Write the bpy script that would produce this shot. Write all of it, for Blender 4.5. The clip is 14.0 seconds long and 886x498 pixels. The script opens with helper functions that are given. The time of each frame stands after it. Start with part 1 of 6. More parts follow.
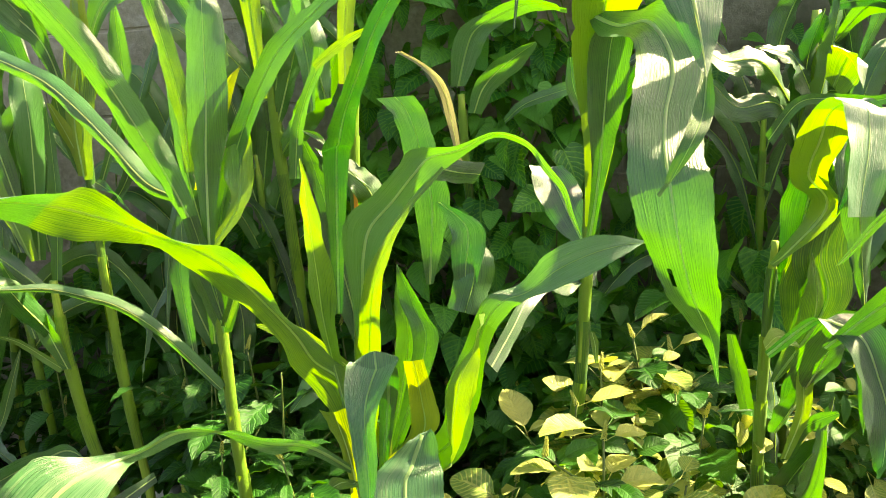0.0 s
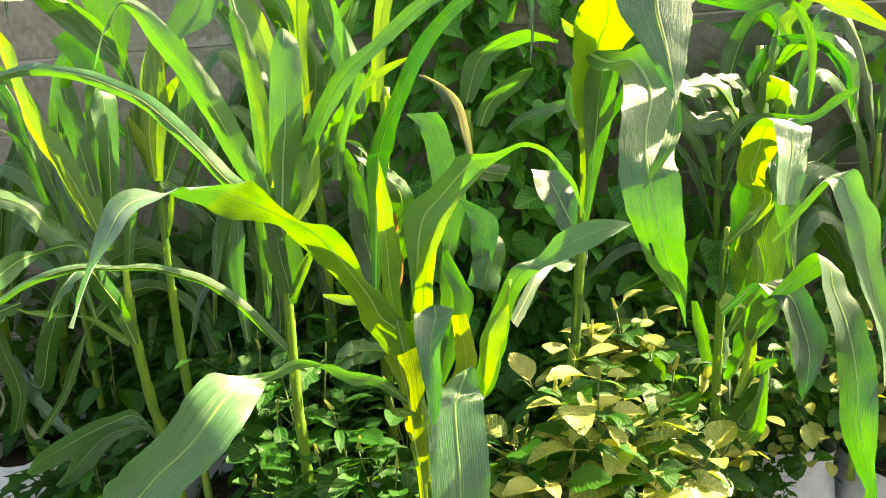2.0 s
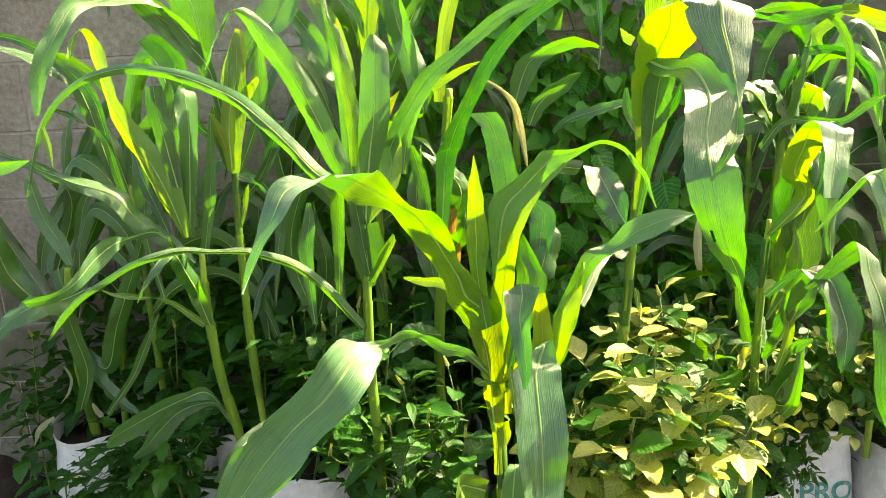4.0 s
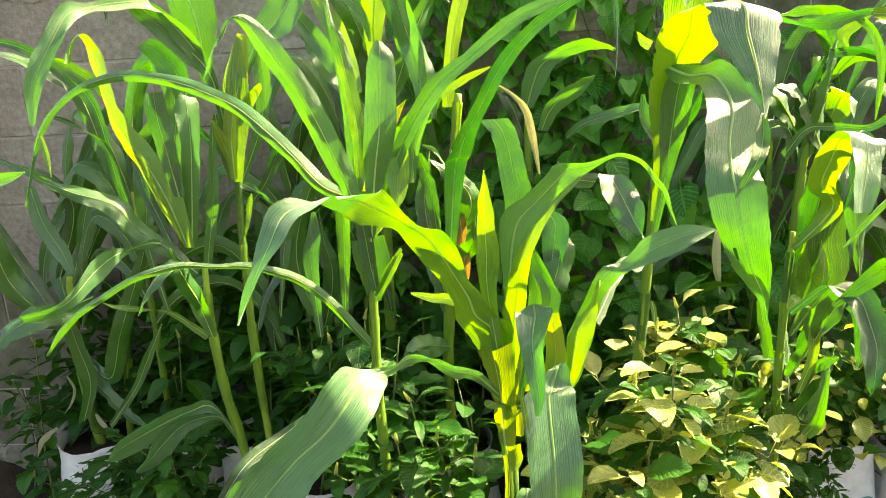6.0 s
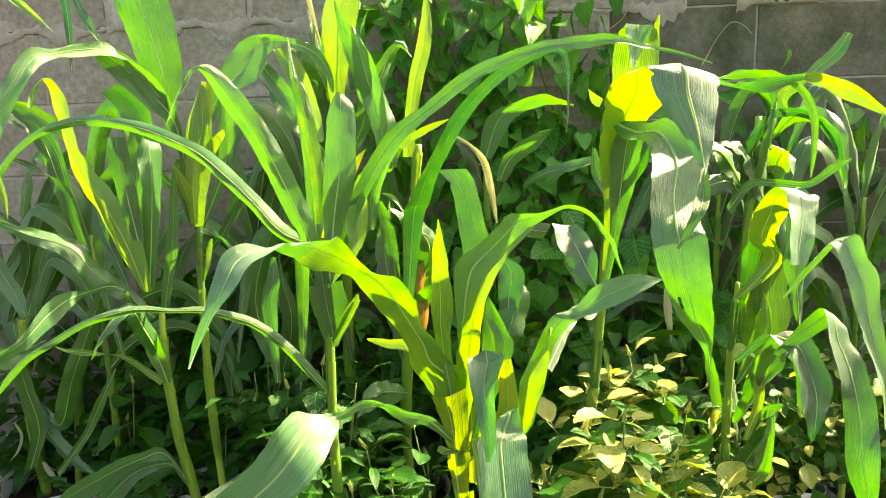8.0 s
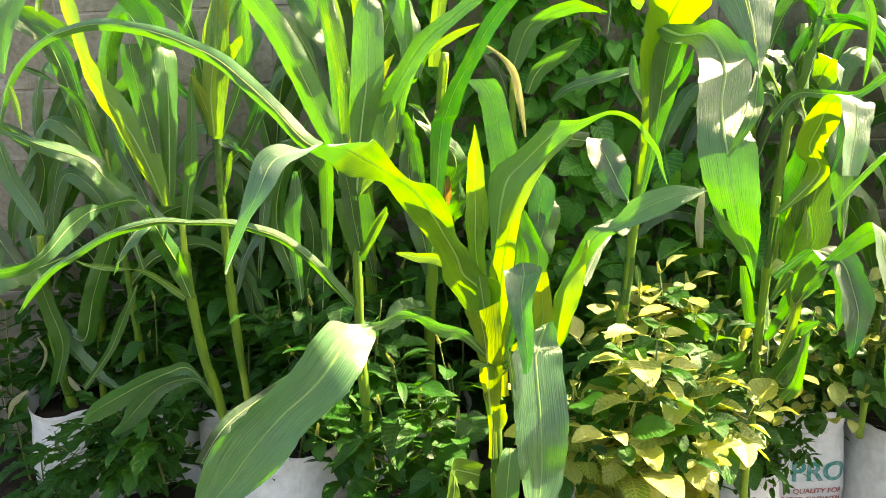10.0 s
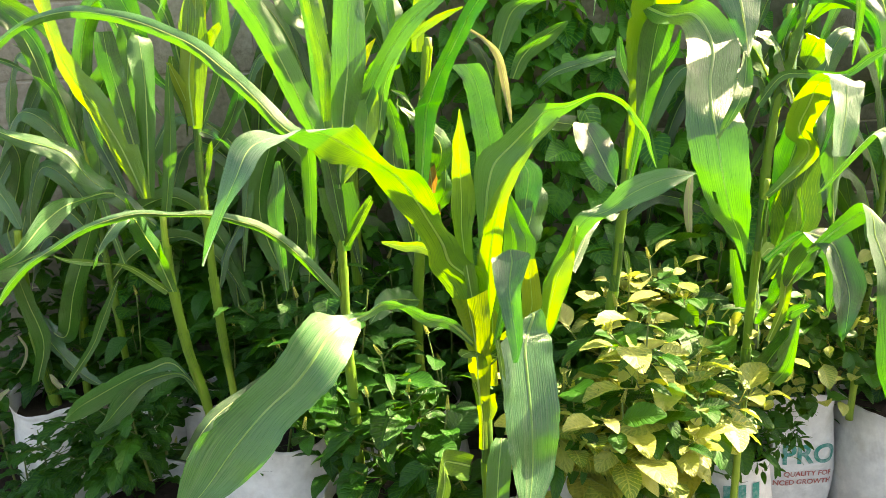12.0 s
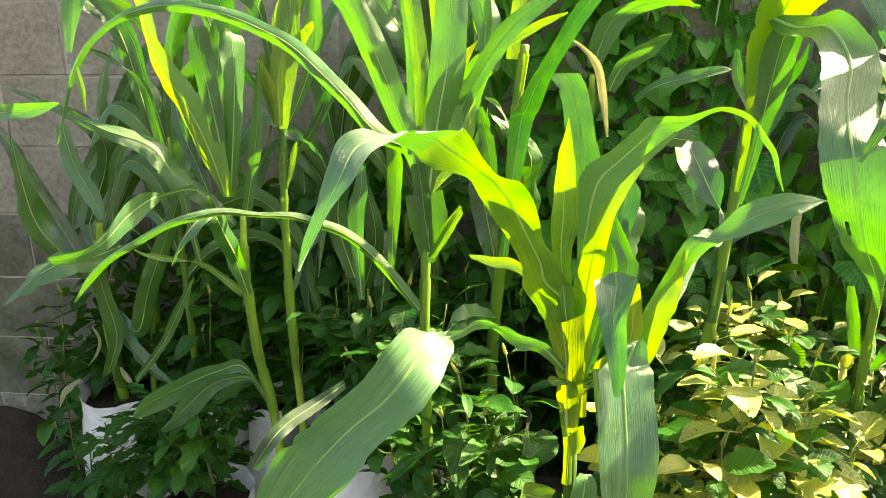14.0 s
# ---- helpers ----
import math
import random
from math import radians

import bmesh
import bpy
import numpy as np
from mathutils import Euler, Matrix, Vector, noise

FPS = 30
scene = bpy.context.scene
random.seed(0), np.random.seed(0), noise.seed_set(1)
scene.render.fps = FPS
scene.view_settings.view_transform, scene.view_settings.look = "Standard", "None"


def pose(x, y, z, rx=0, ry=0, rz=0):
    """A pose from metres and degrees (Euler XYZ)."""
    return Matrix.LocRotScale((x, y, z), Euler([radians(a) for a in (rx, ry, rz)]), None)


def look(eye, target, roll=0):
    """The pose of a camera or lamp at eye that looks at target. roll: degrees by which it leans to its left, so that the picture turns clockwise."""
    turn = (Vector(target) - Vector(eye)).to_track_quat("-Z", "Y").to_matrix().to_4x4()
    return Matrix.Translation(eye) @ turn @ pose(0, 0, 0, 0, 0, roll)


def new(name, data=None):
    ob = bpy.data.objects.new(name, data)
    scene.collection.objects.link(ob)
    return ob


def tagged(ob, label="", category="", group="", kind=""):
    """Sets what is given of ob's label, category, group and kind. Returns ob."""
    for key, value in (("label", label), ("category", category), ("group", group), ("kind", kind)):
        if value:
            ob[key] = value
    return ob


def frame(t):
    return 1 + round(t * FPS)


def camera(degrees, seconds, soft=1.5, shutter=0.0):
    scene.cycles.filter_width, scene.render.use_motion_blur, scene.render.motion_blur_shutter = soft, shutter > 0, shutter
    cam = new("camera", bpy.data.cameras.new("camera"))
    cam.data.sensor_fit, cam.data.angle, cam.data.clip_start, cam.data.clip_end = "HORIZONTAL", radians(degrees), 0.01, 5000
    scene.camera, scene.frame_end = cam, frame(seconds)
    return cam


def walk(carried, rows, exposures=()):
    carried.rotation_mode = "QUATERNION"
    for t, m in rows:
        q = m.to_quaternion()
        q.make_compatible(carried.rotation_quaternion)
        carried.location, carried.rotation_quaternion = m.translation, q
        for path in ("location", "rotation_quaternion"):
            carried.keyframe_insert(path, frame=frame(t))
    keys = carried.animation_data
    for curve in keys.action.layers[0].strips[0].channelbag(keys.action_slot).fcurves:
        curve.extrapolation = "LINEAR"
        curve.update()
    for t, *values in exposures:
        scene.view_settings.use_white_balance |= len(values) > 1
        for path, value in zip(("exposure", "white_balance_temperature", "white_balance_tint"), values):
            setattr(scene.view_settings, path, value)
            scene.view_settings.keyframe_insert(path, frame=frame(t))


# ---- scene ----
cam = camera(63.9, 14.0, 0.8)
PATH = [
    (0, (0.154, 0.043, 1.527), (-0.108, 1.963, 1.03), -4.2),
    (0.5, (0.166, 0.041, 1.549), (-0.049, 1.974, 1.081), -5.3),
    (1, (0.117, -0.007, 1.532), (-0.102, 1.938, 1.118), -4.5),
    (1.5, (0.069, -0.101, 1.554), (-0.009, 1.842, 1.088), -3.9),
    (2, (0.069, -0.265, 1.564), (-0.097, 1.67, 1.084), -3.7),
    (2.5, (0.087, -0.433, 1.558), (-0.078, 1.485, 1.017), -6.0),
    (3, (0.019, -0.467, 1.565), (-0.145, 1.458, 1.049), -4.1),
    (3.5, (-0.086, -0.452, 1.567), (-0.203, 1.483, 1.075), -2.6),
    (3.7, (-0.094, -0.438, 1.573), (-0.23, 1.497, 1.087), -3.1),
    (5.8, (-0.087, -0.355, 1.6), (-0.237, 1.583, 1.127), -2.6),
    (6, (-0.093, -0.35, 1.609), (-0.261, 1.58, 1.111), -3.3),
    (6.5, (-0.105, -0.346, 1.597), (-0.319, 1.577, 1.088), -2.5),
    (7, (-0.098, -0.373, 1.614), (-0.319, 1.569, 1.191), -3.0),
    (7.5, (-0.078, -0.379, 1.613), (-0.193, 1.585, 1.252), -2.0),
    (8, (-0.069, -0.377, 1.615), (-0.141, 1.587, 1.241), -2.0),
    (8.5, (-0.081, -0.376, 1.603), (-0.168, 1.578, 1.184), -2.2),
    (9, (-0.094, -0.376, 1.594), (-0.2, 1.565, 1.125), -2.3),
    (9.2, (-0.101, -0.367, 1.575), (-0.217, 1.565, 1.071), -1.4),
    (11.3, (-0.131, -0.322, 1.576), (-0.186, 1.586, 0.979), -3.0),
    (11.5, (-0.127, -0.316, 1.569), (-0.181, 1.591, 0.968), -2.8),
    (12, (-0.119, -0.316, 1.564), (-0.182, 1.592, 0.966), -2.6),
    (12.5, (-0.118, -0.325, 1.559), (-0.198, 1.583, 0.964), -1.6),
    (13, (-0.17, -0.356, 1.582), (-0.367, 1.583, 1.133), -0.8),
    (13.5, (-0.185, -0.35, 1.572), (-0.312, 1.591, 1.107), 1.4),
    (14, (-0.187, -0.245, 1.545), (-0.409, 1.663, 0.988), -0.6),
]
walk(cam, [(t, look(eye, target, roll)) for t, eye, target, roll in PATH], [(0, 2.72, 8700, 9), (4, 2.80, 8700, 9), (14, 2.92, 8700, 9)])


from mathutils.bvhtree import BVHTree

# ---- light ----
SUN = Vector((0.68, 0.31, 0.66)).normalized()
world = bpy.data.worlds.new("sky")
scene.world = world
world.use_nodes = True
sky = world.node_tree.nodes.new("ShaderNodeTexSky")
sky.sky_type, sky.sun_disc = "NISHITA", False
sky.sun_elevation, sky.sun_rotation = math.asin(SUN.z), math.atan2(SUN.x, SUN.y)
sky.air_density, sky.dust_density = 1.0, 3.5
background = world.node_tree.nodes["Background"]
background.inputs["Strength"].default_value = 0.080
world.node_tree.links.new(sky.outputs["Color"], background.inputs["Color"])
sun_data = bpy.data.lights.new("sun", "SUN")
sun_data.energy, sun_data.angle, sun_data.color = 5.0, radians(0.55), (1.0, 0.90, 0.68)
sun = new("sun", sun_data)
sun.matrix_world = look(SUN * 30, (0, 0, 0))

# ---- materials ----
FACE = Vector((-0.12, 0.95, -0.28)).normalized()


def material(name, rough=0.6, spec=0.5, metal=0.0):
    m = bpy.data.materials.new(name)
    m.use_nodes = True
    n, k = m.node_tree.nodes, m.node_tree.links
    b = n["Principled BSDF"]
    b.inputs["Roughness"].default_value = rough
    b.inputs["Specular IOR Level"].default_value = spec
    b.inputs["Metallic"].default_value = metal
    return m, n, k, b


def coords(n, k, out="Object", scale=(1, 1, 1)):
    c, p = n.new("ShaderNodeTexCoord"), n.new("ShaderNodeMapping")
    p.inputs["Scale"].default_value = scale
    k.new(c.outputs[out], p.inputs["Vector"])
    return p.outputs["Vector"]


def grain(n, k, vector, scale, detail=4.0, rough=0.6):
    t = n.new("ShaderNodeTexNoise")
    t.inputs["Scale"].default_value, t.inputs["Detail"].default_value, t.inputs["Roughness"].default_value = scale, detail, rough
    k.new(vector, t.inputs["Vector"])
    return t.outputs["Fac"]


def ramp(n, k, fac, stops):
    r = n.new("ShaderNodeValToRGB")
    r.color_ramp.elements.remove(r.color_ramp.elements[1])
    for i, (at, colour) in enumerate(stops):
        e = r.color_ramp.elements[0] if i == 0 else r.color_ramp.elements.new(at)
        e.position, e.color = at, (*colour, 1)
    k.new(fac, r.inputs["Fac"])
    return r.outputs["Color"]


def blend(n, k, fac, a, b, how="MIX"):
    x = n.new("ShaderNodeMix")
    x.data_type, x.blend_type = "RGBA", how
    for socket, value in ((x.inputs[0], fac), (x.inputs[6], a), (x.inputs[7], b)):
        if isinstance(value, (int, float)):
            socket.default_value = value
        elif isinstance(value, tuple):
            socket.default_value = (*value, 1)
        else:
            k.new(value, socket)
    return x.outputs[2]


def sums(n, k, how, a, b=None):
    x = n.new("ShaderNodeMath")
    x.operation = how
    for socket, value in ((x.inputs[0], a), (x.inputs[1], b)):
        if isinstance(value, (int, float)):
            socket.default_value = value
        elif value is not None:
            k.new(value, socket)
    return x.outputs[0]


def relief(n, k, b, height, strength=0.3, distance=0.01):
    x = n.new("ShaderNodeBump")
    x.inputs["Strength"].default_value, x.inputs["Distance"].default_value = strength, distance
    k.new(height, x.inputs["Height"])
    k.new(x.outputs["Normal"], b.inputs["Normal"])
    return x.outputs["Normal"]


def leaf_material(name, dark, light, through_dark, through_light, share, rough, veins, spec=0.5, pinnate=False, coat=0.0, hairs=0.0, streaks_and_glare=0.10):
    """A leaf that reflects green and lets yellower light through; veins: lines across its width."""
    m, n, k, b = material(name, rough, spec)
    uv = coords(n, k, "UV")
    place = coords(n, k, "Object")
    split = n.new("ShaderNodeSeparateXYZ")
    k.new(uv, split.inputs["Vector"])
    info = n.new("ShaderNodeObjectInfo")
    wide = grain(n, k, place, 9.0, 3.0)
    fine = grain(n, k, place, 160.0, 3.0)
    stretch = n.new("ShaderNodeMapping")
    stretch.inputs["Scale"].default_value = (veins, 2.5, 1)
    k.new(uv, stretch.inputs["Vector"])
    streak = grain(n, k, stretch.outputs["Vector"], 1.0, 3.0, 0.7)
    b.inputs["Coat Weight"].default_value, b.inputs["Coat Roughness"].default_value = coat, 0.42
    b.inputs["Sheen Weight"].default_value, b.inputs["Sheen Roughness"].default_value = hairs, 0.45
    b.inputs["Sheen Tint"].default_value = (0.70, 0.94, 1.0, 1)
    if pinnate:
        slant = sums(n, k, "ADD", sums(n, k, "MULTIPLY", split.outputs["Y"], 95.0), sums(n, k, "MULTIPLY", sums(n, k, "ABSOLUTE", sums(n, k, "ADD", split.outputs["X"], -0.5)), -26.0))
        lines = sums(n, k, "POWER", sums(n, k, "ADD", sums(n, k, "MULTIPLY", sums(n, k, "SINE", slant), 0.5), 0.5), 6.0)
        middle = ramp(n, k, sums(n, k, "ABSOLUTE", sums(n, k, "ADD", split.outputs["X"], -0.5)), [(0.015, (1, 1, 1)), (0.05, (0, 0, 0))])
        lines = sums(n, k, "MAXIMUM", lines, middle)
    else:
        lines = sums(n, k, "POWER", sums(n, k, "ADD", sums(n, k, "MULTIPLY", sums(n, k, "SINE", sums(n, k, "ADD", sums(n, k, "MULTIPLY", split.outputs["X"], 150.0), sums(n, k, "MULTIPLY", streak, 9.0))), 0.5), 0.5), 1.6)
        lines = sums(n, k, "MULTIPLY", lines, ramp(n, k, grain(n, k, place, 22.0, 2.0), [(0.35, (0.1, 0.1, 0.1)), (0.65, (1, 1, 1))]))
    mixed = sums(n, k, "ADD", sums(n, k, "MULTIPLY", wide, 0.5), sums(n, k, "ADD", sums(n, k, "MULTIPLY", streak, 0.8), sums(n, k, "MULTIPLY", info.outputs["Random"], 0.5)))
    mixed = sums(n, k, "ADD", mixed, sums(n, k, "MULTIPLY", lines, 0.34 if pinnate else 0.26))
    tone = ramp(n, k, mixed, [(0.72, dark), (1.28, light)])
    speck = ramp(n, k, fine, [(0.70, (0, 0, 0)), (0.78, (1, 1, 1))])
    colour = blend(n, k, sums(n, k, "MULTIPLY", speck, 0.25), tone, (0.32, 0.34, 0.12))
    if not pinnate:
        drawn = n.new("ShaderNodeMapping")
        drawn.inputs["Scale"].default_value = (26, 0.9, 1)
        k.new(uv, drawn.inputs["Vector"])
        # pale streaks along the blade; on the grey leaf they also paint glare
        pale_streak = ramp(n, k, grain(n, k, drawn.outputs["Vector"], 1.0, 4.0, 0.65), [(0.52, (0, 0, 0)), (0.66, (1, 1, 1))])
        colour = blend(n, k, sums(n, k, "MULTIPLY", pale_streak, streaks_and_glare), colour, (0.28, 0.36, 0.17))
    k.new(colour, b.inputs["Base Color"])
    k.new(ramp(n, k, streak, [(0.3, (rough - 0.12,) * 3), (0.7, (rough + 0.14,) * 3)]), b.inputs["Roughness"])
    bumps = sums(n, k, "ADD", sums(n, k, "ADD", sums(n, k, "MULTIPLY", streak, 1.0), sums(n, k, "MULTIPLY", lines, -0.5 if pinnate else 0.12)), sums(n, k, "MULTIPLY", fine, 0.35))
    normal = relief(n, k, b, bumps, 0.8, 0.002)
    glow = n.new("ShaderNodeBsdfTranslucent")
    k.new(normal, glow.inputs["Normal"])
    k.new(ramp(n, k, mixed, [(0.68, through_dark), (1.32, through_light)]), glow.inputs["Color"])
    both = n.new("ShaderNodeMixShader")
    both.inputs["Fac"].default_value = share
    k.new(b.outputs[0], both.inputs[1])
    k.new(glow.outputs[0], both.inputs[2])
    k.new(both.outputs[0], n["Material Output"].inputs["Surface"])
    return m


MAIZE = leaf_material("maize_leaf", (0.0025, 0.044, 0.005), (0.022, 0.150, 0.010), (0.010, 0.18, 0.002), (0.110, 0.42, 0.003), 0.30, 0.34, 80, 0.8, False, 1.0, 0.22)
# the grey of sky reflected on a leaf, mixed into its base colour
GREY = leaf_material("skylit_grey_maize_leaf", (0.009, 0.076, 0.018), (0.045, 0.180, 0.046), (0.02, 0.26, 0.004), (0.13, 0.48, 0.008), 0.32, 0.32, 80, 0.8, False, 0.8, 0.30, 0.45)
PALE = leaf_material("maize_sheath", (0.030, 0.13, 0.010), (0.15, 0.30, 0.020), (0.035, 0.22, 0.003), (0.30, 0.56, 0.007), 0.30, 0.40, 46, 0.6, False, 0.6, 0.1)
# yellow of sun coming through a leaf, put into the leaf's own colour
BACKLIT_YELLOW = leaf_material("backlit_yellow_maize_leaf", (0.012, 0.090, 0.008), (0.080, 0.235, 0.014), (0.035, 0.24, 0.003), (0.30, 0.58, 0.006), 0.34, 0.35, 60, 0.7, False, 0.9, 0.14)
# sheath yellowed by sun shining through, with that glow put into its colour
SUNLIT_SHEATH = leaf_material("sunlit_yellow_maize_sheath", (0.055, 0.17, 0.008), (0.21, 0.32, 0.020), (0.16, 0.34, 0.003), (0.44, 0.57, 0.008), 0.40, 0.40, 40, 0.6, False, 0.5, 0.05)
RIB = leaf_material("maize_rib", (0.24, 0.43, 0.17), (0.44, 0.60, 0.32), (0.50, 0.75, 0.12), (0.70, 0.88, 0.20), 0.55, 0.4, 10)
HERB = leaf_material("herb_leaf", (0.003, 0.046, 0.004), (0.014, 0.100, 0.006), (0.03, 0.26, 0.003), (0.17, 0.46, 0.008), 0.24, 0.48, 8, 0.35, True, 0.1)
# herb leaf paled to the look of full sun, in its own colour
SUNLIT_HERB = leaf_material("sunlit_herb_leaf", (0.13, 0.25, 0.032), (0.43, 0.45, 0.10), (0.30, 0.44, 0.02), (0.60, 0.66, 0.05), 0.34, 0.42, 8, 0.5, True, 0.5, 0.1)
VINE = leaf_material("vine_leaf", (0.014, 0.135, 0.014), (0.070, 0.290, 0.030), (0.03, 0.28, 0.003), (0.20, 0.50, 0.008), 0.32, 0.46, 6, 0.4, True, 0.15)
DEAD = leaf_material("dead_leaf", (0.10, 0.050, 0.012), (0.26, 0.14, 0.03), (0.30, 0.13, 0.012), (0.52, 0.27, 0.03), 0.35, 0.6, 20)
DRY = leaf_material("dry_leaf", (0.28, 0.27, 0.15), (0.46, 0.45, 0.28), (0.36, 0.36, 0.12), (0.52, 0.50, 0.20), 0.35, 0.6, 20)


def stalk_material():
    m, n, k, b = material("stalk_skin", 0.45, 0.4)
    v = coords(n, k, "Object")
    streak = grain(n, k, coords(n, k, "Object", (220, 220, 9)), 1.0, 3.0)
    wide = grain(n, k, v, 14.0)
    tone = ramp(n, k, sums(n, k, "ADD", sums(n, k, "MULTIPLY", streak, 0.5), sums(n, k, "MULTIPLY", wide, 0.5)), [(0.35, (0.14, 0.27, 0.025)), (0.65, (0.30, 0.42, 0.06))])
    k.new(tone, b.inputs["Base Color"])
    b.inputs["Subsurface Weight"].default_value = 0.0
    relief(n, k, b, streak, 0.3, 0.001)
    return m


STALK = stalk_material()


def plain_stem():
    m, n, k, b = material("green_stem", 0.5, 0.35)
    k.new(ramp(n, k, grain(n, k, coords(n, k), 40.0), [(0.35, (0.07, 0.13, 0.03)), (0.7, (0.17, 0.20, 0.06))]), b.inputs["Base Color"])
    return m


STEM = plain_stem()


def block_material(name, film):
    """Sandcrete; film: how much of it a dark green coat covers, algal growth and painted shade together."""
    m, n, k, b = material(name, 0.92, 0.2)
    v = coords(n, k, "Object")
    info = n.new("ShaderNodeObjectInfo")
    shift = n.new("ShaderNodeVectorMath")
    shift.operation = "ADD"
    k.new(v, shift.inputs[0])
    push = n.new("ShaderNodeCombineXYZ")
    for i in range(3):
        k.new(sums(n, k, "MULTIPLY", info.outputs["Random"], 7.0 + 5 * i), push.inputs[i])
    k.new(push.outputs[0], shift.inputs[1])
    p = shift.outputs[0]
    coarse, fine, pits = grain(n, k, p, 7.0, 6.0), grain(n, k, p, 55.0, 5.0), grain(n, k, p, 240.0, 3.0)
    tone = ramp(n, k, coarse, [(0.28, (0.23, 0.205, 0.165)), (0.55, (0.34, 0.31, 0.26)), (0.78, (0.46, 0.425, 0.36))])
    tone = blend(n, k, 0.45, tone, ramp(n, k, fine, [(0.3, (0.11, 0.095, 0.06)), (0.7, (0.46, 0.42, 0.35))]))
    # smears of mortar along the block's own rim
    parts = n.new("ShaderNodeSeparateXYZ")
    k.new(v, parts.inputs["Vector"])
    rim = sums(n, k, "MAXIMUM", sums(n, k, "DIVIDE", sums(n, k, "ABSOLUTE", parts.outputs["Z"]), 0.111), sums(n, k, "ADD", sums(n, k, "MULTIPLY", sums(n, k, "ABSOLUTE", parts.outputs["X"]), 9.0), -0.998))
    ragged = sums(n, k, "ADD", rim, sums(n, k, "MULTIPLY", sums(n, k, "ADD", grain(n, k, p, 11.0, 6.0, 0.65), -0.5), 1.5))
    patchy = ramp(n, k, grain(n, k, p, 2.6, 2.0), [(0.52, (0, 0, 0)), (0.64, (1, 1, 1))])
    smear = sums(n, k, "MULTIPLY", ramp(n, k, ragged, [(0.70, (0, 0, 0)), (0.80, (1, 1, 1))]), patchy)
    tone = blend(n, k, smear, tone, ramp(n, k, fine, [(0.3, (0.38, 0.35, 0.31)), (0.7, (0.52, 0.49, 0.45))]))
    algae_shade = ramp(n, k, grain(n, k, p, 5.0, 5.0), [(0.30, (film,) * 3), (0.75, (film * 0.35,) * 3)])
    tone = blend(n, k, algae_shade, tone, (0.030, 0.045, 0.018))
    k.new(tone, b.inputs["Base Color"])
    relief(n, k, b, sums(n, k, "ADD", sums(n, k, "ADD", fine, sums(n, k, "MULTIPLY", pits, 0.5)), sums(n, k, "MULTIPLY", smear, 1.2)), 0.7, 0.006)
    return m


BLOCK, GREEN_BLOCK = block_material("sandcrete", 0.12), block_material("algae_shade_sandcrete", 0.9)


def rough_material(name, low, high, scale, rough=0.9, depth=0.01):
    m, n, k, b = material(name, rough, 0.25)
    v = coords(n, k)
    a, c = grain(n, k, v, scale, 6.0), grain(n, k, v, scale * 9, 4.0)
    k.new(blend(n, k, 0.4, ramp(n, k, a, [(0.3, low), (0.7, high)]), ramp(n, k, c, [(0.3, low), (0.7, high)])), b.inputs["Base Color"])
    relief(n, k, b, sums(n, k, "ADD", a, sums(n, k, "MULTIPLY", c, 0.5)), 0.6, depth)
    return m


MORTAR = rough_material("mortar", (0.26, 0.235, 0.19), (0.44, 0.41, 0.35), 18.0)
SMEAR = rough_material("smeared_mortar", (0.24, 0.215, 0.18), (0.44, 0.405, 0.35), 22.0, 0.9, 0.006)
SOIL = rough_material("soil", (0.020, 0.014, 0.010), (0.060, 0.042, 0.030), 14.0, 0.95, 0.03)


def sack_material():
    m, n, k, b = material("woven_plastic", 0.42, 0.45)
    v = coords(n, k, "Object")
    wide, mid = grain(n, k, v, 6.0, 5.0), grain(n, k, v, 30.0, 4.0)
    weave = n.new("ShaderNodeTexWave")
    weave.wave_type, weave.bands_direction = "BANDS", "Z"
    weave.inputs["Scale"].default_value, weave.inputs["Distortion"].default_value = 110.0, 0.4
    k.new(v, weave.inputs["Vector"])
    clean = ramp(n, k, mid, [(0.3, (0.62, 0.62, 0.62)), (0.7, (0.80, 0.80, 0.79))])
    dirt = ramp(n, k, wide, [(0.56, (0, 0, 0)), (0.72, (1, 1, 1))])
    k.new(blend(n, k, sums(n, k, "MULTIPLY", dirt, 0.45), clean, (0.36, 0.31, 0.25)), b.inputs["Base Color"])
    relief(n, k, b, sums(n, k, "ADD", sums(n, k, "MULTIPLY", mid, 1.2), sums(n, k, "MULTIPLY", weave.outputs["Fac"], 0.15)), 0.5, 0.006)
    return m


SACK = sack_material()


def ink(name, colour):
    m, n, k, b = material(name, 0.5, 0.4)
    k.new(blend(n, k, ramp(n, k, grain(n, k, coords(n, k), 60.0, 5.0), [(0.45, (0, 0, 0)), (0.75, (1, 1, 1))]), colour, tuple(0.5 * c + 0.3 for c in colour)), b.inputs["Base Color"])
    return m


TEAL, RED, BROWN = ink("teal_print", (0.02, 0.24, 0.20)), ink("red_print", (0.42, 0.10, 0.09)), ink("brown_print", (0.16, 0.10, 0.08))

# ---- shapes ----


def mesh_from(name, verts, faces, mat, smooth=True, uvs=None):
    me = bpy.data.meshes.new(name)
    me.from_pydata([tuple(v) for v in verts], [], faces)
    me.materials.append(mat)
    if uvs:
        layer = me.uv_layers.new(name="UVMap")
        for loop in me.loops:
            layer.data[loop.index].uv = uvs[loop.vertex_index]
    for p in me.polygons:
        p.use_smooth = smooth
    me.update()
    return me


def child(name, me, parent, label=""):
    ob = new(name, me)
    ob.parent = parent
    return tagged(ob, label) if label else ob


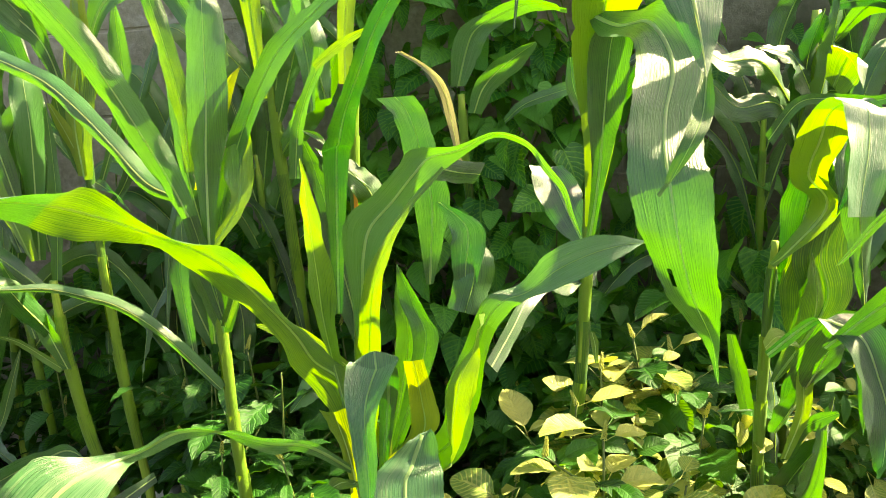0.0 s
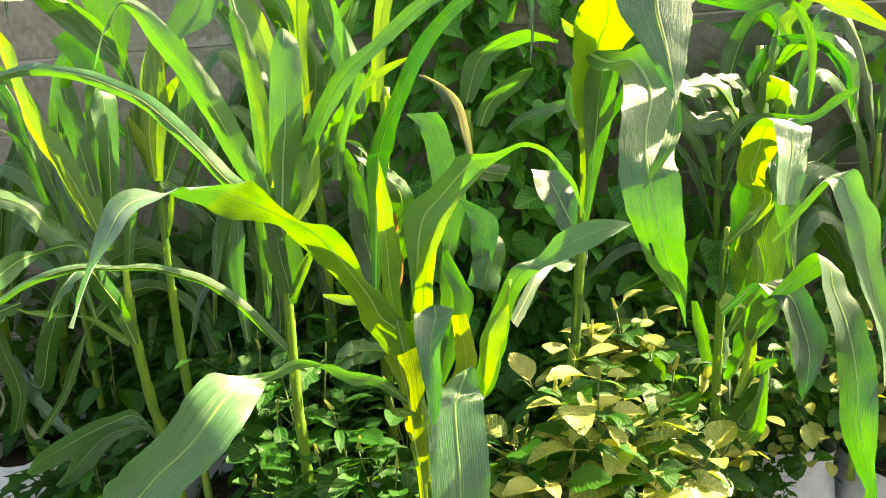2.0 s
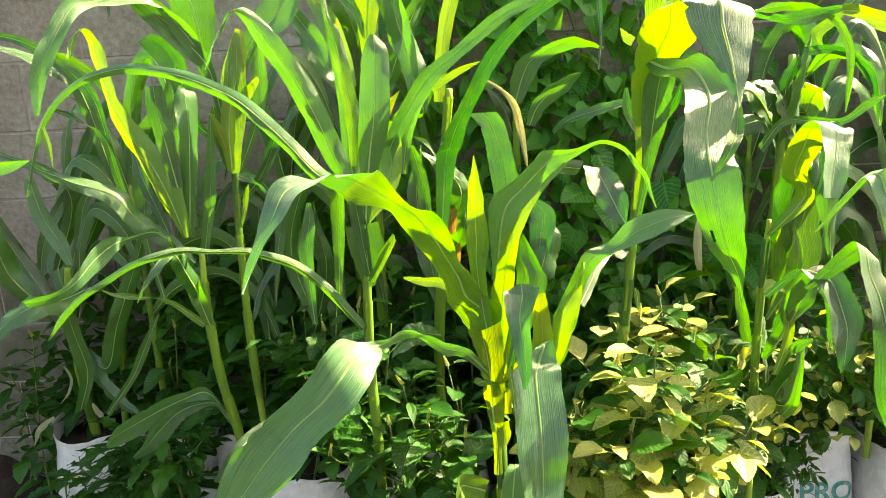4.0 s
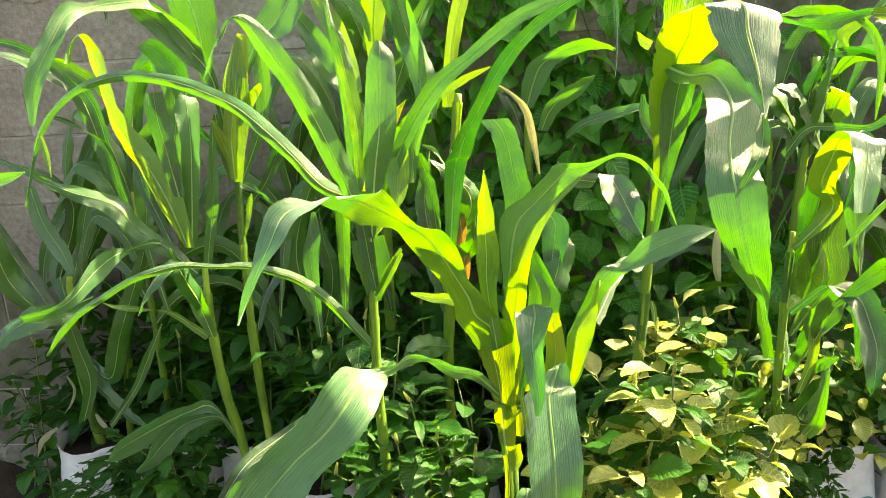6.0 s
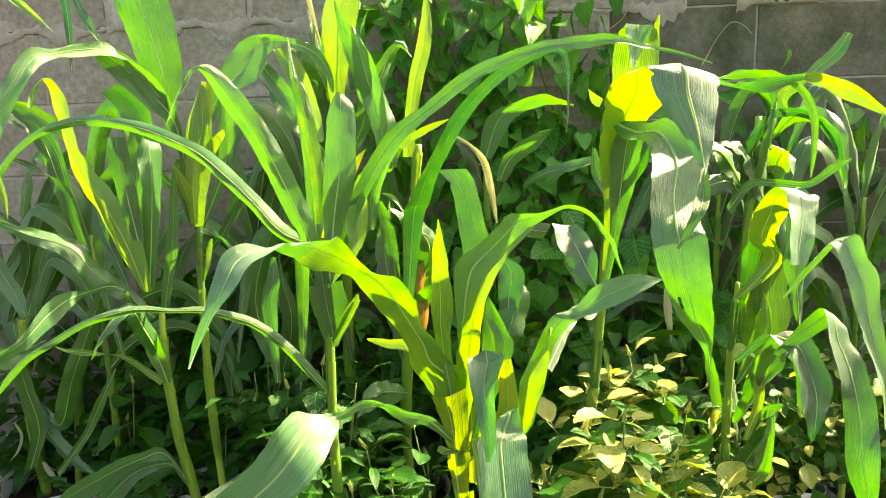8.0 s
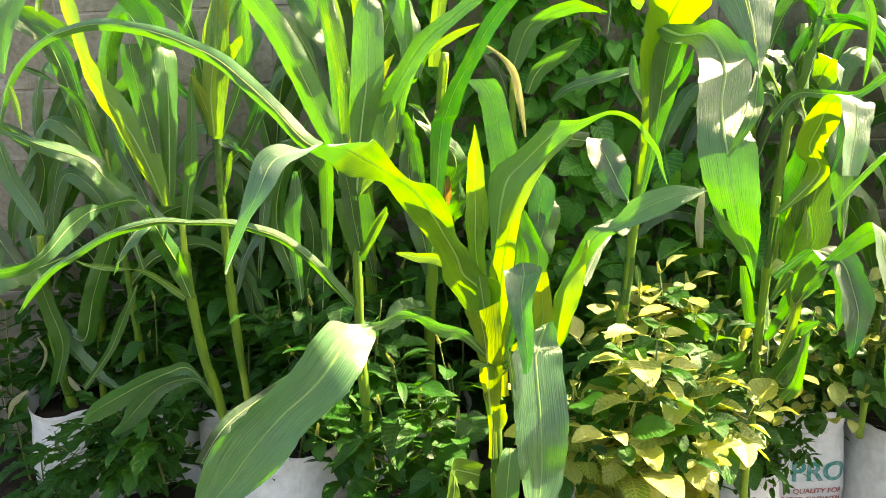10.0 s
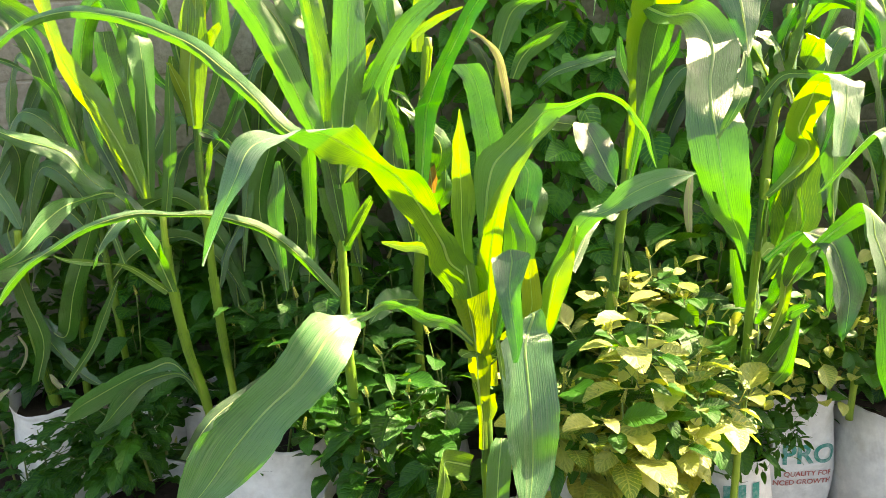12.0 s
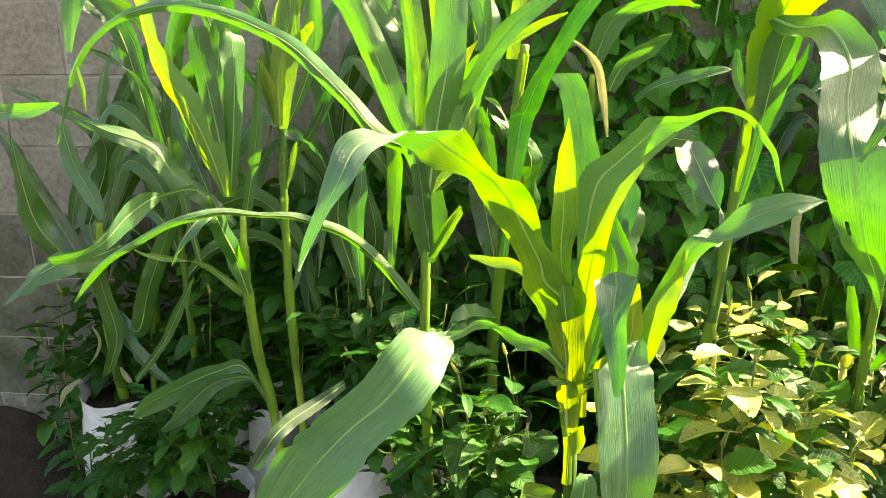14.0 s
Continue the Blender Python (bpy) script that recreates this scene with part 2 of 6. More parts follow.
def spline(points, count):
    """Points evenly spaced along a smooth curve through the given ones."""
    p = [Vector(q) for q in points]
    p = [p[0] * 2 - p[1]] + p + [p[-1] * 2 - p[-2]]
    fine = []
    for i in range(1, len(p) - 2):
        a, b, c, d = p[i - 1 : i + 3]
        for j in range(16):
            u = j / 16
            fine.append(0.5 * (2 * b + (c - a) * u + (2 * a - 5 * b + 4 * c - d) * u * u + (3 * b - a - 3 * c + d) * u**3))
    fine.append(p[-2])
    far = [0.0]
    for a, b in zip(fine, fine[1:]):
        far.append(far[-1] + (b - a).length)
    made = []
    for i in range(count):
        s = far[-1] * i / (count - 1)
        j = max(1, next((n for n, f in enumerate(far) if f >= s - 1e-9), len(far) - 1))
        u = (s - far[j - 1]) / max(1e-9, far[j] - far[j - 1])
        made.append(fine[j - 1].lerp(fine[j], u))
    return made, far[-1]


def tube(points, radii, sides=8, cap=True):
    verts, faces = [], []
    side = None
    for i, p in enumerate(points):
        t = (points[min(i + 1, len(points) - 1)] - points[max(i - 1, 0)]).normalized()
        side = (side - t * side.dot(t)).normalized() if side is not None else t.orthogonal().normalized()
        up = t.cross(side)
        for j in range(sides):
            a = 2 * math.pi * j / sides
            verts.append(p + (side * math.cos(a) + up * math.sin(a)) * radii[i])
        if i:
            o = (i - 1) * sides
            faces += [(o + j, o + (j + 1) % sides, o + sides + (j + 1) % sides, o + sides + j) for j in range(sides)]
    if cap:
        faces += [tuple(reversed(range(sides))), tuple(range(len(verts) - sides, len(verts)))]
    return verts, faces


# ---- maize plants ----
GROW = random.Random(4)


def maize(label):
    return tagged(new("maize_plant"), label, "maize plant", "maize plants in sacks")


def width_at(s, blunt):
    if blunt:
        return min(1.0, 0.6 + 1.6 * s) * (1.0 if s < 0.97 else 0.9)
    rise = 0.34 + 0.66 * math.sin(min(1.0, s / 0.38) * math.pi / 2)
    fall = 1.0 if s < 0.5 else max(0.0, 1 - ((s - 0.5) / 0.5) ** 1.8)
    return rise * fall + 0.012


def leaf(plant, points, width, rolls, ripple=0.006, blunt=False, mat=None, widths=None, fold=None, hole=None):
    """A maize blade along a curve. rolls: degrees by which the blade turns away from facing the front, along its length."""
    count, across = (max(30, 9 * len(points)), 5) if hole is None else (260, 12)
    line, length = spline(points, count)
    gutter = GROW.uniform(0.18, 0.42) if fold is None else fold
    bites = [(GROW.uniform(0.15, 0.95), GROW.choice((-1, 1)), GROW.uniform(0.08, 0.32), GROW.uniform(0.004, 0.012) / length) for i in range(GROW.randint(1, 5))]
    beat, phase = GROW.uniform(2.5, 4.5), GROW.uniform(0, 6.3)
    verts, faces, uvs, side = [], [], [], None
    rib, rib_faces = [], []
    for i, p in enumerate(line):
        s = i / (count - 1)
        t = (line[min(i + 1, count - 1)] - line[max(i - 1, 0)]).normalized()
        flat = t.cross(FACE)
        if side is not None and flat.dot(side) < 0:
            flat = -flat
        flat = flat + (side * 0.25 if side is not None else Vector())
        flat = (flat - t * flat.dot(t)).normalized()
        side = flat
        at = s * (len(rolls) - 1)
        j = min(int(at), len(rolls) - 2) if len(rolls) > 1 else 0
        roll = rolls[j] + (rolls[min(j + 1, len(rolls) - 1)] - rolls[j]) * (at - j)
        roll += 7 * math.sin(phase + 9 * s)
        wide = Matrix.Rotation(radians(roll), 3, t) @ flat
        norm = wide.cross(t)
        half = width * 0.5 * (width_at(s, blunt) if widths is None else float(np.interp(s * (len(widths) - 1), range(len(widths)), widths)))
        for q in range(-across, across + 1):
            u = q / across
            wave = ripple * (width / 0.06) * abs(u) ** 2 * math.sin(6.28 * beat * s * (1.15 if q < 0 else 1.0) + phase + (1.9 if q < 0 else 0)) * min(1, 4 * s) * (1 - s * 0.5)
            wave += 0.4 * ripple * (width / 0.06) * abs(u) ** 3 * math.sin(6.28 * beat * 2.7 * s + 2 * phase + q)
            nick = 1.0
            if abs(q) == across:
                nick += 0.06 * noise.noise(Vector((s * 14 + phase, q, 0.3))) + 0.03 * noise.noise(Vector((s * 60 + phase, q, 0.7)))
                nick -= sum(deep * math.exp(-(((s - at_s) / long) ** 2)) for at_s, which, deep, long in bites if which * q > 0)
            verts.append(p + wide * (u * half * nick * math.cos(gutter)) + norm * (abs(u) ** 1.4 * half * math.sin(gutter) + wave))
            uvs.append(((u + 1) / 2, s * length * 4))
        thick = max(0.0006, width * 0.034 * (1 - s) ** 0.8)
        rib += [p + wide * thick, p + norm * thick * 0.35, p - wide * thick, p - norm * thick * 1.1]
        if i:
            o, row = (i - 1) * (2 * across + 1), 2 * across + 1
            faces += [(o + q, o + q + 1, o + row + q + 1, o + row + q) for q in range(2 * across) if hole is None or ((s - hole[0]) / 0.016) ** 2 + (((q + 0.5) / across - 1 - hole[1]) / 0.13) ** 2 > 1]
            o = (i - 1) * 4
            rib_faces += [(o + q, o + (q + 1) % 4, o + 4 + (q + 1) % 4, o + 4 + q) for q in range(4)]
    blade = child("leaf", mesh_from("leaf", verts, faces, mat or MAIZE, True, uvs), plant)
    child("midrib", mesh_from("midrib", rib, rib_faces, RIB, True, [(0.5, v.z) for v in rib]), blade, "pale green raised midrib")
    return blade


def edge(points, per):
    """A smooth curve through the points, with the same number of steps between each two."""
    p = [Vector(q) for q in points]
    p = [p[0] * 2 - p[1]] + p + [p[-1] * 2 - p[-2]]
    made = []
    for i in range(1, len(p) - 2):
        a, b, c, d = p[i - 1 : i + 3]
        for j in range(per):
            u = j / per
            made.append(0.5 * (2 * b + (c - a) * u + (2 * a - 5 * b + 4 * c - d) * u * u + (3 * b - a - 3 * c + d) * u**3))
    return made + [p[-2]]


def blade(plant, one, other, fold=0.1, mat=None, ripple=0.0028, hole=None, tip=None, split=0.5):
    """A maize blade spanned between its two rims, bowed along the midrib; fold: depth of the bow against the width; tip: the skin past that share of its length."""
    per, across = (7, 6) if hole is None else (26, 14)
    rim, mate = edge(one, per), edge(other, per)
    count = len(rim)
    middle = [a.lerp(b, 0.5) for a, b in zip(rim, mate)]
    far = [0.0]
    for a, b in zip(middle, middle[1:]):
        far.append(far[-1] + (b - a).length)
    length = far[-1]
    beat, phase = GROW.uniform(5.0, 9.0), GROW.uniform(0, 6.3)
    bites = [(GROW.uniform(0.15, 0.95), GROW.choice((-1, 1)), GROW.uniform(0.05, 0.18), GROW.uniform(0.003, 0.008) / length) for i in range(GROW.randint(1, 4))]
    verts, faces, uvs, rib, rib_faces = [], [], [], [], []
    row, widest = 2 * across + 1, max((b - a).length for a, b in zip(rim, mate))
    for i, c in enumerate(middle):
        s = far[i] / length
        t = (middle[min(i + 1, count - 1)] - middle[max(i - 1, 0)]).normalized()
        half = (mate[i] - rim[i]) * 0.5
        norm = t.cross(half)
        norm = norm.normalized() if norm.length > 1e-9 else Vector((0, 1, 0))
        if norm.dot(FACE) < 0:
            norm = -norm
        depth = 2 * half.length * fold
        for q in range(-across, across + 1):
            u = q / across
            side = 0.0 if q > 0 else 1.9
            wave = ripple * min(1.0, half.length / 0.02) * abs(u) ** 2.5 * (math.sin(beat * far[i] * 5 + phase + side) + 0.5 * math.sin(beat * far[i] * 13 + 2 * phase + side * 2)) * min(1, 5 * s)
            wide = 1.0
            if abs(q) == across:
                wide += 0.05 * noise.noise(Vector((far[i] * 40 + phase, q, 0.3))) + 0.03 * noise.noise(Vector((far[i] * 150 + phase, q, 0.7)))
                wide -= sum(deep * math.exp(-(((s - place) / long) ** 2)) for place, which, deep, long in bites if which * q > 0)
            verts.append(c + half * (u * wide) + norm * (depth * (1 - abs(u) ** 1.5) + wave))
            uvs.append(((u + 1) / 2, far[i] * 4))
        thick = max(0.0005, min(0.0030, widest * 0.036 * (1 - s) ** 0.7, half.length * 0.3))
        line = half.normalized() if half.length > 1e-9 else Vector((1, 0, 0))
        top = c + norm * depth
        rib += [top + line * thick - norm * 0.0003, top - norm * (0.0003 + thick * 0.6), top - line * thick - norm * 0.0003]
        if i:
            o = (i - 1) * row
            faces += [(o + q, o + q + 1, o + row + q + 1, o + row + q) for q in range(2 * across) if hole is None or ((s - hole[0]) * length / 0.011) ** 2 + (((q + 0.5) / across - 1 - hole[1]) * widest / 0.009) ** 2 > 1]
            o = (i - 1) * 3
            rib_faces += [(o + q, o + q + 1, o + 4 + q, o + 3 + q) for q in range(2)]
    skin = mesh_from("leaf", verts, faces, mat or MAIZE, True, uvs)
    # past split the blade switches to the colour with grey sky sheen painted in
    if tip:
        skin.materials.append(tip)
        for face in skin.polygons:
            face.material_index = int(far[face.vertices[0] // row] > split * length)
    made = child("leaf", skin, plant)
    child("midrib", mesh_from("midrib", rib, rib_faces, RIB, True, [(0.5, v.z) for v in rib]), made, "pale green raised midrib")
    return made


def stalk(plant, points, radius):
    """A jointed stalk with a sheath wrapped round each upper joint, down to the soil in its sack."""
    p = [Vector(q) for q in points]
    way = (p[0] - p[1]).normalized()
    way = (way + Vector((0, 0, -1.2))).normalized()
    foot = p[0] + way * max(0.02, (p[0].z - 0.38) / max(0.3, -way.z))
    line, length = spline([foot] + p, 60)
    pitch = 0.115
    radii = []
    for i in range(60):
        s = length * i / 59
        near = abs((s / pitch + 0.5) % 1 - 0.5) * pitch
        radii.append(radius * (1.0 - 0.4 * i / 59) * (1 + 0.14 * math.exp(-((near / 0.006) ** 2))))
    verts, faces = tube(line, radii, 10)
    child("stalk", mesh_from("stalk", verts, faces, STALK), plant)
    joints = int(length / pitch)
    for q in range(joints // 3, joints):
        low = int(q * pitch / length * 59)
        high = min(59, int((q + 0.95) * pitch / length * 59) + 1)
        if high - low < 3:
            continue
        some = line[low : high + 1]
        r = [radii[low] * 1.10 + 0.0018 * (i / (len(some) - 1)) for i in range(len(some))]
        verts, faces = tube(some, r, 10, False)
        drop = (q * 3) % 10
        faces = [f for i, f in enumerate(faces) if i % 10 != drop or i < len(faces) * 0.45]
        child("sheath", mesh_from("sheath", verts, faces, PALE, True, [((i % 10) / 10, v.z * 4) for i, v in enumerate(verts)]), plant, "pale leaf sheath wrapped round the stalk")


# ---- ground and wall ----
def ground():
    bm = bmesh.new()
    bmesh.ops.create_grid(bm, x_segments=90, y_segments=90, size=1.0)
    for v in bm.verts:
        r = max(abs(v.co.x), abs(v.co.y))
        far = 3.2 * r + 400 * max(0, r - 0.6) ** 3
        v.co = Vector((v.co.x * far / max(r, 1e-6), v.co.y * far / max(r, 1e-6) + 0.8, 0))
        heap = 0.24 * math.exp(-(((v.co.x + 2.15) / 0.38) ** 2) - ((v.co.y - 1.95) / 0.3) ** 2)
        v.co.z = heap + 0.03 * noise.noise(Vector((v.co.x * 2.2, v.co.y * 2.2, 0))) + 0.012 * noise.noise(v.co * 9) if r < 0.9 else 0.0
    me = bpy.data.meshes.new("ground")
    bm.to_mesh(me)
    bm.free()
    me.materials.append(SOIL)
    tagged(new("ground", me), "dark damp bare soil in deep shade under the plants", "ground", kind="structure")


ground()
WALL, COURSE, LONG, BED = 1.955, 0.23, 0.4555, 1.915


def box(size, bevel=0.0, seg=1):
    bm = bmesh.new()
    bmesh.ops.create_cube(bm, size=1.0)
    for v in bm.verts:
        v.co = Vector((v.co.x * size[0], v.co.y * size[1], v.co.z * size[2]))
    if bevel:
        bmesh.ops.bevel(bm, geom=bm.edges[:], offset=bevel, segments=seg, affect="EDGES")
    return bm


def finish(bm, name, mat, smooth=False):
    me = bpy.data.meshes.new(name)
    bm.to_mesh(me)
    bm.free()
    me.materials.append(mat)
    for p in me.polygons:
        p.use_smooth = smooth
    return me


def block_wall():
    bm = box((9.6, 0.15, 2.145))
    wall = new("wall_back", finish(bm, "wall_back", MORTAR))
    wall.location = (0.2, WALL + 0.0775, 1.0725)
    tagged(wall, "weathered grey sandcrete block wall with rough pale mortar joints", "wall", kind="structure")
    shape = finish(box((LONG - 0.007, 0.03, COURSE - 0.007), 0.0025), "block", BLOCK)
    mossy_shaded = shape.copy()
    mossy_shaded.materials.clear()
    mossy_shaded.materials.append(GREEN_BLOCK)
    rows = [BED + COURSE * (i + 0.5) for i in range(-9, 1)]
    for i, z in enumerate(rows):
        if z < 0:
            continue
        x = 0.164 + LONG * (0.5 + (0.5 if (i - 9) % 2 else 0.0)) - LONG * 10
        while x < 4.6:
            if x > -4.4:
                # low and right-hand blocks darker: moss stains plus shade put into their colour
                b = new("block", mossy_shaded if x > 0.45 + GROW.uniform(-0.2, 0.2) or z < (1.0 if x < -0.8 else 0.65) + GROW.uniform(-0.12, 0.12) else shape)
                b.parent = wall
                b.location = (x - 0.2, WALL + 0.013 + GROW.uniform(-0.002, 0.002) - (WALL + 0.0775), z - 1.0725)
                b.rotation_euler = (0, GROW.uniform(-0.004, 0.004), math.pi if GROW.random() < 0.5 else 0)
            x += LONG


block_wall()


def smear(points, wide, seed, upright=False):
    """A ragged ridge of mortar pressed out of a joint, proud of the blocks."""
    verts, faces = [], []
    for i, (x, z) in enumerate(points):
        up = max(0.0, wide * (0.55 + 1.5 * noise.noise(Vector((i * 0.11, seed, 0.1))) + 0.9 * noise.noise(Vector((i * 0.75, seed, 4.0)))))
        down = max(0.0, wide * (0.55 + 1.7 * noise.noise(Vector((i * 0.09, seed, 7.3))) + 0.9 * noise.noise(Vector((i * 0.7, seed, 9.0)))))
        for at, out in ((up, 0.0), (up * 0.6, 0.0022), (-down * 0.5, 0.0026), (-down, 0.0)):
            a, c = (at, 0) if upright else (0, at)
            verts.append((x + a, WALL - 0.0045 - out + 0.002 * noise.noise(Vector((x * 60, z * 60, at * 90))), z + c))
        if i:
            o = (i - 1) * 4
            faces += [(o + q, o + q + 1, o + 5 + q, o + 4 + q) for q in range(3)]
    ob = child("mortar_smear", mesh_from("mortar_smear", verts, faces, SMEAR, True), bpy.data.objects["wall_back"], "pale ragged mortar squeezed from a joint")
    ob.location = -bpy.data.objects["wall_back"].location


smear([(-2.3 + 0.012 * i, BED) for i in range(245)], 0.028, 1.0)
smear([(0.78 + 0.012 * i, BED) for i in range(22)], 0.022, 5.0)
for i in range(-5, 6):
    x = 0.164 + LONG * i
    smear([(x, BED + 0.012 * j) for j in range(19)], 0.014, 3.0 + i, True)


# ---- sacks ----
def sack(x, y, radius, top, label, seed, squash=1.0, square=2.0):
    rnd = Vector((seed * 3.7, seed * 1.3, seed * 0.7))
    root = tagged(new("planting_sack"), label, "sack", "white planting sacks")
    root.location = (x, y, 0)
    sides, levels = 40, 22
    verts, faces = [], []

    def ring(z, r, lift):
        for j in range(sides):
            a = 2 * math.pi * j / sides
            d = Vector((math.cos(a), math.sin(a), 0))
            d *= (abs(d.x) ** square + abs(d.y) ** square) ** (-1 / square)
            d.y *= squash
            n1 = noise.noise(Vector((d.x * 1.3, d.y * 1.3, z * 3)) + rnd)
            n2 = noise.noise(Vector((d.x * 4, d.y * 4, z * 16)) + rnd)
            crease = abs(noise.noise(Vector((d.x * 2.2, d.y * 2.2, z * 9)) + rnd * 2))
            v = d * r * (1 + 0.05 * n1 + 0.018 * n2 - 0.05 * crease)
            v.z = z + lift * (0.022 * noise.noise(Vector((d.x * 1.6, d.y * 1.6, 3)) + rnd) + 0.010 * n2)
            verts.append(v)

    for i in range(levels):
        s = i / (levels - 1)
        ring(s * top, radius * (0.90 + 0.12 * math.sin(math.pi * min(1, s * 1.15)) - 0.03 * s), max(0.0, s - 0.7) / 0.3)
    ring(top + 0.006, radius * 0.90, 1)
    ring(top - 0.01, radius * 0.865, 1)
    ring(top - 0.09, radius * 0.86, 0.5)
    total = levels + 3
    for i in range(1, total):
        o = (i - 1) * sides
        faces += [(o + j, o + (j + 1) % sides, o + sides + (j + 1) % sides, o + sides + j) for j in range(sides)]
    child("bag", mesh_from("bag", verts, faces, SACK), root)
    bm = bmesh.new()
    bmesh.ops.create_circle(bm, cap_ends=True, segments=28, radius=radius * 0.875)
    bmesh.ops.subdivide_edges(bm, edges=bm.edges[:], cuts=1, use_grid_fill=True)
    for v in bm.verts:
        v.co.y *= squash
        v.co.z = top - 0.055 + 0.015 * noise.noise(v.co * 18 + rnd)
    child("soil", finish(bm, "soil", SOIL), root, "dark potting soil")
    return root


SACKS = [
    (-1.45, 1.76, 0.185, 0.48), (-1.13, 1.80, 0.10, 0.50), (-0.68, 1.485, 0.182, 0.49), (-0.36, 1.24, 0.16, 0.44),
    (0.17, 1.52, 0.165, 0.43), (0.58, 1.46, 0.155, 0.42), (0.882, 1.71, 0.132, 0.452), (1.18, 1.66, 0.165, 0.43),
    (0.02, 1.10, 0.15, 0.40), (-0.30, 1.70, 0.17, 0.45), (0.50, 1.14, 0.14, 0.36), (1.62, 1.70, 0.18, 0.46),
    (-0.92, 1.66, 0.11, 0.50), (-1.07, 1.40, 0.16, 0.33),
]
SACK_LABELS = {6: "white woven fertiliser sack printed with teal lettering, against the wall", 7: "white woven sack with a faded printed emblem"}
bags = [sack(x, y, r, top, SACK_LABELS.get(i, "white woven plastic sack filled with soil for planting"), i + 1, 1.0, 4.0 if i in SACK_LABELS else 2.2) for i, (x, y, r, top) in enumerate(SACKS)]


def onto(bm, bag, name, mat):
    """Lays flat print, drawn in x and z, on the front of a sack."""
    body = bag.children[0].data
    tree = BVHTree.FromPolygons([v.co for v in body.vertices], [p.vertices for p in body.polygons])
    for v in bm.verts:
        hit = tree.ray_cast(Vector((v.co.x, -1.0, v.co.z)), Vector((0, 1, 0)))[0]
        v.co.y = (hit.y if hit else -0.14) - 0.0025
    return child(name, finish(bm, name, mat), bag, "faded print on the sack")


def printed(text, size, mat, x, z, bag):
    curve = bpy.data.curves.new("print", "FONT")
    curve.body, curve.size, curve.align_x, curve.offset = text, size, "CENTER", 0.0022 if size > 0.05 else 0.0006
    ob = new("print", curve)
    me = bpy.data.meshes.new_from_object(ob.evaluated_get(bpy.context.evaluated_depsgraph_get()))
    bpy.data.objects.remove(ob)
    bm = bmesh.new()
    bm.from_mesh(me)
    bmesh.ops.triangulate(bm, faces=bm.faces[:])
    for _ in range(2):
        bmesh.ops.subdivide_edges(bm, edges=[e for e in bm.edges if e.calc_length() > 0.010], cuts=1)
    for v in bm.verts:
        v.co = Vector((v.co.x + x, 0, v.co.y + z))
    return onto(bm, bag, "lettering", mat)


def patch(name, mat, bag, x, z, wide, high, bow=0.0, round_off=True):
    """A printed patch: a bar, or a swoosh when bowed."""
    bm = bmesh.new()
    bmesh.ops.create_grid(bm, x_segments=14, y_segments=8, size=0.5)
    for v in bm.verts:
        u, w = v.co.x, v.co.y
        if round_off:
            w *= math.sqrt(max(0.02, 1 - (2 * u) ** 2))
        v.co = Vector((x + u * wide, 0, z + w * high + bow * (u * u) * 4))
    return onto(bm, bag, name, mat)


# ---- maize ----

plant = maize("tall dark green maize plant with long arching leaves")
stalk(plant, [(-0.386, 1.125, 0.760), (-0.388, 1.125, 0.890), (-0.387, 1.125, 0.974), (-0.382, 1.125, 1.122), (-0.375, 1.125, 1.264), (-0.373, 1.125, 1.363)], 0.0115)
blade(plant, [(-0.370, 1.120, 1.274), (-0.382, 1.129, 1.348), (-0.455, 1.138, 1.382), (-0.519, 1.158, 1.447), (-0.574, 1.184, 1.496), (-0.647, 1.208, 1.555), (-0.718, 1.230, 1.588), (-0.788, 1.251, 1.615), (-0.862, 1.273, 1.630), (-0.951, 1.294, 1.642), (-1.043, 1.308, 1.627), (-1.115, 1.316, 1.597), (-1.185, 1.324, 1.546), (-1.235, 1.328, 1.470), (-1.291, 1.333, 1.323)], [(-0.381, 1.120, 1.268), (-0.413, 1.128, 1.329), (-0.486, 1.137, 1.365), (-0.548, 1.157, 1.428), (-0.605, 1.182, 1.477), (-0.671, 1.206, 1.531), (-0.739, 1.228, 1.564), (-0.801, 1.249, 1.587), (-0.867, 1.270, 1.605), (-0.954, 1.291, 1.615), (-1.030, 1.304, 1.609), (-1.101, 1.312, 1.585), (-1.170, 1.319, 1.534), (-1.218, 1.323, 1.467), (-1.285, 1.328, 1.323)], -0.25)
blade(plant, [(-0.387, 1.120, 1.023), (-0.464, 1.104, 1.131), (-0.524, 1.087, 1.189), (-0.578, 1.071, 1.216), (-0.632, 1.054, 1.234), (-0.693, 1.039, 1.236), (-0.755, 1.031, 1.245), (-0.812, 1.023, 1.239), (-0.877, 1.025, 1.216), (-0.947, 1.029, 1.179), (-1.016, 1.040, 1.139), (-1.083, 1.061, 1.084), (-1.136, 1.083, 1.023)], [(-0.404, 1.120, 1.010), (-0.484, 1.103, 1.118), (-0.538, 1.086, 1.173), (-0.589, 1.069, 1.200), (-0.636, 1.053, 1.219), (-0.696, 1.037, 1.226), (-0.756, 1.029, 1.231), (-0.807, 1.020, 1.222), (-0.870, 1.022, 1.204), (-0.937, 1.026, 1.167), (-1.004, 1.036, 1.130), (-1.072, 1.057, 1.074), (-1.128, 1.078, 1.022)], -0.3)
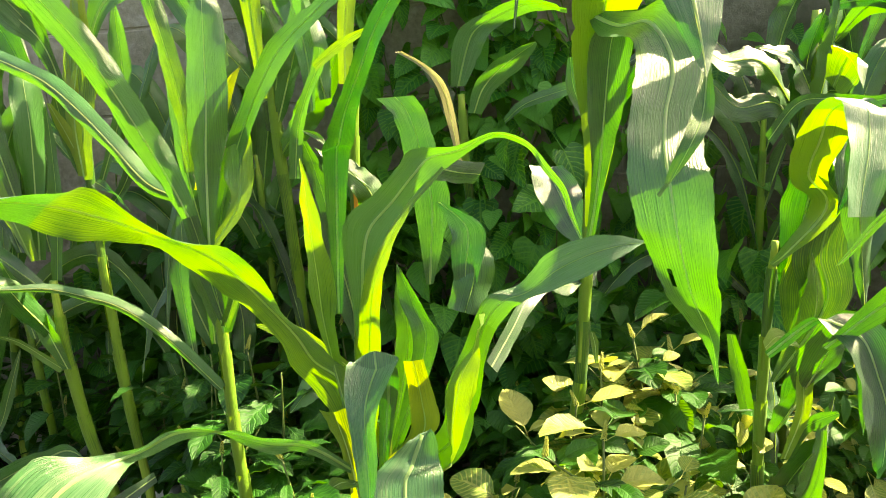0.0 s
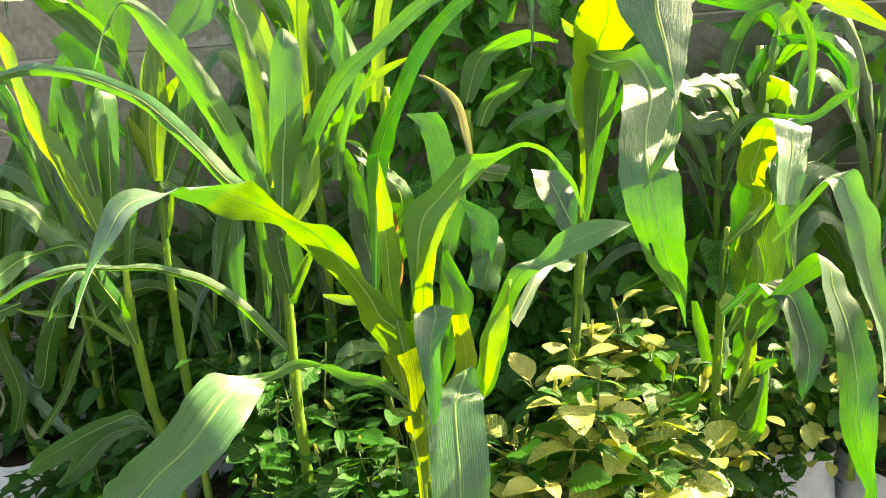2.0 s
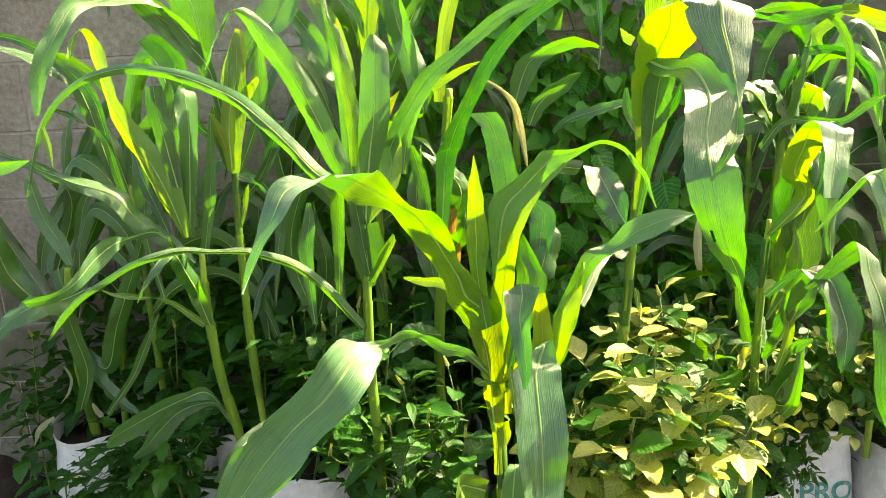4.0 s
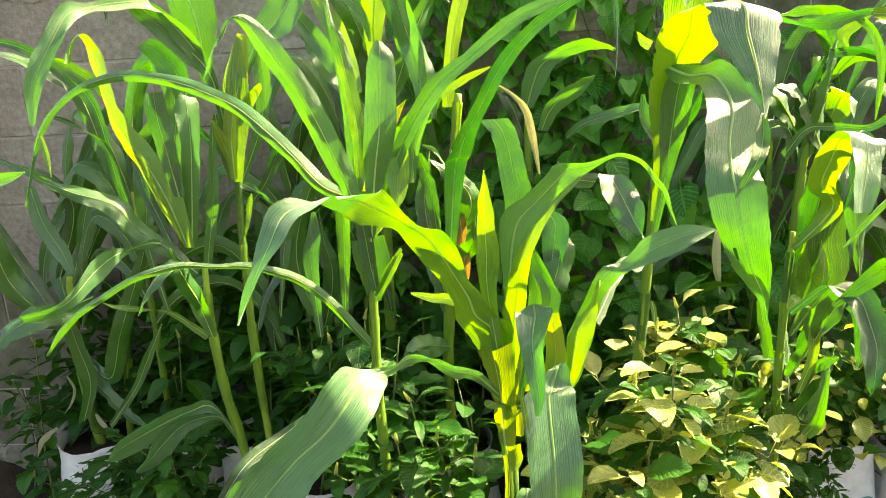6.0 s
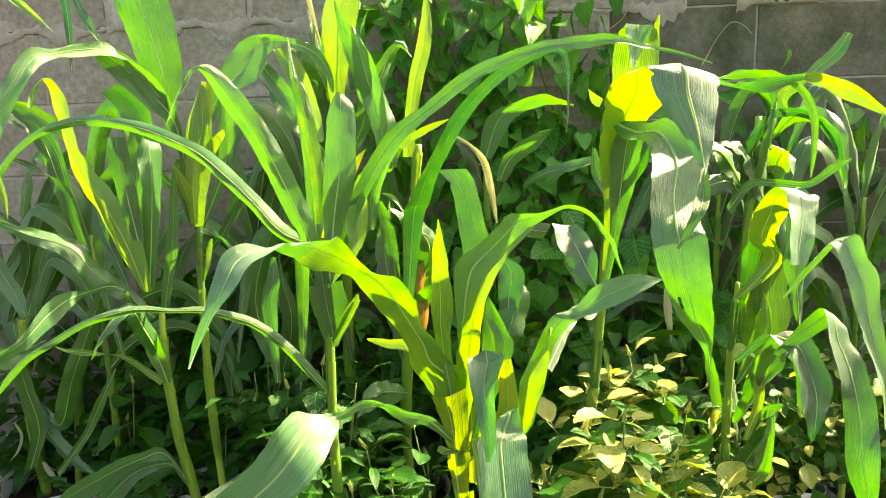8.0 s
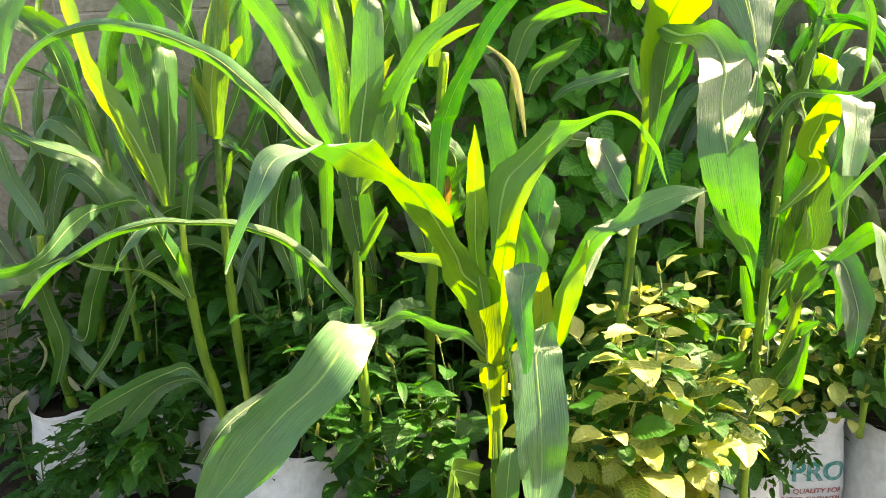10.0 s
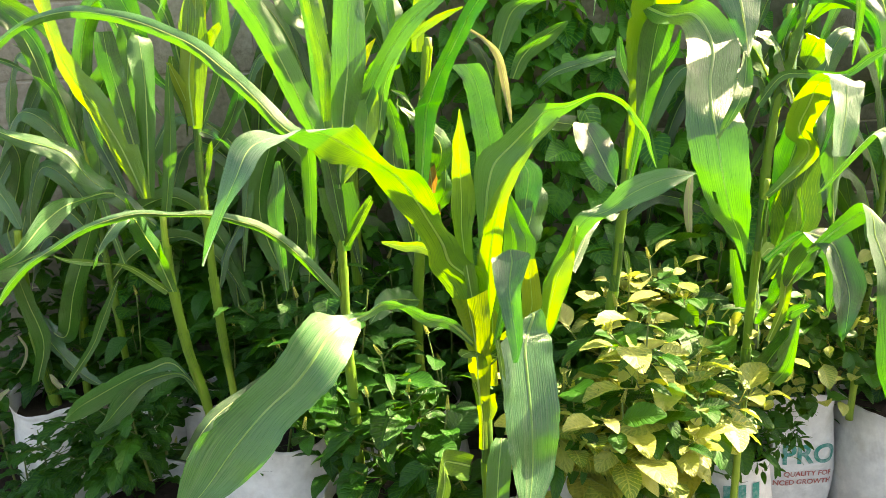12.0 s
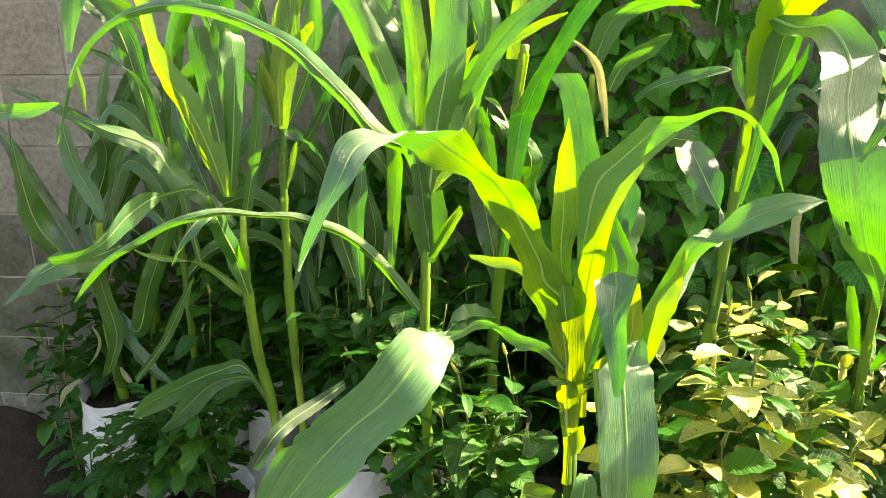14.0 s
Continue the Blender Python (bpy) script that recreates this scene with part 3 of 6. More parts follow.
blade(plant, [(-0.375, 1.120, 1.262), (-0.350, 1.118, 1.362), (-0.318, 1.116, 1.441), (-0.277, 1.114, 1.518), (-0.223, 1.110, 1.587), (-0.148, 1.104, 1.638), (-0.060, 1.098, 1.702), (0.020, 1.092, 1.731), (0.092, 1.086, 1.750), (0.168, 1.079, 1.757), (0.227, 1.073, 1.756), (0.286, 1.068, 1.736), (0.349, 1.064, 1.719), (0.415, 1.060, 1.695)], [(-0.363, 1.120, 1.262), (-0.322, 1.116, 1.362), (-0.274, 1.112, 1.458), (-0.235, 1.107, 1.517), (-0.197, 1.101, 1.563), (-0.131, 1.094, 1.618), (-0.046, 1.088, 1.677), (0.030, 1.082, 1.711), (0.096, 1.076, 1.730), (0.169, 1.070, 1.732), (0.231, 1.066, 1.738), (0.285, 1.064, 1.727), (0.351, 1.062, 1.712), (0.414, 1.060, 1.692)], 0.1)
blade(plant, [(-0.236, 1.300, 1.080), (-0.222, 1.283, 1.358), (-0.214, 1.267, 1.400), (-0.187, 1.250, 1.454), (-0.144, 1.227, 1.528), (-0.098, 1.203, 1.609), (-0.041, 1.180, 1.669), (0.030, 1.160, 1.721), (0.098, 1.140, 1.748), (0.137, 1.120, 1.738), (0.145, 1.107, 1.693), (0.144, 1.093, 1.625), (0.136, 1.080, 1.570)], [(-0.222, 1.300, 1.080), (-0.176, 1.283, 1.359), (-0.156, 1.267, 1.412), (-0.140, 1.250, 1.466), (-0.113, 1.227, 1.518), (-0.073, 1.203, 1.586), (-0.024, 1.180, 1.647), (0.039, 1.160, 1.697), (0.107, 1.140, 1.730), (0.128, 1.120, 1.722), (0.135, 1.107, 1.693), (0.138, 1.093, 1.626), (0.133, 1.080, 1.570)], 0.1)
blade(plant, [(-0.377, 1.100, 1.257), (-0.374, 1.097, 1.380), (-0.372, 1.093, 1.433), (-0.365, 1.090, 1.497), (-0.357, 1.097, 1.576), (-0.348, 1.103, 1.632), (-0.330, 1.110, 1.667)], [(-0.365, 1.100, 1.256), (-0.334, 1.097, 1.378), (-0.317, 1.093, 1.432), (-0.299, 1.090, 1.495), (-0.295, 1.097, 1.574), (-0.297, 1.103, 1.635), (-0.318, 1.110, 1.662)], -0.08)
blade(plant, [(-0.382, 1.120, 1.248), (-0.409, 1.123, 1.364), (-0.413, 1.127, 1.485), (-0.418, 1.130, 1.578), (-0.427, 1.137, 1.658), (-0.434, 1.143, 1.726), (-0.436, 1.150, 1.782)], [(-0.372, 1.120, 1.256), (-0.376, 1.123, 1.388), (-0.378, 1.127, 1.495), (-0.392, 1.130, 1.577), (-0.406, 1.137, 1.657), (-0.423, 1.143, 1.726), (-0.432, 1.150, 1.782)], -0.2)
blade(plant, [(-0.384, 1.110, 1.253), (-0.426, 1.090, 1.370), (-0.454, 1.070, 1.445), (-0.480, 1.051, 1.521), (-0.506, 1.035, 1.589), (-0.540, 1.019, 1.648), (-0.566, 1.011, 1.701), (-0.587, 1.002, 1.717), (-0.613, 1.002, 1.677), (-0.640, 1.010, 1.631), (-0.655, 1.018, 1.609)], [(-0.372, 1.110, 1.256), (-0.387, 1.090, 1.379), (-0.413, 1.071, 1.478), (-0.436, 1.053, 1.547), (-0.461, 1.037, 1.603), (-0.490, 1.021, 1.657), (-0.534, 1.014, 1.708), (-0.565, 1.006, 1.723), (-0.593, 1.006, 1.702), (-0.623, 1.014, 1.662), (-0.655, 1.023, 1.611)], -0.12, GREY)
blade(plant, [(-0.378, 1.110, 1.142), (-0.392, 1.103, 1.206), (-0.401, 1.097, 1.271), (-0.403, 1.090, 1.321)], [(-0.363, 1.110, 1.146), (-0.365, 1.103, 1.205), (-0.367, 1.097, 1.270), (-0.376, 1.090, 1.327)], 0.1)
blade(plant, [(-0.374, 1.110, 1.142), (-0.346, 1.095, 1.197), (-0.308, 1.080, 1.247)], [(-0.358, 1.110, 1.145), (-0.333, 1.095, 1.188), (-0.303, 1.080, 1.240)], 0.1, BACKLIT_YELLOW)
blade(plant, [(-0.371, 1.100, 1.273), (-0.326, 1.105, 1.341), (-0.330, 1.110, 1.388), (-0.323, 1.115, 1.423), (-0.305, 1.120, 1.455)], [(-0.362, 1.100, 1.265), (-0.306, 1.105, 1.325), (-0.285, 1.110, 1.375), (-0.280, 1.115, 1.434), (-0.286, 1.120, 1.460)], 0.1, BACKLIT_YELLOW)
blade(plant, [(-0.574, 1.150, 0.831), (-0.628, 1.098, 0.811), (-0.680, 1.050, 0.792), (-0.710, 1.015, 0.764), (-0.751, 1.000, 0.697)], [(-0.569, 1.150, 0.811), (-0.615, 1.098, 0.785), (-0.655, 1.050, 0.767), (-0.684, 1.015, 0.746), (-0.726, 1.000, 0.689)], 0.06)
blade(plant, [(-0.382, 1.105, 1.365), (-0.361, 1.103, 1.429), (-0.328, 1.102, 1.493), (-0.300, 1.100, 1.532)], [(-0.350, 1.105, 1.364), (-0.327, 1.103, 1.438), (-0.296, 1.102, 1.506), (-0.275, 1.100, 1.550)], -0.15, SUNLIT_SHEATH)
blade(plant, [(-0.399, 1.115, 1.392), (-0.396, 1.111, 1.474), (-0.407, 1.107, 1.575), (-0.420, 1.104, 1.666), (-0.422, 1.100, 1.696)], [(-0.380, 1.115, 1.394), (-0.367, 1.111, 1.489), (-0.375, 1.107, 1.580), (-0.393, 1.104, 1.672), (-0.412, 1.100, 1.700)], -0.12, BACKLIT_YELLOW)
blade(plant, [(-0.390, 1.120, 1.118), (-0.410, 1.115, 1.191), (-0.419, 1.110, 1.257)], [(-0.363, 1.120, 1.118), (-0.336, 1.115, 1.193), (-0.344, 1.110, 1.270)], -0.1)
blade(plant, [(-0.376, 1.110, 1.133), (-0.348, 1.090, 1.185), (-0.310, 1.070, 1.242)], [(-0.363, 1.110, 1.127), (-0.330, 1.090, 1.178), (-0.300, 1.070, 1.234)], 0.1, PALE)

plant = maize("maize plant with a pale yellow-green whorl growing from a sack")
stalk(plant, [(-0.770, 1.420, 0.619), (-0.777, 1.420, 0.791), (-0.779, 1.420, 0.989), (-0.774, 1.420, 1.193), (-0.767, 1.420, 1.336), (-0.756, 1.420, 1.459)], 0.0115)
blade(plant, [(-0.781, 1.425, 1.350), (-0.786, 1.423, 1.446), (-0.781, 1.420, 1.559), (-0.751, 1.417, 1.654), (-0.726, 1.415, 1.704)], [(-0.744, 1.395, 1.354), (-0.718, 1.393, 1.460), (-0.698, 1.390, 1.557), (-0.698, 1.388, 1.651), (-0.700, 1.385, 1.701)], -0.15, PALE)
blade(plant, [(-0.727, 1.400, 1.509), (-0.706, 1.390, 1.568), (-0.665, 1.380, 1.596)], [(-0.709, 1.400, 1.512), (-0.678, 1.390, 1.559), (-0.660, 1.380, 1.583)], 0.1, BACKLIT_YELLOW)
blade(plant, [(-0.783, 1.410, 1.360), (-0.805, 1.407, 1.433), (-0.812, 1.403, 1.484), (-0.799, 1.400, 1.525)], [(-0.764, 1.410, 1.359), (-0.775, 1.407, 1.444), (-0.779, 1.403, 1.497), (-0.789, 1.400, 1.525)], 0.1, PALE)
blade(plant, [(-0.769, 1.420, 1.343), (-0.741, 1.400, 1.331), (-0.691, 1.380, 1.325), (-0.656, 1.360, 1.294)], [(-0.746, 1.420, 1.350), (-0.718, 1.400, 1.345), (-0.679, 1.380, 1.303), (-0.653, 1.360, 1.289)], 0.1)
blade(plant, [(-0.779, 1.420, 1.193), (-0.755, 1.413, 1.255), (-0.744, 1.407, 1.300), (-0.728, 1.400, 1.323)], [(-0.767, 1.420, 1.196), (-0.743, 1.413, 1.251), (-0.730, 1.407, 1.297), (-0.725, 1.400, 1.322)], 0.1, BACKLIT_YELLOW)
blade(plant, [(-0.810, 1.400, 1.628), (-0.854, 1.356, 1.705), (-0.888, 1.311, 1.798), (-0.926, 1.260, 1.800), (-0.964, 1.207, 1.784), (-0.999, 1.167, 1.781), (-1.034, 1.140, 1.727), (-1.067, 1.118, 1.662), (-1.083, 1.109, 1.597), (-1.080, 1.100, 1.535)], [(-0.786, 1.400, 1.648), (-0.816, 1.356, 1.730), (-0.874, 1.311, 1.771), (-0.935, 1.260, 1.770), (-0.967, 1.207, 1.762), (-0.983, 1.167, 1.741), (-1.003, 1.140, 1.696), (-1.036, 1.118, 1.631), (-1.053, 1.109, 1.584), (-1.067, 1.100, 1.535)], 0.1, GREY)
blade(plant, [(-0.798, 1.410, 1.561), (-0.826, 1.405, 1.629), (-0.851, 1.400, 1.720), (-0.881, 1.395, 1.816), (-0.901, 1.390, 1.896), (-0.901, 1.385, 1.974), (-0.878, 1.380, 2.030)], [(-0.776, 1.410, 1.563), (-0.786, 1.405, 1.641), (-0.761, 1.400, 1.730), (-0.761, 1.395, 1.811), (-0.773, 1.390, 1.904), (-0.797, 1.385, 1.969), (-0.850, 1.380, 2.035)], -0.06)
blade(plant, [(-0.732, 1.420, 1.604), (-0.706, 1.429, 1.688), (-0.658, 1.437, 1.770), (-0.606, 1.446, 1.818), (-0.529, 1.454, 1.821), (-0.439, 1.463, 1.791), (-0.405, 1.471, 1.735), (-0.401, 1.480, 1.678)], [(-0.710, 1.420, 1.603), (-0.663, 1.429, 1.679), (-0.590, 1.437, 1.712), (-0.556, 1.446, 1.774), (-0.523, 1.454, 1.796), (-0.455, 1.463, 1.770), (-0.423, 1.471, 1.727), (-0.409, 1.480, 1.679)], 0.08, GREY)
blade(plant, [(-1.135, 1.300, 1.925), (-1.059, 1.275, 1.874), (-0.986, 1.250, 1.828)], [(-1.095, 1.300, 1.923), (-1.042, 1.275, 1.881), (-0.984, 1.250, 1.823)], 0.1, BACKLIT_YELLOW)
blade(plant, [(-0.960, 1.250, 1.909), (-0.957, 1.250, 1.830), (-0.956, 1.250, 1.742)], [(-0.940, 1.250, 1.908), (-0.941, 1.250, 1.829), (-0.952, 1.250, 1.742)], 0.1)
blade(plant, [(-0.993, 1.350, 1.927), (-0.960, 1.325, 1.864), (-0.912, 1.300, 1.808)], [(-0.975, 1.350, 1.926), (-0.938, 1.325, 1.869), (-0.903, 1.300, 1.805)], 0.1)
blade(plant, [(-0.622, 1.500, 1.799), (-0.601, 1.483, 1.743), (-0.554, 1.467, 1.672), (-0.505, 1.450, 1.602)], [(-0.613, 1.500, 1.801), (-0.556, 1.483, 1.744), (-0.504, 1.467, 1.679), (-0.490, 1.450, 1.607)], 0.1)
blade(plant, [(-0.782, 1.420, 1.441), (-0.802, 1.396, 1.601), (-0.848, 1.372, 1.657), (-0.886, 1.348, 1.707), (-0.916, 1.324, 1.748), (-0.935, 1.300, 1.787)], [(-0.771, 1.420, 1.450), (-0.778, 1.396, 1.621), (-0.811, 1.372, 1.708), (-0.841, 1.348, 1.753), (-0.874, 1.324, 1.786), (-0.916, 1.300, 1.806)], 0.1)
blade(plant, [(-0.803, 1.460, 1.411), (-0.890, 1.450, 1.490), (-0.916, 1.440, 1.591), (-0.953, 1.430, 1.659), (-0.976, 1.420, 1.697)], [(-0.788, 1.460, 1.414), (-0.856, 1.450, 1.496), (-0.862, 1.440, 1.603), (-0.881, 1.430, 1.687), (-0.940, 1.420, 1.716)], 0.1)
blade(plant, [(-0.789, 1.480, 1.335), (-0.733, 1.485, 1.467), (-0.718, 1.490, 1.554), (-0.713, 1.495, 1.640), (-0.698, 1.500, 1.698)], [(-0.773, 1.480, 1.334), (-0.704, 1.485, 1.466), (-0.676, 1.490, 1.552), (-0.676, 1.495, 1.652), (-0.687, 1.500, 1.698)], 0.1, GREY)
blade(plant, [(-0.785, 1.460, 1.265), (-0.719, 1.447, 1.338), (-0.677, 1.433, 1.412), (-0.642, 1.420, 1.472)], [(-0.771, 1.460, 1.258), (-0.698, 1.447, 1.328), (-0.651, 1.433, 1.404), (-0.636, 1.420, 1.472)], 0.1)
blade(plant, [(-0.780, 1.405, 1.361), (-0.785, 1.403, 1.456), (-0.771, 1.401, 1.535), (-0.742, 1.399, 1.605), (-0.731, 1.397, 1.667), (-0.711, 1.395, 1.714)], [(-0.748, 1.405, 1.360), (-0.732, 1.403, 1.459), (-0.714, 1.401, 1.525), (-0.700, 1.399, 1.589), (-0.693, 1.397, 1.656), (-0.691, 1.395, 1.708)], -0.2, SUNLIT_SHEATH)
blade(plant, [(-0.772, 1.410, 1.372), (-0.793, 1.395, 1.447), (-0.801, 1.380, 1.512)], [(-0.759, 1.410, 1.371), (-0.765, 1.395, 1.449), (-0.790, 1.380, 1.511)], -0.1, SUNLIT_SHEATH)

plant = maize("slim maize plant with a fan of upright leaves")
stalk(plant, [(-0.833, 1.380, 0.624), (-0.860, 1.380, 0.778), (-0.873, 1.380, 0.958), (-0.874, 1.380, 1.037), (-0.868, 1.380, 1.145)], 0.0135)
leaf(plant, [(-0.89, 1.38, 1.12), (-0.96, 1.36, 1.20), (-1.01, 1.34, 1.25), (-1.05, 1.32, 1.32), (-1.14, 1.30, 1.36), (-1.23, 1.30, 1.40)], 0.056, (20,30,10))
leaf(plant, [(-0.88, 1.38, 1.00), (-0.88, 1.30, 1.11), (-0.89, 1.25, 1.18), (-0.93, 1.20, 1.14), (-0.97, 1.20, 1.07)], 0.052, (40,50))
blade(plant, [(-0.839, 1.380, 0.651), (-0.895, 1.361, 0.763), (-0.956, 1.342, 0.760), (-1.016, 1.322, 0.747), (-1.071, 1.307, 0.724), (-1.132, 1.291, 0.687), (-1.163, 1.275, 0.639)], [(-0.848, 1.380, 0.634), (-0.898, 1.366, 0.725), (-0.954, 1.352, 0.717), (-1.020, 1.337, 0.682), (-1.080, 1.327, 0.649), (-1.140, 1.316, 0.624), (-1.180, 1.305, 0.617)], 0.1, GREY)
blade(plant, [(-0.849, 1.380, 0.675), (-0.882, 1.357, 0.727), (-0.940, 1.335, 0.735), (-0.990, 1.312, 0.725), (-1.037, 1.297, 0.690), (-1.064, 1.281, 0.640), (-1.086, 1.265, 0.607)], [(-0.853, 1.380, 0.663), (-0.886, 1.362, 0.708), (-0.943, 1.345, 0.698), (-0.975, 1.328, 0.673), (-1.018, 1.317, 0.622), (-1.059, 1.306, 0.600), (-1.103, 1.295, 0.587)], 0.12, GREY)
blade(plant, [(-0.919, 1.390, 1.189), (-0.966, 1.397, 1.287), (-1.010, 1.404, 1.383), (-1.048, 1.410, 1.449), (-1.077, 1.416, 1.521), (-1.094, 1.421, 1.598), (-1.107, 1.427, 1.666), (-1.112, 1.424, 1.709), (-1.116, 1.406, 1.730), (-1.137, 1.388, 1.709), (-1.143, 1.370, 1.666)], [(-0.883, 1.370, 1.193), (-0.899, 1.375, 1.322), (-0.931, 1.381, 1.398), (-0.975, 1.386, 1.463), (-1.024, 1.392, 1.534), (-1.050, 1.399, 1.604), (-1.064, 1.406, 1.673), (-1.072, 1.408, 1.704), (-1.095, 1.402, 1.735), (-1.121, 1.396, 1.717), (-1.141, 1.390, 1.664)], -0.12, BACKLIT_YELLOW)
blade(plant, [(-0.918, 1.370, 1.327), (-0.941, 1.367, 1.435), (-0.953, 1.363, 1.519), (-0.947, 1.360, 1.586)], [(-0.889, 1.370, 1.326), (-0.890, 1.367, 1.433), (-0.896, 1.363, 1.517), (-0.902, 1.360, 1.586)], -0.06)
blade(plant, [(-0.915, 1.400, 1.187), (-0.904, 1.400, 1.336), (-0.896, 1.400, 1.466), (-0.902, 1.413, 1.543), (-0.887, 1.425, 1.584)], [(-0.890, 1.400, 1.186), (-0.869, 1.420, 1.347), (-0.860, 1.440, 1.461), (-0.855, 1.448, 1.554), (-0.880, 1.455, 1.578)], -0.1)
blade(plant, [(-0.872, 1.380, 1.145), (-0.837, 1.373, 1.309), (-0.813, 1.367, 1.424), (-0.792, 1.360, 1.507)], [(-0.848, 1.380, 1.144), (-0.805, 1.373, 1.308), (-0.791, 1.367, 1.423), (-0.787, 1.360, 1.507)], 0.1)
blade(plant, [(-0.995, 1.450, 1.193), (-1.030, 1.467, 1.252), (-1.072, 1.483, 1.343), (-1.082, 1.500, 1.433)], [(-0.976, 1.450, 1.192), (-0.999, 1.467, 1.251), (-1.036, 1.483, 1.342), (-1.066, 1.500, 1.433)], 0.1)
blade(plant, [(-0.877, 1.360, 0.949), (-0.914, 1.340, 1.066), (-0.923, 1.320, 1.148), (-0.917, 1.300, 1.211)], [(-0.854, 1.360, 0.949), (-0.867, 1.340, 1.080), (-0.899, 1.320, 1.162), (-0.911, 1.300, 1.211)], 0.1)
blade(plant, [(-0.988, 1.400, 1.245), (-1.060, 1.408, 1.268), (-1.122, 1.416, 1.336), (-1.194, 1.416, 1.358), (-1.248, 1.408, 1.372), (-1.304, 1.400, 1.408)], [(-1.004, 1.400, 1.208), (-1.075, 1.408, 1.238), (-1.120, 1.416, 1.301), (-1.191, 1.416, 1.334), (-1.249, 1.408, 1.346), (-1.301, 1.400, 1.381)], 0.1)
blade(plant, [(-0.968, 1.360, 1.220), (-0.968, 1.311, 1.232), (-0.999, 1.261, 1.223), (-1.009, 1.206, 1.236), (-1.034, 1.149, 1.218), (-1.067, 1.099, 1.160), (-1.103, 1.067, 1.137), (-1.146, 1.035, 1.131)], [(-0.964, 1.360, 1.201), (-0.978, 1.315, 1.209), (-1.013, 1.270, 1.207), (-1.015, 1.219, 1.192), (-1.031, 1.166, 1.163), (-1.065, 1.121, 1.131), (-1.111, 1.093, 1.110), (-1.158, 1.065, 1.110)], 0.08, GREY)
blade(plant, [(-0.886, 1.360, 0.942), (-0.965, 1.340, 1.021), (-1.040, 1.320, 1.056), (-1.087, 1.300, 1.068), (-1.103, 1.280, 1.083)], [(-0.868, 1.360, 0.957), (-0.956, 1.340, 1.033), (-1.035, 1.320, 1.039), (-1.081, 1.300, 1.056), (-1.101, 1.280, 1.078)], 0.1, BACKLIT_YELLOW)
blade(plant, [(-1.064, 1.520, 0.961), (-1.105, 1.528, 1.161), (-1.110, 1.535, 1.273), (-1.104, 1.542, 1.383), (-1.083, 1.550, 1.478)], [(-1.048, 1.520, 0.961), (-1.077, 1.528, 1.160), (-1.058, 1.535, 1.272), (-1.065, 1.542, 1.382), (-1.074, 1.550, 1.477)], 0.1)
blade(plant, [(-1.098, 1.500, 1.165), (-1.136, 1.488, 1.345), (-1.151, 1.475, 1.453), (-1.208, 1.462, 1.524), (-1.273, 1.450, 1.547)], [(-1.082, 1.500, 1.170), (-1.115, 1.488, 1.352), (-1.127, 1.475, 1.460), (-1.204, 1.462, 1.506), (-1.271, 1.450, 1.542)], 0.1)
blade(plant, [(-1.200, 1.300, 1.499), (-1.190, 1.290, 1.456), (-1.174, 1.280, 1.402)], [(-1.188, 1.300, 1.501), (-1.173, 1.290, 1.458), (-1.171, 1.280, 1.402)], 0.1, PALE)
blade(plant, [(-1.080, 1.500, 1.427), (-1.124, 1.488, 1.566), (-1.170, 1.475, 1.612), (-1.216, 1.462, 1.651), (-1.240, 1.450, 1.682)], [(-1.069, 1.500, 1.439), (-1.102, 1.488, 1.590), (-1.141, 1.475, 1.642), (-1.193, 1.462, 1.679), (-1.235, 1.450, 1.685)], 0.1, BACKLIT_YELLOW)
blade(plant, [(-0.960, 1.500, 1.180), (-0.987, 1.505, 1.384), (-0.979, 1.510, 1.504), (-0.962, 1.515, 1.592), (-0.946, 1.520, 1.635)], [(-0.944, 1.500, 1.179), (-0.951, 1.505, 1.383), (-0.926, 1.510, 1.502), (-0.926, 1.515, 1.598), (-0.937, 1.520, 1.634)], 0.1)
blade(plant, [(-1.145, 1.500, 1.404), (-1.172, 1.487, 1.550), (-1.229, 1.473, 1.634), (-1.274, 1.460, 1.681), (-1.336, 1.447, 1.717), (-1.417, 1.433, 1.731), (-1.469, 1.420, 1.730)], [(-1.132, 1.500, 1.415), (-1.143, 1.487, 1.572), (-1.200, 1.473, 1.657), (-1.252, 1.460, 1.701), (-1.329, 1.447, 1.736), (-1.414, 1.433, 1.742), (-1.468, 1.420, 1.736)], 0.1)

plant = maize("maize plant beside the grey wall with narrow dull leaves")
stalk(plant, [(-1.49, 1.75, 0.41), (-1.48, 1.72, 0.58), (-1.46, 1.68, 0.78), (-1.44, 1.66, 0.94), (-1.42, 1.65, 1.05)], 0.018)
leaf(plant, [(-1.46, 1.66, 0.86), (-1.52, 1.62, 0.95), (-1.58, 1.60, 1.05), (-1.59, 1.58, 1.18), (-1.60, 1.58, 1.32)], 0.076, (10,0))
leaf(plant, [(-1.34, 1.62, 0.99), (-1.36, 1.50, 0.99), (-1.39, 1.42, 1.00), (-1.46, 1.38, 0.96), (-1.54, 1.36, 0.89)], 0.079, (20,20,40))
leaf(plant, [(-1.45, 1.66, 0.94), (-1.49, 1.72, 1.09), (-1.40, 1.76, 1.30), (-1.34, 1.78, 1.45), (-1.27, 1.78, 1.55)], 0.089, (20,30))
leaf(plant, [(-1.45, 1.68, 0.78), (-1.32, 1.60, 0.73), (-1.26, 1.60, 0.88), (-1.17, 1.62, 1.09), (-1.13, 1.62, 1.20)], 0.059, (20,50))
leaf(plant, [(-1.46, 1.68, 0.82), (-1.39, 1.62, 0.73), (-1.29, 1.58, 0.63), (-1.19, 1.55, 0.58)], 0.057, (10,20))
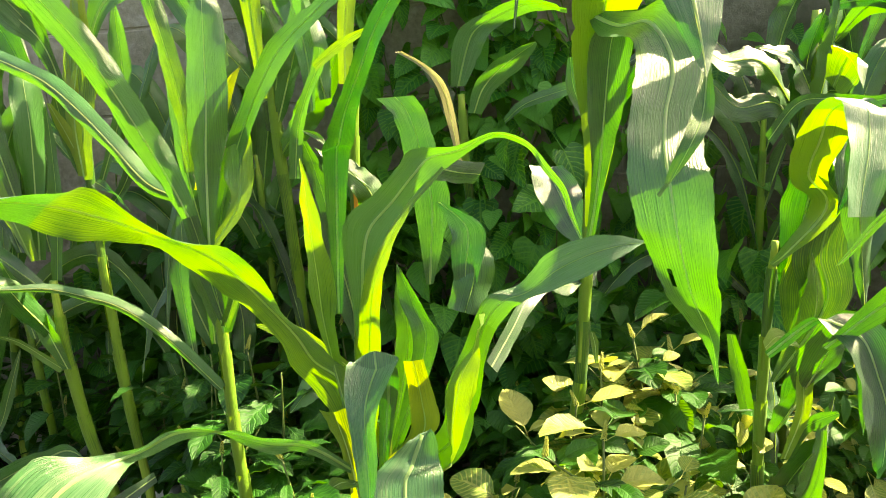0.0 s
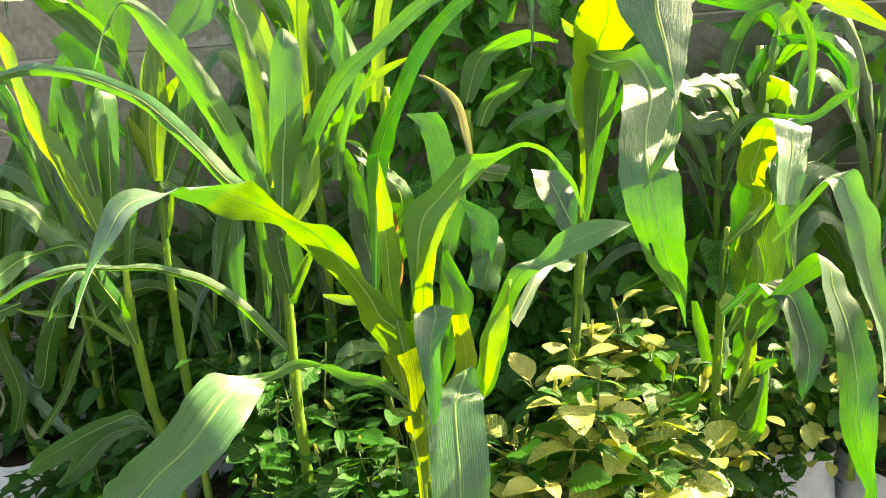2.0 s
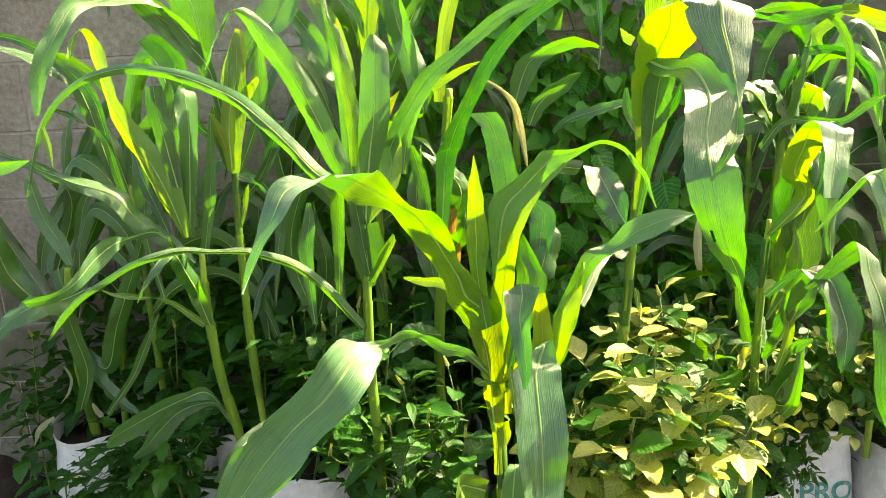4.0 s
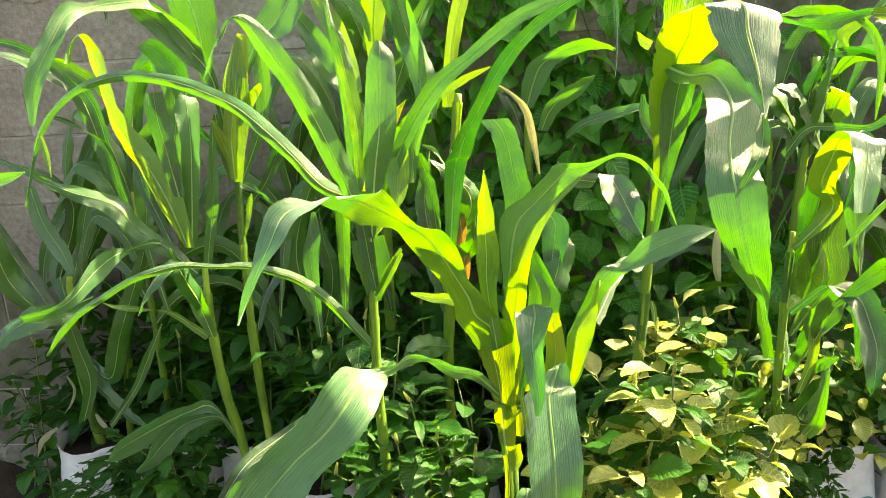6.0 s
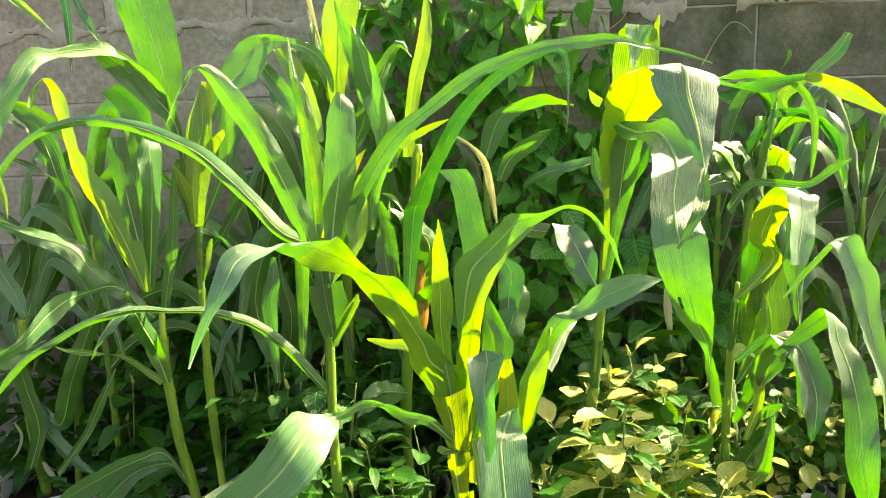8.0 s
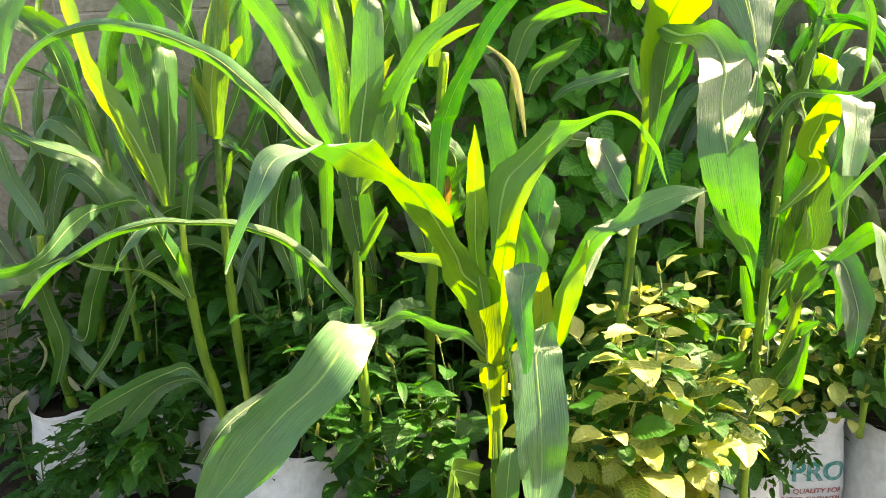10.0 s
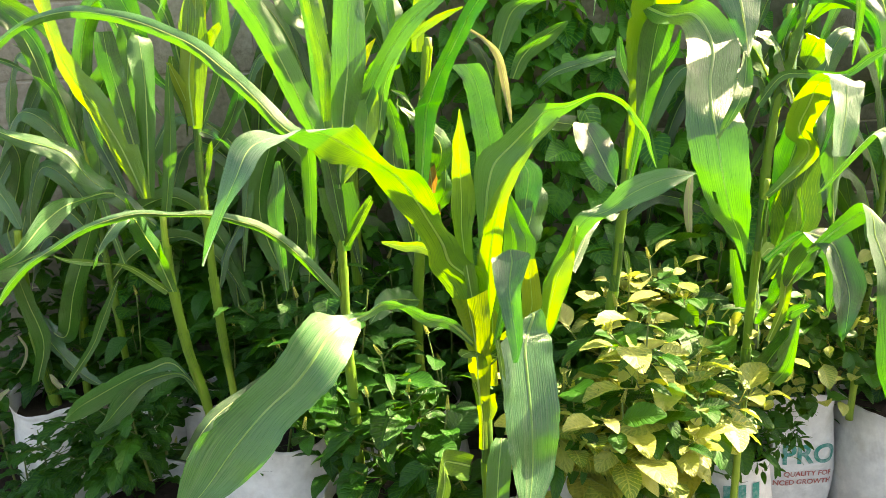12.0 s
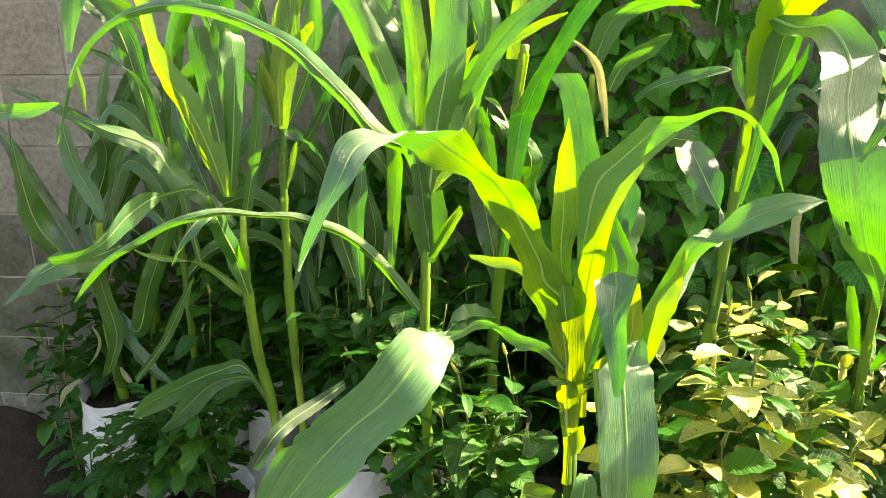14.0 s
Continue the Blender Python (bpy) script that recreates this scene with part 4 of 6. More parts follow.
leaf(plant, [(-1.50, 1.70, 1.00), (-1.40, 1.70, 1.24), (-1.45, 1.68, 1.35), (-1.55, 1.66, 1.40), (-1.65, 1.66, 1.44)], 0.051, (40,30))
leaf(plant, [(-1.19, 1.60, 1.30), (-1.24, 1.58, 1.58), (-1.30, 1.56, 1.65), (-1.40, 1.55, 1.70), (-1.51, 1.55, 1.72)], 0.046, (0,30))
leaf(plant, [(-1.45, 1.66, 0.94), (-1.42, 1.74, 1.06), (-1.33, 1.80, 1.25), (-1.22, 1.82, 1.37), (-1.25, 1.82, 1.55)], 0.062, (30,50))
leaf(plant, [(-1.49, 1.55, 0.59), (-1.52, 1.54, 0.57), (-1.54, 1.53, 0.55), (-1.56, 1.53, 0.50)], 0.024, (20,30), 0.002, mat=DRY)
leaf(plant, [(-1.39, 1.60, 0.61), (-1.38, 1.60, 0.58), (-1.35, 1.60, 0.54)], 0.023, (10,20), 0.001, mat=DRY)
leaf(plant, [(-1.46, 1.60, 0.74), (-1.44, 1.59, 0.70), (-1.45, 1.58, 0.66), (-1.48, 1.58, 0.62)], 0.016, (10,60), 0.001, mat=DRY)
leaf(plant, [(-1.39, 1.60, 0.78), (-1.47, 1.62, 0.93), (-1.60, 1.64, 1.16), (-1.66, 1.64, 1.29), (-1.76, 1.64, 1.40)], 0.059, (20,30))
blade(plant, [(-1.577, 1.720, 0.983), (-1.543, 1.726, 1.140), (-1.437, 1.732, 1.291), (-1.365, 1.738, 1.418), (-1.299, 1.744, 1.517), (-1.259, 1.750, 1.559)], [(-1.561, 1.720, 0.976), (-1.509, 1.726, 1.124), (-1.402, 1.732, 1.278), (-1.331, 1.738, 1.403), (-1.255, 1.744, 1.507), (-1.250, 1.750, 1.552)], 0.1, GREY)
blade(plant, [(-1.504, 1.700, 0.909), (-1.410, 1.690, 1.130), (-1.370, 1.680, 1.246), (-1.290, 1.670, 1.322), (-1.238, 1.660, 1.342)], [(-1.486, 1.700, 0.909), (-1.381, 1.690, 1.130), (-1.323, 1.680, 1.253), (-1.265, 1.670, 1.296), (-1.236, 1.660, 1.335)], 0.1, GREY)
blade(plant, [(-1.489, 1.620, 1.336), (-1.476, 1.607, 1.221), (-1.423, 1.593, 1.137), (-1.375, 1.580, 1.071)], [(-1.455, 1.620, 1.335), (-1.415, 1.607, 1.227), (-1.372, 1.593, 1.153), (-1.353, 1.580, 1.079)], 0.1, GREY)
blade(plant, [(-1.457, 1.600, 0.569), (-1.405, 1.583, 0.710), (-1.415, 1.567, 0.846), (-1.407, 1.550, 0.959)], [(-1.412, 1.600, 0.597), (-1.352, 1.583, 0.728), (-1.360, 1.567, 0.860), (-1.375, 1.550, 0.965)], 0.1)
blade(plant, [(-1.289, 1.500, 0.626), (-1.190, 1.490, 0.749), (-1.148, 1.480, 0.823), (-1.100, 1.470, 0.895), (-1.053, 1.460, 0.957)], [(-1.279, 1.500, 0.613), (-1.176, 1.490, 0.731), (-1.121, 1.480, 0.814), (-1.083, 1.470, 0.886), (-1.051, 1.460, 0.952)], 0.1)
blade(plant, [(-1.361, 1.150, 1.391), (-1.268, 1.140, 1.398), (-1.190, 1.130, 1.407), (-1.125, 1.120, 1.434)], [(-1.353, 1.150, 1.426), (-1.260, 1.140, 1.433), (-1.185, 1.130, 1.436), (-1.124, 1.120, 1.438)], 0.1, GREY)

plant = maize("young bright maize plant with broad folded leaves in front")
stalk(plant, [(-0.089, 0.930, 0.723), (-0.092, 0.930, 0.853), (-0.097, 0.930, 0.928), (-0.096, 0.930, 0.989)], 0.0125)
blade(plant, [(-0.083, 0.895, 0.999), (-0.079, 0.891, 1.065), (-0.080, 0.888, 1.137), (-0.114, 0.877, 1.164), (-0.133, 0.855, 1.213), (-0.151, 0.834, 1.245), (-0.182, 0.784, 1.337), (-0.232, 0.725, 1.379), (-0.260, 0.667, 1.434), (-0.268, 0.622, 1.443), (-0.308, 0.573, 1.448), (-0.339, 0.541, 1.440), (-0.356, 0.518, 1.430), (-0.372, 0.491, 1.403), (-0.398, 0.475, 1.360), (-0.429, 0.470, 1.308)], [(-0.125, 0.915, 0.984), (-0.134, 0.919, 1.048), (-0.155, 0.923, 1.096), (-0.184, 0.912, 1.142), (-0.188, 0.889, 1.183), (-0.211, 0.866, 1.243), (-0.244, 0.812, 1.305), (-0.272, 0.747, 1.365), (-0.310, 0.685, 1.386), (-0.327, 0.634, 1.413), (-0.347, 0.587, 1.439), (-0.375, 0.559, 1.448), (-0.399, 0.542, 1.438), (-0.409, 0.521, 1.405), (-0.422, 0.501, 1.361), (-0.437, 0.490, 1.300)], 0.08, BACKLIT_YELLOW, tip=GREY, split=0.66)
blade(plant, [(-0.104, 0.890, 1.001), (-0.144, 0.839, 1.071), (-0.185, 0.788, 1.107), (-0.219, 0.748, 1.138), (-0.247, 0.707, 1.165), (-0.268, 0.669, 1.161), (-0.316, 0.633, 1.173), (-0.339, 0.606, 1.185), (-0.361, 0.580, 1.165), (-0.391, 0.568, 1.126), (-0.442, 0.555, 1.084), (-0.501, 0.539, 1.032), (-0.530, 0.527, 0.968), (-0.539, 0.515, 0.919)], [(-0.109, 0.890, 0.991), (-0.154, 0.848, 1.048), (-0.190, 0.807, 1.075), (-0.225, 0.768, 1.119), (-0.252, 0.727, 1.137), (-0.280, 0.683, 1.141), (-0.276, 0.638, 1.145), (-0.286, 0.603, 1.125), (-0.303, 0.571, 1.103), (-0.334, 0.556, 1.073), (-0.371, 0.543, 1.044), (-0.397, 0.527, 1.008), (-0.459, 0.516, 0.956), (-0.531, 0.505, 0.925)], 0.07, GREY)
blade(plant, [(-0.090, 0.890, 1.007), (-0.106, 0.882, 1.198), (-0.100, 0.874, 1.270), (-0.105, 0.868, 1.345), (-0.114, 0.864, 1.397), (-0.120, 0.860, 1.434)], [(-0.101, 0.910, 0.998), (-0.134, 0.902, 1.192), (-0.140, 0.894, 1.288), (-0.135, 0.884, 1.363), (-0.126, 0.872, 1.406), (-0.122, 0.860, 1.433)], -0.12, BACKLIT_YELLOW)
# one folded leaf as two: painted sky-grey half here, sun-yellow half next
blade(plant, [(-0.094, 0.930, 1.164), (-0.096, 0.928, 1.245), (-0.099, 0.925, 1.295), (-0.091, 0.923, 1.344), (-0.051, 0.921, 1.375), (-0.015, 0.908, 1.409), (0.006, 0.904, 1.431), (0.060, 0.901, 1.433), (0.108, 0.887, 1.448), (0.145, 0.875, 1.438), (0.171, 0.867, 1.408), (0.190, 0.868, 1.381), (0.198, 0.869, 1.351), (0.207, 0.870, 1.323)], [(-0.084, 0.930, 1.167), (-0.063, 0.928, 1.253), (-0.049, 0.925, 1.286), (-0.031, 0.923, 1.315), (-0.002, 0.921, 1.354), (0.025, 0.909, 1.388), (0.047, 0.908, 1.405), (0.069, 0.907, 1.419), (0.110, 0.896, 1.441), (0.147, 0.885, 1.428), (0.165, 0.873, 1.401), (0.183, 0.872, 1.378), (0.193, 0.871, 1.349), (0.205, 0.870, 1.322)], 0.1, GREY, ripple=0.002)
blade(plant, [(-0.097, 0.940, 0.971), (-0.101, 0.930, 1.125), (-0.086, 0.920, 1.214), (-0.069, 0.912, 1.265), (-0.042, 0.903, 1.315), (-0.009, 0.899, 1.361), (0.044, 0.895, 1.410)], [(-0.086, 0.910, 0.987), (-0.058, 0.900, 1.141), (-0.047, 0.890, 1.248), (-0.037, 0.887, 1.286), (-0.016, 0.883, 1.327), (0.007, 0.884, 1.366), (0.047, 0.885, 1.407)], 0.06, BACKLIT_YELLOW, ripple=0.002)
blade(plant, [(0.010, 0.950, 1.431), (0.052, 0.965, 1.409), (0.091, 0.980, 1.399)], [(0.019, 0.950, 1.387), (0.042, 0.965, 1.378), (0.074, 0.980, 1.372)], -0.05)
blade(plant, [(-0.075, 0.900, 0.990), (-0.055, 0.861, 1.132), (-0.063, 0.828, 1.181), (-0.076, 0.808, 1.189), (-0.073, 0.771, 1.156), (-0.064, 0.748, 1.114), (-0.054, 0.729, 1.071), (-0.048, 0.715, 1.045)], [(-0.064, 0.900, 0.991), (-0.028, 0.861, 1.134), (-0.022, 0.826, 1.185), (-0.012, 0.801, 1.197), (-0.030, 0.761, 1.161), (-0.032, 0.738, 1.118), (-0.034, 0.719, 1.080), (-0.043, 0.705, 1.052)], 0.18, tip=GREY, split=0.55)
blade(plant, [(-0.084, 0.880, 0.956), (-0.017, 0.855, 1.062), (-0.045, 0.830, 1.050), (-0.065, 0.805, 1.035), (-0.065, 0.781, 0.998), (-0.062, 0.759, 0.949), (-0.059, 0.737, 0.896), (-0.052, 0.724, 0.837), (-0.044, 0.707, 0.796), (-0.032, 0.690, 0.750)], [(-0.075, 0.880, 0.962), (0.004, 0.861, 1.074), (0.021, 0.841, 1.039), (0.026, 0.822, 1.028), (0.029, 0.801, 0.986), (0.032, 0.779, 0.937), (0.031, 0.757, 0.888), (0.022, 0.744, 0.829), (-0.000, 0.718, 0.788), (-0.020, 0.690, 0.750)], 0.08, GREY)
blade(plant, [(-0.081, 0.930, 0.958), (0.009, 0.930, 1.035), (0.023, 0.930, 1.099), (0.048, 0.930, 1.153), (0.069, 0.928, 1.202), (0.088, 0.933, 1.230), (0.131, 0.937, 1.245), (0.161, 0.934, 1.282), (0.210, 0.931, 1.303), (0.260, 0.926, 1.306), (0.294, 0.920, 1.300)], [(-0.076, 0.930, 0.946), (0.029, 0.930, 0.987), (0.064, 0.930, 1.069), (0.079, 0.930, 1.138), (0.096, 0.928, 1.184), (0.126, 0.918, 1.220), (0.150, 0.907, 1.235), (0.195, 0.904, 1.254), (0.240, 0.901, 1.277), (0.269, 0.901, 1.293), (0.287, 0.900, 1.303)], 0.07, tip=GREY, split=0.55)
blade(plant, [(-0.075, 0.935, 0.949), (0.020, 0.931, 0.986), (0.018, 0.927, 1.048), (0.029, 0.923, 1.108), (0.062, 0.929, 1.156), (0.082, 0.925, 1.211)], [(-0.065, 0.905, 0.960), (0.024, 0.901, 0.998), (0.050, 0.897, 1.060), (0.070, 0.893, 1.129), (0.077, 0.899, 1.166), (0.079, 0.895, 1.219)], -0.1, PALE)
blade(plant, [(-0.068, 0.960, 0.974), (-0.015, 0.963, 1.143), (-0.024, 0.967, 1.221), (-0.033, 0.970, 1.262)], [(-0.080, 0.960, 0.975), (-0.050, 0.963, 1.148), (-0.045, 0.967, 1.222), (-0.036, 0.970, 1.261)], 0.1)
blade(plant, [(-0.065, 0.950, 0.966), (0.010, 0.953, 1.144), (0.002, 0.957, 1.195), (-0.035, 0.960, 1.271)], [(-0.077, 0.950, 0.968), (-0.023, 0.953, 1.148), (-0.038, 0.957, 1.224), (-0.037, 0.960, 1.270)], 0.1)
# squared off at the top to paint the upper edge of a sunlit patch
blade(plant, [(-0.108, 0.915, 0.861), (-0.118, 0.911, 0.926), (-0.121, 0.907, 0.970), (-0.132, 0.903, 1.032), (-0.142, 0.899, 1.070), (-0.147, 0.895, 1.090)], [(-0.083, 0.895, 0.877), (-0.080, 0.891, 0.941), (-0.078, 0.887, 0.983), (-0.079, 0.883, 1.045), (-0.081, 0.879, 1.084), (-0.082, 0.875, 1.112)], -0.25, SUNLIT_SHEATH)
blade(plant, [(-0.106, 0.905, 0.766), (-0.105, 0.903, 0.830), (-0.109, 0.902, 0.875), (-0.116, 0.900, 0.913)], [(-0.088, 0.905, 0.766), (-0.089, 0.903, 0.833), (-0.092, 0.902, 0.879), (-0.105, 0.900, 0.919)], -0.3, SUNLIT_SHEATH)
blade(plant, [(-0.080, 0.940, 0.885), (-0.081, 0.937, 0.955), (-0.084, 0.933, 1.023), (-0.085, 0.930, 1.049)], [(-0.064, 0.940, 0.885), (-0.065, 0.937, 0.955), (-0.061, 0.933, 1.029), (-0.068, 0.930, 1.053)], -0.2, SUNLIT_SHEATH)
blade(plant, [(-0.069, 0.900, 1.002), (-0.026, 0.893, 1.051), (-0.021, 0.887, 1.111), (-0.023, 0.880, 1.163)], [(-0.035, 0.900, 1.002), (0.013, 0.893, 1.060), (0.014, 0.887, 1.104), (0.004, 0.880, 1.166)], -0.1, SUNLIT_SHEATH)
blade(plant, [(-0.074, 0.790, 1.053), (-0.069, 0.780, 1.004), (-0.065, 0.770, 0.965)], [(-0.066, 0.790, 1.051), (-0.059, 0.780, 1.006), (-0.058, 0.770, 0.965)], 0.05, PALE)
blade(plant, [(-0.104, 0.890, 0.954), (-0.114, 0.883, 0.985), (-0.133, 0.877, 0.996), (-0.140, 0.870, 0.989)], [(-0.084, 0.890, 0.954), (-0.090, 0.883, 0.978), (-0.108, 0.877, 0.979), (-0.127, 0.870, 0.980)], 0.1, SUNLIT_SHEATH)
blade(plant, [(-0.097, 0.895, 0.879), (-0.095, 0.890, 0.853), (-0.093, 0.885, 0.836)], [(-0.072, 0.895, 0.893), (-0.068, 0.890, 0.865), (-0.078, 0.885, 0.843)], 0.2, SUNLIT_SHEATH)
blade(plant, [(-0.097, 1.000, 1.076), (-0.190, 1.017, 1.154), (-0.238, 1.033, 1.159), (-0.288, 1.050, 1.157)], [(-0.098, 1.000, 1.063), (-0.194, 1.017, 1.133), (-0.242, 1.033, 1.139), (-0.286, 1.050, 1.151)], 0.1, PALE)
blade(plant, [(0.077, 0.980, 1.117), (0.113, 1.031, 1.165), (0.134, 1.082, 1.192), (0.166, 1.139, 1.194), (0.199, 1.202, 1.173), (0.237, 1.265, 1.145)], [(0.091, 0.980, 1.099), (0.120, 1.025, 1.132), (0.146, 1.070, 1.164), (0.173, 1.121, 1.173), (0.202, 1.178, 1.146), (0.234, 1.235, 1.152)], 0.06)
blade(plant, [(-0.116, 0.900, 0.755), (-0.145, 0.880, 0.778), (-0.174, 0.860, 0.788), (-0.188, 0.850, 0.725), (-0.196, 0.840, 0.668)], [(-0.128, 0.900, 0.696), (-0.156, 0.880, 0.717), (-0.167, 0.860, 0.737), (-0.163, 0.850, 0.712), (-0.180, 0.840, 0.662)], 0.1, PALE)
blade(plant, [(-0.072, 0.920, 0.780), (-0.086, 0.903, 0.765), (-0.094, 0.887, 0.712), (-0.097, 0.870, 0.645)], [(-0.050, 0.920, 0.778), (-0.042, 0.903, 0.763), (-0.046, 0.887, 0.705), (-0.052, 0.870, 0.639)], 0.1)

plant = maize("tall maize plant with a very broad sunlit hanging leaf")
stalk(plant, [(0.201, 1.240, 0.780), (0.223, 1.240, 0.971), (0.233, 1.240, 1.111), (0.243, 1.240, 1.246), (0.251, 1.240, 1.376), (0.268, 1.240, 1.525)], 0.0125)
blade(plant, [(0.235, 1.220, 1.251), (0.235, 1.200, 1.382), (0.220, 1.180, 1.506), (0.218, 1.140, 1.588), (0.221, 1.105, 1.647), (0.240, 1.060, 1.676), (0.272, 1.015, 1.690)], [(0.248, 1.220, 1.250), (0.281, 1.200, 1.380), (0.297, 1.180, 1.503), (0.309, 1.140, 1.584), (0.331, 1.095, 1.624), (0.300, 1.040, 1.685), (0.277, 0.985, 1.685)], 0.08, BACKLIT_YELLOW)
blade(plant, [(0.261, 0.959, 1.682), (0.260, 0.939, 1.684), (0.268, 0.919, 1.637), (0.292, 0.904, 1.598), (0.310, 0.889, 1.564), (0.331, 0.879, 1.521), (0.343, 0.869, 1.496)], [(0.335, 0.961, 1.684), (0.383, 0.941, 1.664), (0.380, 0.921, 1.628), (0.371, 0.906, 1.590), (0.364, 0.891, 1.553), (0.355, 0.881, 1.520), (0.346, 0.871, 1.495)], -0.07, GREY, ripple=0.002)
blade(plant, [(0.239, 1.170, 1.589), (0.255, 1.110, 1.551), (0.288, 1.062, 1.547), (0.290, 1.013, 1.511), (0.274, 0.960, 1.453), (0.267, 0.927, 1.416), (0.267, 0.915, 1.371), (0.278, 0.899, 1.317), (0.304, 0.889, 1.245), (0.347, 0.876, 1.189), (0.360, 0.850, 1.140)], [(0.243, 1.170, 1.591), (0.299, 1.110, 1.584), (0.341, 1.066, 1.585), (0.385, 1.019, 1.516), (0.364, 0.964, 1.455), (0.355, 0.914, 1.409), (0.356, 0.877, 1.374), (0.356, 0.849, 1.305), (0.358, 0.843, 1.245), (0.361, 0.849, 1.192), (0.362, 0.850, 1.138)], 0.05, hole=(0.80, -0.5))
blade(plant, [(0.349, 0.900, 1.515), (0.332, 0.872, 1.464), (0.315, 0.845, 1.434), (0.298, 0.837, 1.392), (0.289, 0.830, 1.373)], [(0.356, 0.900, 1.510), (0.354, 0.868, 1.464), (0.336, 0.835, 1.435), (0.306, 0.823, 1.399), (0.285, 0.810, 1.377)], 0.15, PALE)
blade(plant, [(0.243, 1.200, 1.453), (0.250, 1.188, 1.593), (0.243, 1.175, 1.693), (0.251, 1.162, 1.760), (0.265, 1.150, 1.784)], [(0.256, 1.200, 1.452), (0.319, 1.188, 1.591), (0.337, 1.175, 1.678), (0.339, 1.162, 1.751), (0.319, 1.150, 1.778)], -0.1, PALE)
blade(plant, [(0.262, 1.135, 1.783), (0.266, 1.125, 1.739), (0.270, 1.115, 1.694)], [(0.321, 1.145, 1.779), (0.302, 1.135, 1.739), (0.278, 1.125, 1.694)], 0.1)
blade(plant, [(0.320, 1.160, 1.751), (0.325, 1.155, 1.779), (0.333, 1.150, 1.800)], [(0.336, 1.160, 1.751), (0.336, 1.155, 1.778), (0.335, 1.150, 1.800)], 0.1, PALE)
blade(plant, [(0.256, 1.280, 1.127), (0.258, 1.315, 1.174), (0.198, 1.350, 1.211), (0.158, 1.385, 1.276), (0.146, 1.420, 1.331)], [(0.242, 1.280, 1.128), (0.236, 1.315, 1.175), (0.250, 1.350, 1.237), (0.237, 1.385, 1.295), (0.208, 1.420, 1.326)], 0.08, ripple=0.007)
blade(plant, [(0.238, 1.240, 1.635), (0.222, 1.250, 1.648), (0.208, 1.260, 1.658)], [(0.229, 1.240, 1.617), (0.213, 1.250, 1.627), (0.210, 1.260, 1.643)], 0.1, PALE)
blade(plant, [(0.246, 1.220, 1.417), (0.278, 1.197, 1.461), (0.305, 1.173, 1.497), (0.317, 1.150, 1.538)], [(0.267, 1.220, 1.416), (0.291, 1.197, 1.442), (0.319, 1.173, 1.488), (0.320, 1.150, 1.536)], 0.1)
blade(plant, [(0.239, 1.230, 1.059), (0.242, 1.225, 1.033), (0.247, 1.220, 1.006)], [(0.248, 1.230, 1.059), (0.255, 1.225, 1.038), (0.252, 1.220, 1.003)], 0.1, PALE)
blade(plant, [(0.234, 1.200, 1.229), (0.245, 1.185, 1.346), (0.239, 1.170, 1.446), (0.243, 1.155, 1.541), (0.271, 1.140, 1.585)], [(0.247, 1.200, 1.229), (0.269, 1.185, 1.346), (0.292, 1.170, 1.444), (0.306, 1.155, 1.538), (0.309, 1.140, 1.586)], 0.1)
blade(plant, [(0.260, 1.220, 1.340), (0.275, 1.227, 1.390), (0.240, 1.233, 1.465), (0.223, 1.240, 1.527)], [(0.250, 1.220, 1.341), (0.247, 1.227, 1.403), (0.212, 1.233, 1.473), (0.215, 1.240, 1.527)], 0.1)

plant = maize("leafy maize plant with translucent yellow sheaths")
stalk(plant, [(0.513, 1.170, 0.603), (0.511, 1.170, 0.853), (0.513, 1.170, 0.991), (0.517, 1.170, 1.125), (0.523, 1.170, 1.227)], 0.009)
leaf(plant, [(0.54, 1.18, 0.89), (0.56, 1.10, 1.02), (0.59, 1.06, 1.12), (0.62, 1.04, 1.08), (0.61, 1.03, 0.97)], 0.067, (10,10))
leaf(plant, [(0.57, 1.17, 1.05), (0.56, 1.14, 1.17), (0.58, 1.12, 1.27), (0.60, 1.12, 1.34)], 0.071, (10,0), 0.003, mat=PALE)
leaf(plant, [(0.56, 1.17, 1.00), (0.57, 1.14, 1.07), (0.57, 1.12, 1.15), (0.56, 1.12, 1.22)], 0.056, (0,20), 0.003, mat=PALE)
leaf(plant, [(0.56, 1.18, 1.08), (0.55, 1.14, 1.25), (0.56, 1.10, 1.37), (0.57, 1.06, 1.43), (0.58, 1.03, 1.41), (0.55, 1.02, 1.30)], 0.066, (10,0,10))
leaf(plant, [(0.58, 1.18, 1.06), (0.59, 1.14, 1.27), (0.60, 1.10, 1.36), (0.59, 1.06, 1.34), (0.60, 1.05, 1.22), (0.61, 1.05, 1.14)], 0.060, (0,0))
leaf(plant, [(0.54, 1.20, 0.70), (0.56, 1.16, 0.81), (0.60, 1.14, 0.90), (0.61, 1.13, 0.98)], 0.052, (10,20))
leaf(plant, [(0.55, 1.20, 0.82), (0.55, 1.22, 0.93), (0.54, 1.24, 1.01)], 0.036, (30,40))
leaf(plant, [(0.53, 1.18, 0.80), (0.57, 1.14, 0.79), (0.59, 1.12, 0.88), (0.60, 1.12, 0.96)], 0.054, (30,40))
